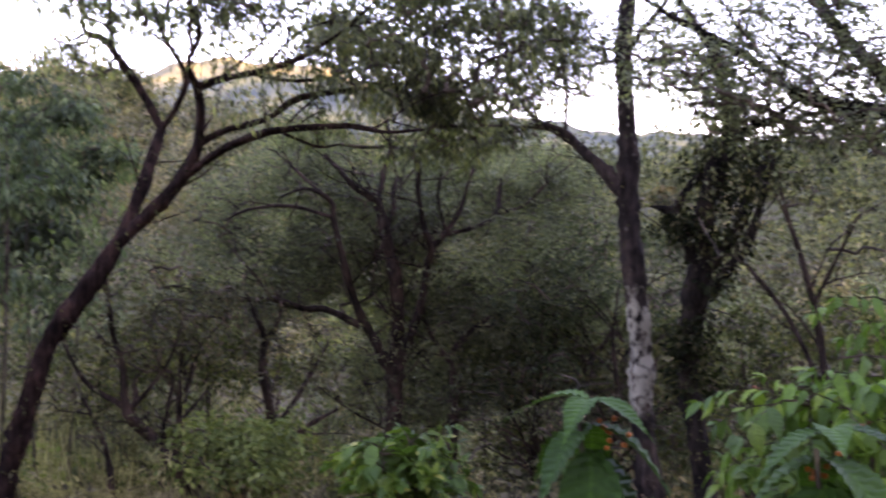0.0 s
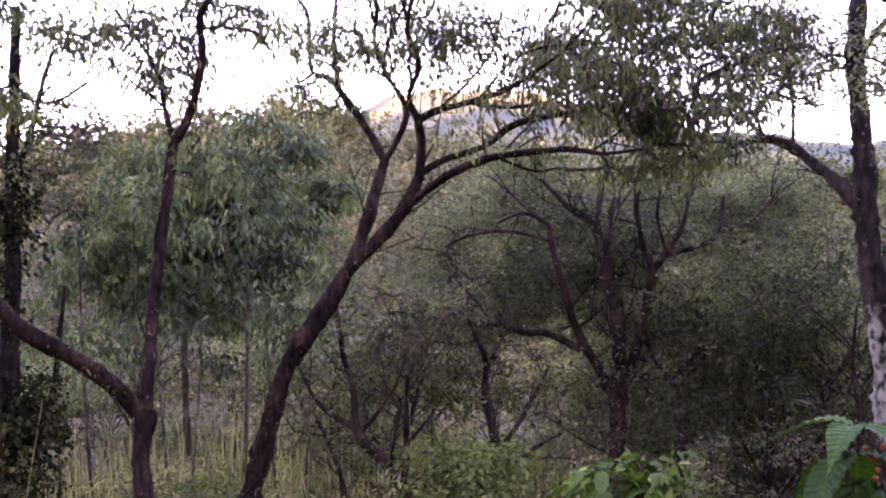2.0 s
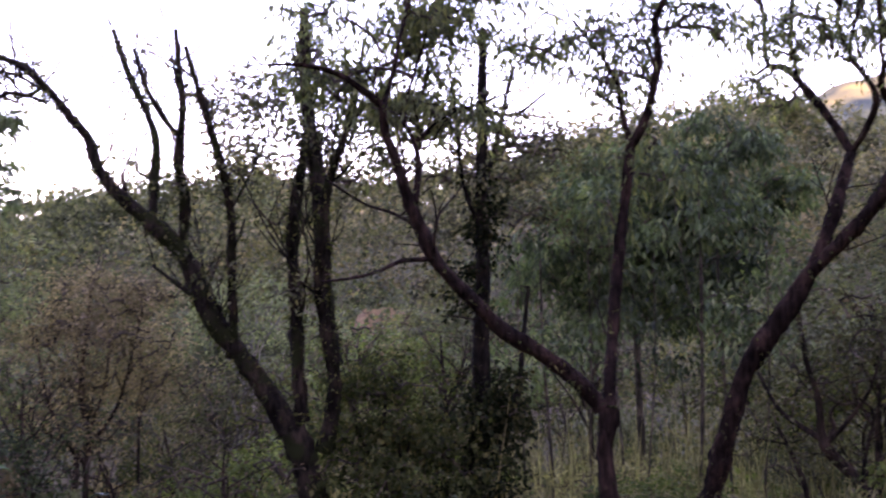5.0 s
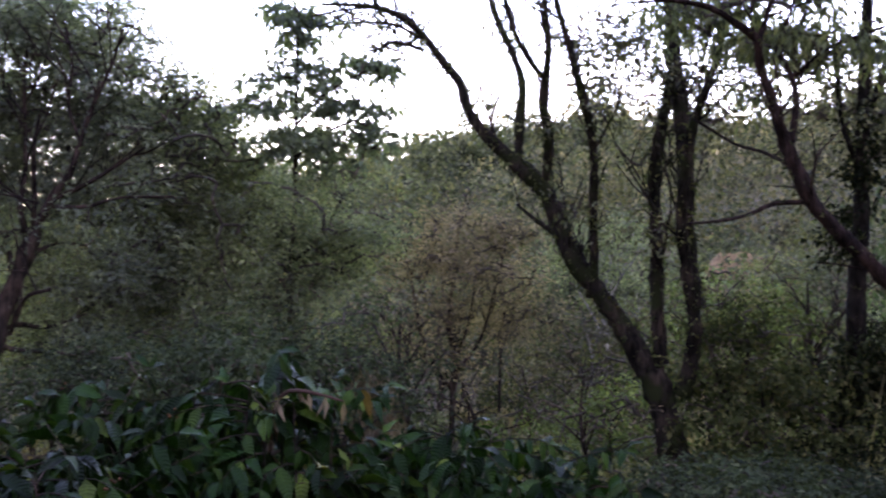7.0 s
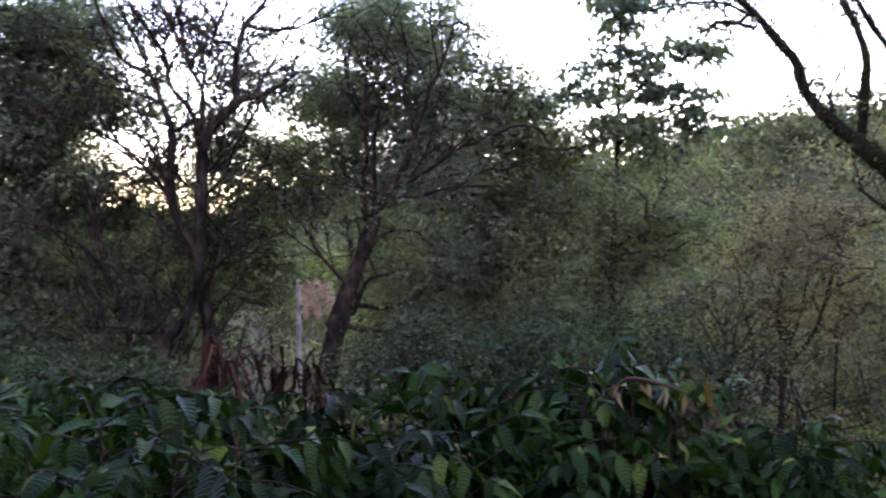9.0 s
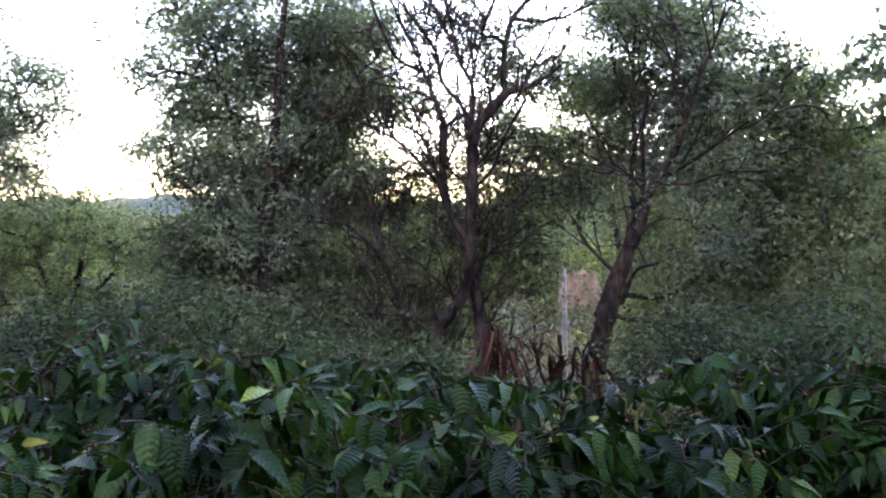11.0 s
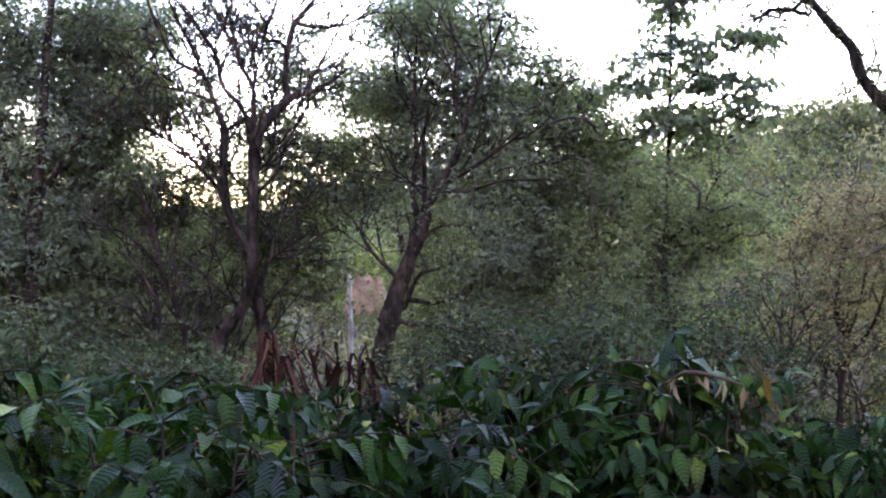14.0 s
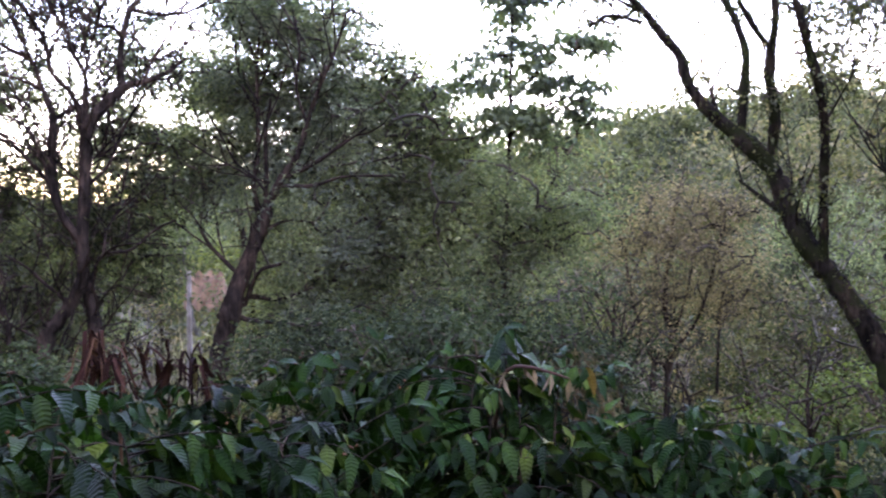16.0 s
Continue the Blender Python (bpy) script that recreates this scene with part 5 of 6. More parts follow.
grown.crown([(103.5, 16.02, 4.44, 0.82, 0.64, 0.90, 70), (105.3, 15.68, 3.79, 0.54, 0.36, 0.60, 26), (102.3, 15.92, 0.41, 0.82, 0.82, 0.90, 234), (98.4, 15.80, 0.12, 1.08, 0.54, 1.00, 216), (103.8, 16.02, 1.20, 0.73, 0.55, 0.90, 110), (95.6, 16.12, 4.49, 0.64, 0.83, 0.90, 216), (95.3, 16.12, 3.53, 0.64, 0.73, 0.90, 216), (96.3, 16.12, 2.47, 0.83, 0.64, 0.90, 198)], 'greygreen')
grown.finish()
grown = Tree('edge_tree', "leafy tree rising at the clearing's far edge", 'dense', [(116.51, 17.00, -2.59, 0.170), (115.99, 17.00, -0.07, 0.136), (115.27, 17.00, 2.03, 0.102), (114.84, 17.00, 3.71, 0.068), (114.42, 17.00, 5.30, 0.034)])
grown.limb([(115.44, 17.00, 1.61, 0.051), (113.94, 17.20, 2.63, 0.039), (112.04, 17.40, 3.35, 0.022)])
grown.limb([(115.61, 17.00, 1.19, 0.051), (117.22, 16.80, 2.19, 0.038), (118.54, 16.60, 3.21, 0.021)])
grown.sprigs(1.2, 1.5, 0.8)
grown.crown([(112.5, 17.00, 3.56, 0.68, 0.77, 0.90, 161), (112.9, 17.00, 2.70, 0.68, 0.58, 0.90, 127), (115.1, 17.00, 3.95, 1.16, 1.16, 1.30, 280), (116.0, 17.00, 2.44, 1.36, 1.06, 1.40, 280), (119.0, 17.00, 3.08, 1.06, 1.26, 1.20, 204)])
grown.finish()
grown = Tree('dark_crowned_tree', 'dark green tree with a compact glossy crown', 'glossy', girth=0.6, fill=1.7, pts=[(26.37, 15.50, -2.03, 0.101), (26.44, 15.50, -0.08, 0.085), (26.51, 15.50, 1.11, 0.070), (26.47, 15.50, 2.14, 0.050), (26.04, 15.50, 3.08, 0.027)])
grown.limb([(26.49, 15.50, 1.28, 0.039), (25.05, 15.70, 2.13, 0.031), (23.70, 15.90, 2.83, 0.020)])
grown.limb([(26.49, 15.50, 1.80, 0.035), (27.86, 15.30, 2.49, 0.027), (28.74, 15.10, 3.07, 0.015)])
grown.sprigs(1.2, 1.5, 0.8)
grown.crown([(27.3, 15.50, 2.49, 1.03, 0.91, 1.20, 172), (23.7, 15.50, 2.46, 1.03, 0.81, 1.20, 150), (26.0, 15.70, 3.37, 0.93, 0.51, 1.08, 67), (22.5, 15.80, 3.34, 0.94, 0.62, 1.08, 67), (29.2, 15.50, 3.03, 0.57, 0.51, 0.84, 52), (26.2, 15.70, 1.62, 1.16, 0.62, 1.08, 90)])
grown.crown([(20.5, 15.80, 3.05, 0.70, 0.62, 0.84, 45), (27.9, 15.70, 0.95, 0.80, 0.40, 0.80, 22), (23.9, 15.80, 1.20, 0.90, 0.50, 0.90, 34), (30.2, 15.80, 1.66, 0.70, 0.72, 0.84, 52), (20.3, 15.90, 2.18, 0.71, 0.83, 0.96, 60)])
grown.finish()
grown = Tree('clearing_tree', 'grey-green leafy tree above thin dark stems', 'greygreen', [(110.41, 19.00, -3.68, 0.086), (110.35, 19.00, -1.99, 0.076), (110.12, 19.00, -0.41, 0.067), (109.61, 19.00, 0.77, 0.048), (109.26, 19.00, 1.56, 0.029)])
grown.limb([(110.19, 19.00, -0.80, 0.043), (111.04, 19.15, 0.19, 0.034), (111.78, 19.30, 0.99, 0.024)])
grown.limb([(109.95, 19.00, -0.01, 0.038), (108.22, 18.85, 0.57, 0.033), (107.03, 18.70, 1.05, 0.019)])
grown.limb([(111.51, 19.00, -3.64, 0.076), (111.44, 19.07, -1.97, 0.067), (111.38, 19.13, -0.59, 0.053), (112.10, 19.20, 0.40, 0.034)])
grown.sprigs(1.2, 1.5, 0.8)
grown.crown([(109.8, 19.00, 1.57, 1.08, 0.65, 1.20, 210), (111.5, 19.00, 1.09, 0.97, 0.76, 1.20, 190), (107.3, 19.00, 0.85, 0.97, 0.76, 1.20, 190), (105.3, 19.40, 1.22, 0.55, 0.55, 0.80, 80), (113.9, 19.00, 1.31, 0.97, 0.97, 1.20, 190), (109.1, 19.00, 0.17, 1.19, 0.43, 1.00, 110)])
grown.finish()
grown = Tree('slope_bush_tree', 'bushy dark tree standing on the open slope', 'ivy', [(40.26, 12.50, -1.89, 0.056), (40.42, 12.50, -1.04, 0.044), (40.59, 12.50, -0.24, 0.031), (40.46, 12.50, 0.42, 0.019)])
grown.limb([(40.43, 12.50, -0.90, 0.025), (39.14, 12.65, -0.25, 0.022), (38.30, 12.80, 0.27, 0.013)])
grown.limb([(40.52, 12.50, -0.64, 0.022), (41.76, 12.35, -0.17, 0.019), (42.21, 12.20, 0.18, 0.012)])
grown.limb([(38.70, 12.60, -1.90, 0.022), (38.55, 12.60, -0.90, 0.017), (38.20, 12.60, -0.10, 0.010)])
grown.limb([(39.40, 12.30, -1.90, 0.020), (39.55, 12.30, -1.00, 0.015), (39.80, 12.30, 0.05, 0.009)])
grown.sprigs(1.6, 1.8, 0.8)
grown.crown([(40.6, 12.50, 0.55, 0.43, 0.36, 0.60, 80), (38.9, 12.50, 0.17, 0.50, 0.43, 0.60, 110), (41.8, 12.50, -0.25, 0.43, 0.43, 0.60, 95), (39.4, 12.50, -0.56, 0.57, 0.50, 0.70, 125), (41.2, 12.50, -1.05, 0.50, 0.36, 0.60, 80), (37.6, 12.70, -0.50, 0.40, 0.45, 0.50, 70)])
grown.finish()
for az, d, top, lean, r in ((27.3, 13.2, 2.5, 0.6, 0.016), (26.3, 13.6, 2.2, -0.8, 0.012), (23.4, 13.4, 3.0, -0.4, 0.024), (21.7, 13.8, 2.7, 0.4, 0.018), (20.2, 13.5, 2.1, -0.6, 0.014), (31.2, 13.9, 2.4, 0.5, 0.020), (29.3, 14.6, 2.6, -0.3, 0.016), (32.8, 14.4, 2.0, 0.2, 0.014)):
    low = float(land(az, d))
    grown = Tree("sapling", "thin pale-stemmed sapling with a few drooping leaves", "glossy", [(az, d, low, r * 1.3), (az + lean * 0.2, d, low + (top - low) * 0.3, r * 1.1), (az + lean * 0.9, d, low + (top - low) * 0.65, r * 0.8), (az + lean, d, top, r * 0.4)])
    grown.limb([(az + lean * 0.8, d, low + (top - low) * 0.6, r * 0.5), (az + lean + 1.0, d + 0.2, low + (top - low) * 0.8, r * 0.3), (az + lean + 1.3, d + 0.3, top - 0.1, r * 0.2)])
    grown.sprigs(1.6, 1.2, 0.5)
    grown.crown([(az + lean, d, top - 0.2, 0.32, 0.45, 0.3, 12), (az + lean * 0.8, d, low + (top - low) * 0.7, 0.4, 0.4, 0.4, 10)])
    grown.finish()
grown = Tree('bare_young_tree', 'bare thin young tree with curved stems', 'sparse', [(-20.59, 10.50, -0.84, 0.047), (-20.35, 10.50, 0.12, 0.039), (-20.17, 10.50, 0.55, 0.037), (-19.83, 10.50, 0.98, 0.034), (-19.02, 10.50, 1.58, 0.029), (-18.48, 10.50, 1.90, 0.021), (-18.07, 10.50, 2.23, 0.013)])
grown.limb([(-20.35, 10.50, 0.12, 0.029), (-19.27, 10.57, 0.65, 0.026), (-18.03, 10.65, 1.08, 0.024), (-16.63, 10.72, 1.41, 0.016), (-15.78, 10.80, 1.64, 0.011)])
grown.limb([(-19.70, 10.50, 1.09, 0.018), (-21.07, 10.35, 1.63, 0.016), (-21.88, 10.20, 1.94, 0.010)])
grown.sprigs(1.8, 2.0, 0.7, 0.4, 0)
grown.crown([(-18.6, 10.50, 2.07, 0.48, 0.36, 0.60, 22), (-16.9, 10.50, 1.47, 0.36, 0.24, 0.50, 14), (-21.4, 10.50, 1.73, 0.36, 0.36, 0.50, 20)])
grown.finish()
grown = Tree('straw_shrub', 'dead shrub hung with pale dry straw', 'thatch', [(60.80, 12.00, -1.97, 0.030), (60.90, 12.00, -1.24, 0.024), (60.96, 12.00, -0.64, 0.021), (61.12, 12.00, -0.18, 0.012)])
grown.limb([(60.93, 12.00, -0.71, 0.015), (60.02, 12.10, -0.40, 0.012), (59.71, 12.20, -0.21, 0.009)])
grown.limb([(60.93, 12.00, -0.64, 0.015), (61.75, 11.90, -0.30, 0.012), (62.06, 11.80, -0.02, 0.009)])
grown.sprigs(1.2, 1.5, 0.8)
grown.crown([(62.0, 12.00, -0.10, 0.16, 0.16, 0.12, 18), (60.8, 12.00, -0.24, 0.14, 0.22, 0.12, 20), (61.5, 12.00, -0.48, 0.20, 0.22, 0.15, 20), (60.4, 12.00, -0.55, 0.10, 0.20, 0.12, 12)])
grown.finish()
grown = Tree('light_green_tree', 'lighter green leafy tree behind the darker trees', 'greygreen', [(79.14, 19.50, -3.52, 0.088), (79.31, 19.50, -1.10, 0.073), (80.09, 19.50, 0.97, 0.054), (81.05, 19.50, 3.03, 0.039), (81.28, 19.50, 4.11, 0.020)])
grown.limb([(80.31, 19.50, 1.30, 0.034), (82.81, 19.70, 2.39, 0.030), (83.57, 19.90, 3.28, 0.020)])
grown.limb([(80.45, 19.50, 1.73, 0.034), (79.95, 19.30, 2.59, 0.029), (79.46, 19.10, 3.32, 0.019)])
grown.sprigs(1.2, 1.5, 0.8)
grown.crown([(82.3, 19.70, 3.91, 0.67, 0.56, 1.00, 104), (80.6, 19.70, 3.37, 0.79, 0.62, 1.00, 117), (82.8, 19.70, 2.72, 0.79, 0.67, 1.00, 104), (79.5, 19.70, 2.28, 0.67, 0.56, 0.90, 91), (81.0, 19.70, 4.46, 0.45, 0.34, 0.70, 52), (81.7, 19.70, 1.74, 0.90, 0.56, 1.00, 78)])
grown.finish()
grown = Tree('pale_green_tree', 'rounded green tree beyond the slim tiered tree', 'greygreen', [(69.36, 20.50, -3.77, 0.092), (69.40, 20.50, -0.79, 0.082), (69.47, 20.50, 1.26, 0.062), (69.56, 20.50, 2.73, 0.041), (69.61, 20.50, 3.86, 0.021)])
grown.limb([(69.44, 20.50, 1.26, 0.041), (70.72, 20.70, 2.41, 0.031), (71.34, 20.90, 3.57, 0.021)])
grown.limb([(69.47, 20.50, 1.71, 0.041), (68.05, 20.30, 2.60, 0.031), (67.27, 20.10, 3.25, 0.020)])
grown.sprigs(1.2, 1.5, 0.8)
grown.crown([(71.0, 20.70, 3.89, 0.71, 0.53, 1.00, 104), (69.0, 20.70, 3.71, 0.71, 0.53, 1.00, 104), (69.6, 20.70, 2.97, 0.94, 0.59, 1.00, 117), (67.4, 20.70, 2.85, 0.59, 0.47, 0.90, 65), (71.5, 20.70, 2.64, 0.71, 0.71, 1.00, 78), (68.7, 20.70, 1.83, 0.94, 0.71, 1.00, 104)])
grown.finish()

# ---- woods on the far side of the valley ----
def woods(name, label, mat, count, d_range, az_range, leaves, tall, wide, size_k, keep=None, kind="stuff", stems=True, slim=0.75):
    global rng
    rng = np.random.default_rng(count * 7 + int(d_range[0]))
    bases, ways, sizes, lines, faces_out = [], [], [], [], []
    made = 0
    while made < count:
        az = rng.uniform(*az_range)
        d = math.exp(rng.uniform(math.log(d_range[0]), math.log(d_range[1])))
        if keep and not keep(az, d):
            continue
        made += 1
        h, w = rng.uniform(*tall), rng.uniform(*wide)
        foot = at(az, d, float(land(az, d)))
        lumps = rng.integers(6, 11)
        for k in range(lumps):
            c = foot + np.array((*rng.normal(0, w * 0.34, 2), h * rng.uniform(0.14, 0.86)))
            n = int(leaves / lumps * rng.uniform(0.6, 1.4))
            q = unit(rng.normal(size=(n, 3)) + np.array((0, 0, 0.35))) * rng.uniform(0.72, 1.0, (n, 1))
            shape = np.array((w * 0.34, w * 0.34, h * 0.17)) * rng.uniform(0.6, 1.3)
            q = q * shape
            bases.append(c + q)
            faces_out.append(unit(unit(q / shape ** 2) + np.array((0, 0, 0.35)) + rng.normal(0, 0.28, (n, 3))))
            ways.append(unit(rng.normal(size=(n, 3)) * 0.8 + np.array((0, 0, -0.7))))
            sizes.append(rng.uniform(0.6, 1.3, n) * (0.05 + size_k * d))
            if stems:
                s = np.linspace(0, 1, 5)[:, None]
                p = foot + (c - foot) * s + rng.normal(0, 0.05 * h, (5, 3)) * s * (1 - s) * 2
                lines.append(np.hstack([p, (0.004 * h + 0.010) * (1.1 - s)]))
    size = np.concatenate(sizes)
    verts, faces = leaf_cards(np.vstack(bases), np.vstack(ways), size, size * slim, 0.15, np.vstack(faces_out), d_range[0] > 22)
    root = tagged(new(name, mesh_from(name, verts, faces, mat)), label, "woods", kind=kind)
    if stems:
        v, f = tubes(np.array(lines), 4)
        part("stemwork", mesh_from("stemwork", v, f, TWIG, True), root, kind="stuff")


def gap_to_bank(az, d):
    return not (39 < az < 42.5 and 17 < d < 42) and not (79.8 < az < 85.2 and d < 24) and not (20 < az < 36 and 11.5 < d < 22 and (az * 7.3) % 1 < 0.75)


woods("distant_woods", "mixed green and brown woods across the valley", LEAF["woods"], 460, (34, 138), (-45, 130), 250, (3.5, 7.5), (2.6, 5.4), 0.0044, gap_to_bank, stems=False)
woods("dry_woods", "dry pinkish-brown thickets across the valley", LEAF["scrub"], 240, (26, 110), (-45, 130), 240, (2.0, 4.2), (1.8, 3.6), 0.0055, gap_to_bank, stems=False)
woods("hillside_woods", "close woods covering the hillside across the valley", LEAF["far_dry"], 290, (60, 128), (2, 53), 190, (5.0, 8.5), (4.2, 7.0), 0.0046, gap_to_bank, stems=False)
woods("green_hillside_woods", "close green woods covering the hillside across the valley", LEAF["woods"], 200, (60, 128), (47, 86), 200, (5.0, 9.0), (4.5, 7.5), 0.0046, gap_to_bank, stems=False)
woods("eastern_hillside_woods", "close dark green woods on the shaded hillside", LEAF["woods"], 150, (55, 128), (-42, 3), 200, (5.0, 8.5), (4.2, 7.0), 0.0046, gap_to_bank, stems=False)
woods("valley_thickets", "bushy growth on the valley floor", LEAF["woods"], 200, (23, 58), (-42, 128), 200, (1.4, 3.6), (1.8, 3.6), 0.0046, gap_to_bank, stems=False)
woods("clearing_thickets", "bushes below the far clearing", LEAF["lime"], 18, (33, 38), (37.0, 44.0), 300, (4.4, 5.0), (2.0, 3.2), 0.0040, stems=False)
woods("ridge_trees", "close-standing trees along the far ridge", LEAF["woods"], 230, (94, 122), (-42, 128), 360, (3.4, 5.6), (4.2, 6.6), 0.0070, stems=False)
woods("straw_thickets", "pale straw-coloured thickets on the open slope", LEAF["hay"], 60, (11.5, 19), (18.5, 34), 300, (0.9, 1.7), (1.0, 1.8), 0.0060, slim=0.22)
woods("scrub", "tangled half-dry scrub below the trees", LEAF["scrub"], 90, (11, 26), (-40, 125), 260, (0.7, 1.8), (0.9, 1.8), 0.0036, gap_to_bank)
woods("green_scrub", "dark green undergrowth below the trees", LEAF["woods"], 90, (13, 30), (-40, 125), 300, (0.9, 2.4), (1.0, 2.2), 0.0036, gap_to_bank)
woods("lime_thickets", "bright yellow-green thickets on the valley side", LEAF["lime"], 34, (13, 30), (6, 56), 240, (0.9, 1.9), (1.0, 2.0), 0.0040)
woods("undergrowth", "low dry growth covering the slope", LEAF["scrub"], 260, (8, 34), (-40, 46), 70, (0.25, 0.8), (0.9, 1.8), 0.0050, stems=False)
woods("dry_growth", "low straw-coloured growth on the open slope", LEAF["hay"], 330, (10, 34), (-12, 50), 90, (0.4, 1.2), (0.9, 1.8), 0.0070, stems=False, slim=0.25)
woods("leafy_undergrowth", "low dark leafy growth covering the slope", LEAF["ivy"], 380, (9, 34), (44, 125), 80, (0.2, 0.6), (0.9, 1.8), 0.0050, stems=False)


# ---- smaller trees of the valley side ----
def valley_tree(name, label, style, az, d, height, width, limbs, density, straight):
    """A free-grown tree: a trunk that divides, and foliage in lumps at the ends of its limbs."""
    z0 = float(land(az, d))

    def spot(dx, dy, z, r):
        return (az - math.degrees(dx / d), d + dy, z0 + z, r)

    r0 = 0.012 * height + 0.02
    lean = rng.normal(0, 0.06 * height, 2)
    trunk = [spot(0, 0, -0.1, r0 * 1.3)]
    for s in (0.12, 0.3, 0.5, 0.7, 0.88):
        trunk.append(spot(lean[0] * s + rng.normal(0, 0.02 * height), lean[1] * s + rng.normal(0, 0.02 * height), height * s, r0 * (1.05 - s)))
    grown = Tree(name, label, style, trunk, 0.3)
    lumps = [(*spot(lean[0], lean[1], height * 0.88, 0)[:3], width * 0.3, height * 0.12, width * 0.3, int(density * 0.8))]
    for k in range(limbs):
        s = rng.uniform(0.2 if not straight else 0.45, 0.8)
        a = k * 2.4 + rng.uniform(-0.5, 0.5)
        reach = width * 0.5 * rng.uniform(0.6, 1.0)
        up = height * rng.uniform(0.12, 0.32)
        x0, y0 = lean[0] * s, lean[1] * s
        dx, dy = math.cos(a) * reach, math.sin(a) * reach
        ze = min(height * s + up, height * 0.95)
        grown.limb([spot(x0, y0, height * s, r0 * 0.55 * (1.1 - s)), spot(x0 + dx * 0.35, y0 + dy * 0.35, height * s + up * 0.5, r0 * 0.4 * (1.1 - s)),
                    spot(x0 + dx * 0.8, y0 + dy * 0.8, ze, r0 * 0.2 * (1.1 - s))])
        lumps.append((*spot(x0 + dx, y0 + dy, ze, 0)[:3], width * 0.22, height * 0.10, width * 0.22, int(density * rng.uniform(0.6, 1.2))))
    grown.sprigs(1.2 if style != "bare" else 2.2, 1.6 if style != "bare" else 2.8, 0.16 * height, 0.4, 0)
    grown.crown(lumps)
    grown.finish()
    return grown.root


DARK = "dark green bushy growth between the trees"
for az, d, h, w in ((15.6, 15.0, 2.9, 2.4), (13.2, 17.0, 3.2, 2.4), (-6.5, 15.5, 2.6, 2.4),
                    (-11.0, 14.5, 3.4, 2.6), (-17.5, 13.5, 3.0, 2.4), (-22.0, 15.0, 3.6, 2.8), (0.6, 19.0, 3.6, 2.8), (24.6, 20.0, 3.4, 2.6), (30.5, 24.0, 3.8, 3.0), (45.0, 17.0, 2.8, 2.4), (52.0, 20.0, 3.2, 2.8), (64.5, 18.0, 2.6, 2.6), (69.0, 16.5, 2.2, 2.2)):
    valley_tree("dark_bush", DARK, "ivy", az, d, h, w, 10, 20, False)


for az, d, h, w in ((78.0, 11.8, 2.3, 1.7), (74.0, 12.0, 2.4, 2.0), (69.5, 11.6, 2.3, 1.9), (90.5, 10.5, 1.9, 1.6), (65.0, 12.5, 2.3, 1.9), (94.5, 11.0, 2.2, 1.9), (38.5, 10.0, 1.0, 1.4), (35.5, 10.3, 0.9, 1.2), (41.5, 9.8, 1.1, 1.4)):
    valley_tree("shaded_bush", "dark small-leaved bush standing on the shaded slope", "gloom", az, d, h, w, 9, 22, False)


for az, d, h, w in ((11.4, 12.0, 1.6, 1.0), (26.0, 13.0, 1.3, 1.6), (35.5, 14.5, 1.7, 1.5), (47.5, 15.0, 2.0, 1.8)):
    valley_tree("lime_bush", "yellow-green leafy bush on the open slope", "lime", az, d, h, w, 9, 20, False)


def again(root, az, d, scale):
    m = Matrix.Translation(Vector(at(az, d, float(land(az, d)) - 0.03))) @ Matrix.Rotation(rng.uniform(0, 6.28), 4, "Z") @ Matrix.Diagonal((scale * rng.uniform(0.9, 1.15), scale * rng.uniform(0.9, 1.15), scale, 1))
    return copy_thing(root, m)


KINDS = (("slender_tree", "slender pale-stemmed tree on the valley side", "greygreen", 5.0, 2.6, 9, 26, True), ("domed_tree", "small domed green tree on the valley side", "woods", 4.2, 3.4, 10, 34, False),
         ("dry_tree", "half-dry brownish tree on the valley side", "scrub", 3.8, 2.6, 9, 24, False), ("yellow_green_tree", "small yellow-green tree on the valley side", "yellowgreen", 3.4, 2.8, 8, 30, False),
         ("bare_bush", "leafless tangled bush on the slope", "bare", 2.2, 2.0, 9, 16, False), ("bare_tree", "thin leafless young tree on the slope", "bare", 3.4, 1.8, 10, 14, True),
         ("thicket_bush", "dense dark bush behind the coffee shrubs", "gloom", 2.2, 2.0, 9, 26, False), ("low_thicket", "low dense bush between the trees", "fine", 2.2, 1.8, 9, 20, False))
PLAN = {"slender_tree": (15, 18, 40, -2.5, 3.5, -34, 126), "domed_tree": (16, 20, 44, -4.0, 3.0, -34, 126), "dry_tree": (15, 17, 38, -5.0, 1.5, -34, 126), "yellow_green_tree": (14, 17, 40, -8.0, -1.0, -34, 126),
        "bare_bush": (28, 12.5, 24, -12.0, -5.0, -34, 78), "bare_tree": (20, 14, 26, -7.0, 0.0, -34, 126), "thicket_bush": (12, 9.5, 14, -6.5, -3.0, 60, 124), "low_thicket": (5, 14, 18, -9.5, -6.0, -30, 19)}
for name, label, style, height, width, limbs, density, straight in KINDS:
    count, d0, d1, e0, e1, az0, az1 = PLAN[name]
    protos = []
    for k in range(count):
        az = az0 + (k + rng.uniform(0, 1)) * (az1 - az0) / count
        d = rng.uniform(d0, d1)
        if not gap_to_bank(az, d):
            az += 7
        if name == "thicket_bush" and 73 < az < 92:
            az += 20
        if 20 < az < 36 and d < 26 and style != "bare":
            d += 12
        top = 1.6 + d * math.tan(radians(min(rng.uniform(e0, e1), float(np.interp(az, CREST[:, 0], CREST[:, 1])) - 0.5)))
        h = max(0.45 * height, min(1.5 * height, top - float(land(az, d))))
        if k < 3:
            protos.append((valley_tree(name, label, style, az, d, h, width * h / height, limbs, density, straight), h))
        else:
            root, was = protos[k % 3]
            again(root, az, d, h / was)


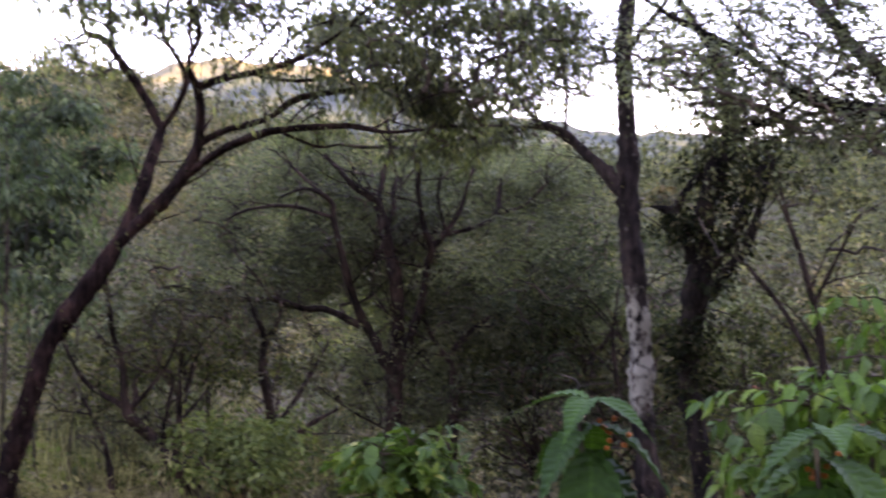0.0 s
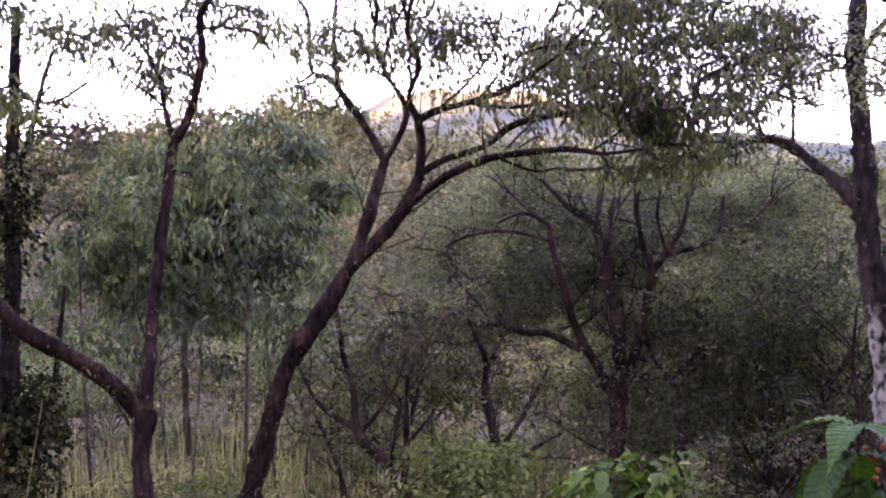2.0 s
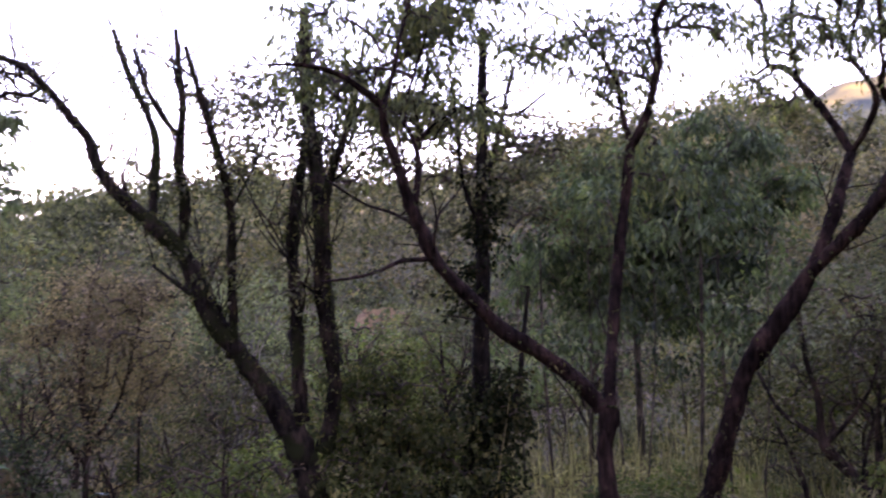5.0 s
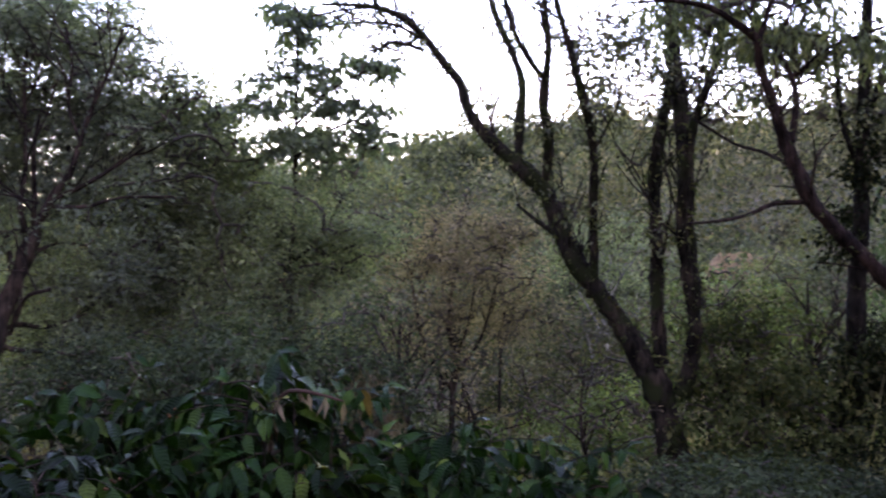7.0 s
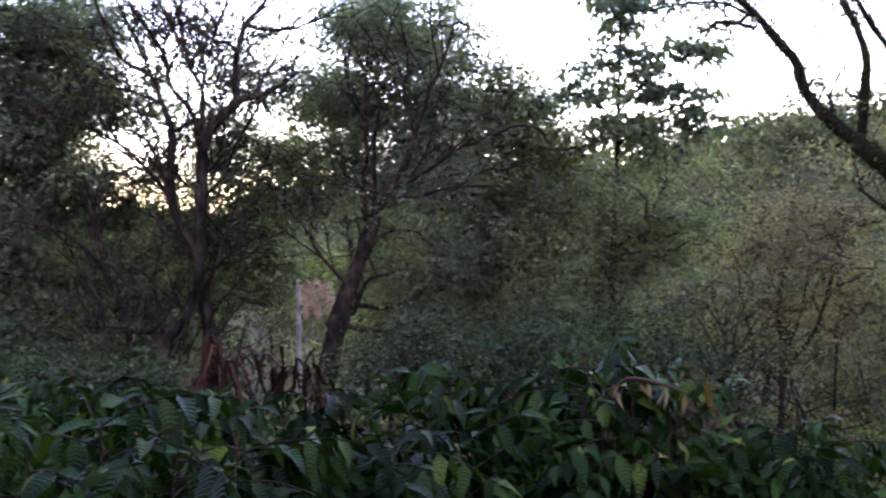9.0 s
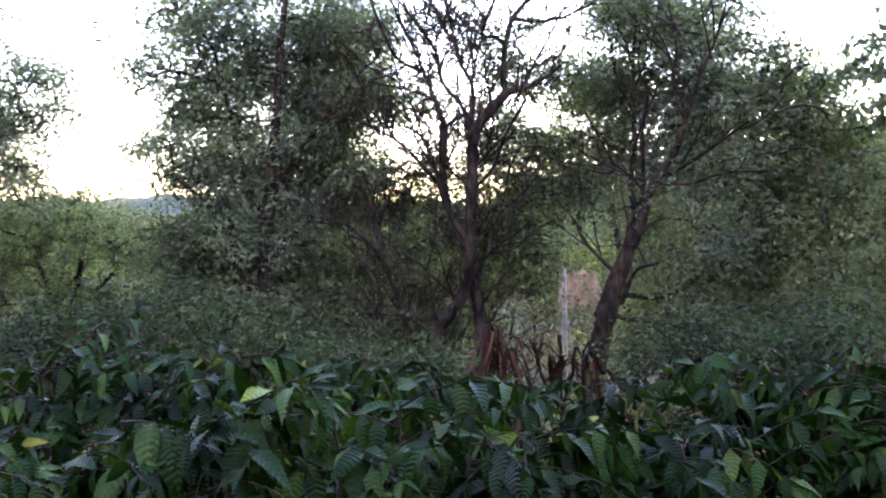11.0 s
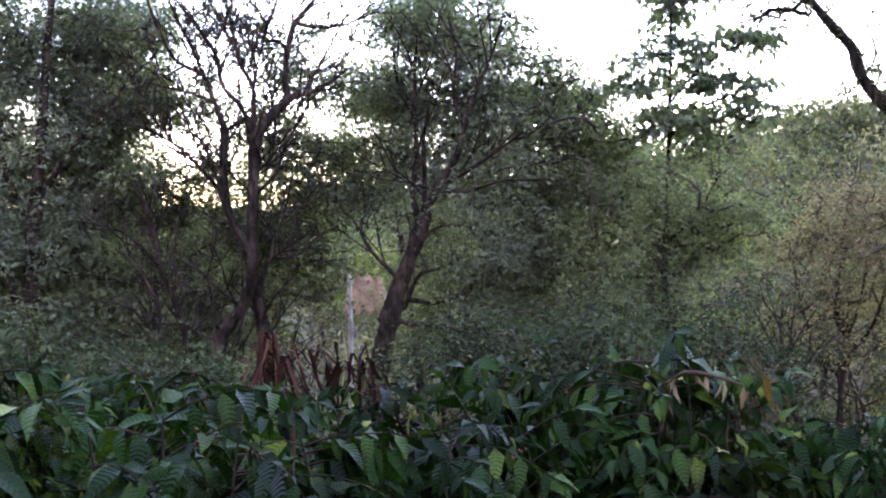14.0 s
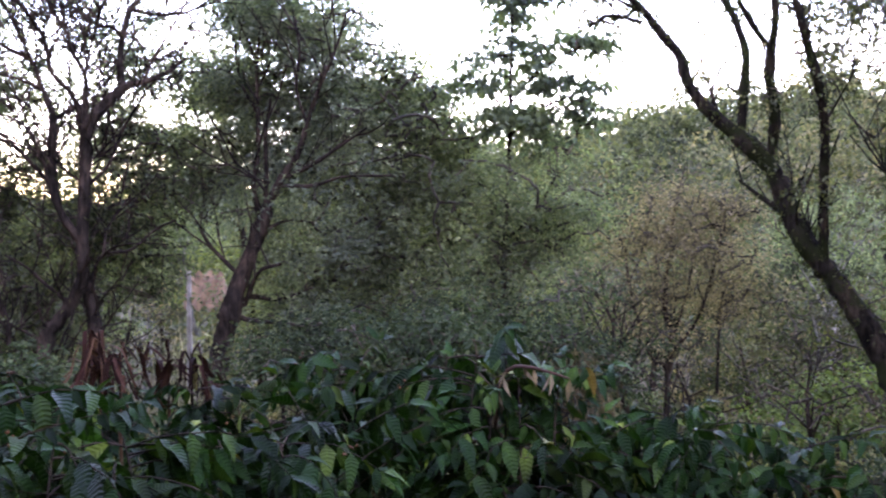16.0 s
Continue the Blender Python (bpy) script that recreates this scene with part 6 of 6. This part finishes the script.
# ---- coffee shrubs and other near plants ----
rng = np.random.default_rng(23)


def leaf_mesh(name, mat, width=0.40, droop=0.25, ripple=0.018, stations=9, taper=0.9):
    """A leaf one metre long along x: pointed, folded on the midrib, rippled between the side veins, tip bent down."""
    verts, uv = [], []
    for i in range(stations):
        s = i / (stations - 1)
        w = width * 0.5 * (math.sin(math.pi * min(1, s * 0.97 + 0.02) ** 0.82) ** (1.0 + taper * s))
        z = -droop * s * s
        wave = ripple if i % 2 else -ripple
        verts += [(s, w, z + w * 0.30 + wave), (s, 0, z), (s, -w, z + w * 0.30 - wave * 0.6)]
        uv += [(s, w), (s, 0), (s, -w)]
    faces = []
    for i in range(stations - 1):
        for j in (0, 1):
            a = i * 3 + j
            faces.append((a, a + 3, a + 4, a + 1))
    return mesh_from(name, verts, faces, mat, True, uv)


COFFEE = [leaf_mesh("coffee_leaf", LEAF["coffee"], 0.42, 0.45, 0.030, 21, 0.5), leaf_mesh("coffee_leaf", LEAF["coffee"], 0.38, 0.22, 0.034, 21, 0.5), leaf_mesh("coffee_leaf", LEAF["coffee"], 0.45, 0.85, 0.030, 21, 0.5)]
SIMPLE = leaf_mesh("mass_leaf", LEAF["coffee_mass"], 0.42, 0.5, 0.04, 4, 0.4)
BIG_LEAF = [leaf_mesh("large_leaf", LEAF["shoot"], 0.45, 1.0, 0.022, 21), leaf_mesh("large_leaf", LEAF["shoot"], 0.42, 0.7, 0.022, 21)]
PLAIN = [leaf_mesh("plain_leaf", LEAF["bright_single"], 0.62, 0.3, 0.01, 8, 0.2), leaf_mesh("plain_leaf", LEAF["bright_single"], 0.55, 0.45, 0.01, 8, 0.2)]


def leaf_pose(place, way, face, size):
    x = unit(way)
    y = unit(np.cross(face, x))
    z = np.cross(x, y)
    m = Matrix.Identity(4)
    for k in range(3):
        m[k][0], m[k][1], m[k][2], m[k][3] = x[k] * size, y[k] * size, z[k] * size, place[k]
    return m


def joined_leaves(name, poses, template, mat, root):
    me = template
    co = np.zeros(len(me.vertices) * 3)
    me.vertices.foreach_get("co", co)
    co = np.hstack([co.reshape(-1, 3), np.ones((len(co) // 3, 1))])
    quads = np.array([tuple(p.vertices) for p in me.polygons])
    ms = np.array([np.array(m) for m in poses])
    verts = np.einsum("nij,kj->nki", ms, co)[..., :3].reshape(-1, 3)
    faces = (np.arange(len(poses))[:, None, None] * len(co) + quads).reshape(-1, 4)
    uv = np.tile(np.stack([co[:, 0], co[:, 1]], 1), (len(poses), 1))
    part(name, mesh_from(name, verts, faces, mat, True, uv), root, kind="stuff")


def berry_cluster(spots, count, spread, r=0.009):
    pts = np.repeat(spots, count, 0) + rng.normal(0, spread, (len(spots) * count, 3))
    octa = np.array(((r, 0, 0), (-r, 0, 0), (0, r, 0), (0, -r, 0), (0, 0, r), (0, 0, -r)))
    tri = np.array(((0, 2, 4), (2, 1, 4), (1, 3, 4), (3, 0, 4), (2, 0, 5), (1, 2, 5), (3, 1, 5), (0, 3, 5)))
    return (pts[:, None] + octa).reshape(-1, 3), (np.arange(len(pts))[:, None, None] * 6 + tri).reshape(-1, 3)


def shrub(name, label, category, az, d, top, wide, branches, leaf_len, kinds, mass, single, hang=0.6, berries=0.1, gap=0.075, group="", stems=5):
    base_z = float(land(az, d))
    base = at(az, d, base_z)
    root = thing(name, base, label, category, group)
    h = top - base_z
    upright, arms, poses, fruit = [], [], [], []
    for k in range(stems):
        a = rng.uniform(0, 6.28)
        lean = rng.uniform(0.1, 0.45) * wide
        end = base + np.array((math.cos(a) * lean, math.sin(a) * lean, h * rng.uniform(0.85, 0.97)))
        s = np.linspace(0, 1, 7)[:, None]
        p = base + np.array((0, 0, -0.05)) + (end - base) * s + np.array((math.cos(a), math.sin(a), 0)) * 0.12 * np.sin(s * 3.1) + rng.normal(0, 0.012, (7, 3))
        line = np.hstack([p, 0.016 * (1.15 - s)])
        upright.append(line)
        v, f = tubes(smooth_line(line, 0.1)[None], 6)
        part("stem", mesh_from("stem", v, f, BARK, True), root)
    for k in range(branches):
        line = upright[k % stems]
        s0 = rng.uniform(0.35, 1.0) ** 0.7
        i = s0 * 6
        j = min(int(i), 5)
        p = line[j, :3] + (line[j + 1, :3] - line[j, :3]) * (i - j)
        a = rng.uniform(0, 6.28)
        out = np.array((math.cos(a), math.sin(a), 0))
        run = wide * rng.uniform(0.55, 1.0) * (1.15 - 0.45 * s0)
        rise, fall = (rng.uniform(0.12, 0.42), rng.uniform(0.28, 0.62)) if k % 5 else (rng.uniform(0.5, 0.9), rng.uniform(0.2, 0.5))
        s = np.linspace(0, 1, 6)[:, None]
        q = p + out * run * s + np.array((0, 0, 1)) * run * (rise * s - fall * s * s) + rng.normal(0, 0.01, (6, 3)) * s
        arms.append(np.hstack([q, 0.0045 * (1.3 - s)]))
        side = np.cross(out, (0, 0, 1))
        for u in np.arange(0.22, 1.0, gap / run):
            i = u * 5
            j = min(int(i), 4)
            node = q[j] + (q[j + 1] - q[j]) * (i - j)
            along = unit(q[j + 1] - q[j])
            if rng.random() < berries:
                fruit.append(node)
            for sg in (-1, 1):
                if rng.random() < 0.12:
                    continue
                way = unit(along * rng.uniform(0.35, 0.8) + side * sg * rng.uniform(0.6, 1.0) + np.array((0, 0, -hang * rng.uniform(0.0, 1.9))) + rng.normal(0, 0.24, 3))
                face = unit(np.array((0, 0, 1.0)) + rng.normal(0, 0.5, 3) + out * 0.35 + side * sg * 0.4)
                poses.append((node, way, face, leaf_len * rng.uniform(0.55, 1.3) * (1.08 - 0.35 * u)))
        way = unit(along + np.array((0, 0, 0.4)))
        for c in range(3):
            poses.append((q[-1], unit(way + rng.normal(0, 0.5, 3)), unit(np.array((0, 0, 1.0)) + rng.normal(0, 0.4, 3)), leaf_len * rng.uniform(0.45, 0.8)))
    v, f = tubes(np.array(arms), 3)
    part("branchwork", mesh_from("branchwork", v, f, BARK, True), root, kind="stuff")
    # the leaves nearest the path are pieces of their own, the rest one mass
    poses.sort(key=lambda q: np.linalg.norm(q[0][:2]))
    ms = [leaf_pose(*q) for q in poses]
    for k, m in enumerate(ms[:single]):
        leaf = new("leaf", kinds[k % len(kinds)])
        leaf.parent = root
        leaf.matrix_parent_inverse = root.matrix_world.inverted()
        leaf.matrix_basis = m
    if len(ms) > single:
        joined_leaves("foliage", ms[single:], SIMPLE, mass, root)
    if fruit:
        verts, faces = berry_cluster(np.array(fruit), 5, 0.016)
        part("fruiting", mesh_from("fruiting", verts, faces, LEAF["blossom"], True), root, "rusty brown coffee berries", kind="stuff")
    return root


CO_LABEL = "coffee shrub with dark glossy drooping leaves on the slope"
for az, d, top, wide in ((98.5, 3.9, 1.12, 0.75), (108, 4.1, 1.06, 0.75), (119, 3.9, 1.1, 0.8), (88, 4.3, 0.98, 0.8), (78.5, 4.7, 0.90, 0.85), (101, 5.3, 1.10, 0.8), (112, 5.6, 1.02, 0.8),
                         (91, 5.6, 0.98, 0.75), (72.5, 5.9, 1.04, 0.85), (81, 6.0, 0.80, 0.7), (66.5, 5.4, 1.12, 0.85), (62.0, 6.0, 0.62, 0.75), (55.5, 6.0, 0.68, 0.75), (50.0, 5.8, 0.46, 0.75), (67, 4.3, 0.42, 0.7), (58, 4.8, 0.2, 0.6), (87, 7.4, 0.50, 0.6), (95, 7.2, 0.7, 0.8), (105, 7.4, 0.6, 0.9)):
    shrub("coffee_shrub", CO_LABEL, "shrub", az, d, top, wide, 72, 0.162, COFFEE, LEAF["coffee_mass"], 180 if d < 6 else 40, hang=0.60, gap=0.060, berries=0.012, group="coffee shrubs")

rng = np.random.default_rng(31)
shrub("leafy_bush", "bright green bush with rounded leaves below the trees", "bush", 2.3, 7.6, 0.44, 0.50, 96, 0.155, PLAIN, LEAF["bright"], 290, 0.2, 0.0, 0.05)
shrub("leafy_bush", "bright green drooping bush beside the coffee plant", "bush", -18.8, 4.6, 1.32, 0.66, 120, 0.115, PLAIN, LEAF["bright"], 290, 0.8, 0.02, 0.05)
shrub("leafy_bush", "tall bright green bush with yellowing leaves", "bush", -24.5, 5.2, 1.85, 0.75, 80, 0.11, PLAIN, LEAF["bright"], 280, 0.8, 0.02, 0.055)


ball = bmesh.new()
bmesh.ops.create_icosphere(ball, subdivisions=1, radius=0.0095)
BERRY = bpy.data.meshes.new("berry")
ball.to_mesh(BERRY)
ball.free()
BERRY.materials.append(LEAF["berry"])
BERRY.polygons.foreach_set("use_smooth", [True] * len(BERRY.polygons))


def rosette(az, d, z, heading, count, length):
    """One coffee shoot: a stem that leans out and ends in a drooping whorl of large leaves."""
    foot = at(az, d + 0.25, float(land(az, d + 0.25)))
    top = at(az, d, z)
    root = thing("coffee_shoot", foot, "coffee shoot with large ribbed green leaves", "plant", "coffee shoots")
    s = np.linspace(0, 1, 8)[:, None]
    p = foot + np.array((0, 0, -0.04)) + (top - foot) * s + np.array((0.05, 0.03, 0)) * np.sin(s * 4)
    v, f = tubes(np.hstack([p, 0.014 * (1.3 - 0.8 * s)])[None], 7)
    part("stem", mesh_from("stem", v, f, TWIG, True), root)
    for k in range(count):
        tier = k // 4
        a = radians(heading) + k * 2.4 + rng.normal(0, 0.15)
        node = top - np.array((0, 0, 0.07 * tier))
        out = np.array((math.cos(a), math.sin(a), 0))
        way = unit(out * rng.uniform(0.8, 1.2) + np.array((0, 0, 0.35 - 0.55 * tier + rng.normal(0, 0.15))))
        face = unit(np.array((0, 0, 1.0)) + out * 0.5)
        leaf = new("leaf", BIG_LEAF[k % 2])
        leaf.parent = root
        leaf.matrix_parent_inverse = root.matrix_world.inverted()
        leaf.matrix_basis = leaf_pose(node, way, face, length * (0.50 + 0.23 * min(tier, 2)) * rng.uniform(0.85, 1.15))
    for drop in (0.10, 0.20, 0.30):
        for spot in top - np.array((0, 0, drop)) + rng.normal(0, 0.03, 3) + rng.normal(0, 0.022, (9, 3)):
            berry = new("berry", BERRY)
            berry.parent = root
            berry.matrix_parent_inverse = root.matrix_world.inverted()
            berry.matrix_basis = Matrix.Translation(Vector(spot))


for az, d, z, heading, count, length in ((-7.4, 3.3, 1.17, 250, 20, 0.37), (-18.5, 3.2, 1.12, 200, 20, 0.40), (-13.0, 3.0, 0.88, 120, 14, 0.34), (-24.5, 2.9, 1.02, 20, 14, 0.38), (-10.5, 3.6, 0.80, 60, 12, 0.34)):
    rosette(az, d, z, heading, count, length)


def withered(az, d, top, low, blades, lean):
    root = thing("withered_plant", at(az, d, float(land(az, d))), "withered plant with hanging brown dead leaves", "plant", "withered plants")
    s = np.linspace(0, 1, 7)[:, None]
    crown = at(az, d, top)
    foot = at(az, d, float(land(az, d)) - 0.05)
    v, f = tubes(np.hstack([foot + (crown - foot) * s, 0.012 * (1.2 - 0.6 * s)])[None], 8)
    part("stalk", mesh_from("stalk", v, f, LEAF["dead"], True), root)
    for k in range(blades):
        a = rng.uniform(0, 6.28)
        out = np.array((math.cos(a), math.sin(a), 0)) * rng.uniform(0.03, 0.22)
        start = crown - np.array((0, 0, rng.uniform(0, 0.8) * (top - low)))
        fall = rng.uniform(0.2, 0.75) * (top - low)
        hop = rng.uniform(0.02, 0.13)
        mid = start + out * s ** 0.6 * 1.3 + np.array((lean, 0, 0)) * s + np.array((0, 0, 1)) * (hop * np.sin(np.minimum(s * 5, 3.1)) - fall * s ** 1.3) + np.cumsum(rng.normal(0, 0.008, (7, 3)), 0)
        turn = rng.uniform(0, 3.1) + s * rng.uniform(-1.5, 1.5)
        tang = unit(np.cross(out, (0, 0, 1.0)))
        side = (tang * np.cos(turn) + unit(out) * np.sin(turn)) * (0.015 * np.sin(0.3 + 2.75 * s)) * rng.uniform(0.5, 1.5)
        curl = unit(out) * 0.014
        verts = np.stack([mid - side + curl, mid, mid + side + curl * rng.uniform(-1, 1)], 1).reshape(-1, 3)
        faces = [(i * 3 + j, i * 3 + j + 3, i * 3 + j + 4, i * 3 + j + 1) for i in range(6) for j in (0, 1)]
        part("blade", mesh_from("blade", verts, faces, LEAF["dead"], True), root)


rng = np.random.default_rng(12)
withered(87.0, 6.4, 0.90, 0.58, 44, 0.05)
withered(86.0, 6.4, 0.80, 0.55, 14, 0.0)
withered(83.6, 6.5, 0.80, 0.52, 8, 0.0)
withered(82.4, 6.4, 0.78, 0.50, 20, -0.03)

# a dead reddish shoot that arches over the coffee shrubs
arch = thing("dead_shoot", at(66.2, 5.6, float(land(66.2, 5.6))), "dead reddish-brown shoot arching over coffee shrubs", "plant")
line = smooth_line([(*at(az, d, z), r) for az, d, z, r in ((66.2, 5.6, float(land(66.2, 5.6)) - 0.05, 0.014), (66.3, 5.55, 0.0, 0.013), (66.2, 5.4, 0.60, 0.011), (65.6, 5.2, 0.84, 0.010), (64.2, 5.05, 0.88, 0.009), (62.3, 5.0, 0.84, 0.005))], 0.06)
v, f = tubes(line[None], 7)
part("stem", mesh_from("stem", v, f, RUST_WOOD, True), arch)
pick = line[rng.integers(len(line) // 2, len(line), 26), :3]
v, f = leaf_cards(pick, unit(rng.normal(0, 0.5, (26, 3)) + np.array((0, 0, -1.0))), rng.uniform(0.06, 0.13, 26), rng.uniform(0.02, 0.035, 26))
part("dead_leaves", mesh_from("dead_leaves", v, f, LEAF["bare"]), arch, "withered brown leaves", kind="stuff")

# weathered post and the bare red bank behind it
post = thing("post", at(83.1, 19.5, float(land(83.1, 19.5))), "weathered pale wooden post standing in scrub", "post")
z0 = float(land(83.1, 19.5)) - 0.3
line = [(*at(83.1, 19.5, z), r) for z, r in ((z0, 0.058), (-1.2, 0.052), (-0.3, 0.047), (0.2, 0.043), (0.50, 0.038), (0.56, 0.016))]
v, f = tubes(smooth_line(line, 0.15)[None], 9)
part("pole", mesh_from("pole", v, f, POLE_WOOD, True), post)


def bank(az, d, wide, z_low, z_top, label, mat=RED_EARTH, deep=1.5):
    u = np.linspace(-1, 1, 25)
    rows = []
    for k, s in enumerate(np.linspace(0, 1, 9)):
        for a in u:
            edge = (1 - abs(a) ** 6)
            rows.append(at(az + a * wide, d + s * deep + 0.15 * math.sin(a * 9 + k), z_low + (z_top - z_low) * s * edge + 0.06 * math.sin(a * 13 + k * 2)))
    n = len(u)
    faces = [(k * n + i, k * n + i + 1, (k + 1) * n + i + 1, (k + 1) * n + i) for k in range(8) for i in range(n - 1)]
    tagged(new("earth_bank", mesh_from("earth_bank", rows, faces, mat, True)), label, "bank", kind="structure")


bank(82.2, 22.5, 1.25, -0.45, 0.25, "bare reddish earth bank behind the post")

bank(40.7, 40.0, 2.2, float(land(40.7, 40)) - 0.5, 0.95, "open ochre grass clearing on the far slope", OCHRE, 6.0)


def blades(name, label, az, d, spread, count, length, z_rel, mat, lean=0.3, width=0.012):
    """A tuft of thin dry stalks."""
    foot = at(az, d, 0)
    p = foot + rng.normal(0, spread, (count, 3)) * np.array((1, 1, 0))
    dd = np.linalg.norm(p[:, :2], axis=1)
    aa = np.degrees(np.arctan2(-p[:, 0], p[:, 1]))
    p[:, 2] = land(aa, dd) + z_rel
    way = unit(np.array((0, 0, 1.0)) + rng.normal(0, lean, (count, 3)))
    size = length * rng.uniform(0.7, 1.1, count)
    v, f = leaf_cards(p, way, size, width * rng.uniform(0.7, 1.5, count), bend=0.012)
    tagged(new(name, mesh_from(name, v, f, mat)), label, "grass", kind="stuff")


blades("dry_reeds", "pale dry reeds beside the post", 83.9, 12.0, 0.22, 40, 2.45, 0.0, LEAF["straw"], 0.11, 0.016)
for az, d, n, wide in ((27, 14, 2600, 1.4), (21, 14.5, 1700, 1.3), (30, 18, 1300, 1.8), (24, 19, 1200, 1.8), (12, 17, 700, 1.2), (9, 20, 900, 1.6), (32, 12.5, 900, 0.7), (3, 18, 700, 1.5), (25, 12, 1800, 1.0), (19, 12.5, 900, 0.9)):
    blades("dry_grass", "yellowing grass on the open slope", az, d, wide, n, 1.05, 0.0, LEAF["straw"], 0.22, 0.016)
for az, d, n, wide in ((22, 14.5, 90, 1.1), (28, 15, 110, 1.2), (33, 14, 60, 0.8), (16, 14.5, 60, 0.8), (26, 19, 120, 1.6), (11, 16, 70, 1.0), (30, 22, 140, 2.0)):
    blades("dry_stalks", "tall thin dry stalks standing among grass", az, d, wide, n, 2.4, 0.0, LEAF["hay"], 0.13, 0.020)


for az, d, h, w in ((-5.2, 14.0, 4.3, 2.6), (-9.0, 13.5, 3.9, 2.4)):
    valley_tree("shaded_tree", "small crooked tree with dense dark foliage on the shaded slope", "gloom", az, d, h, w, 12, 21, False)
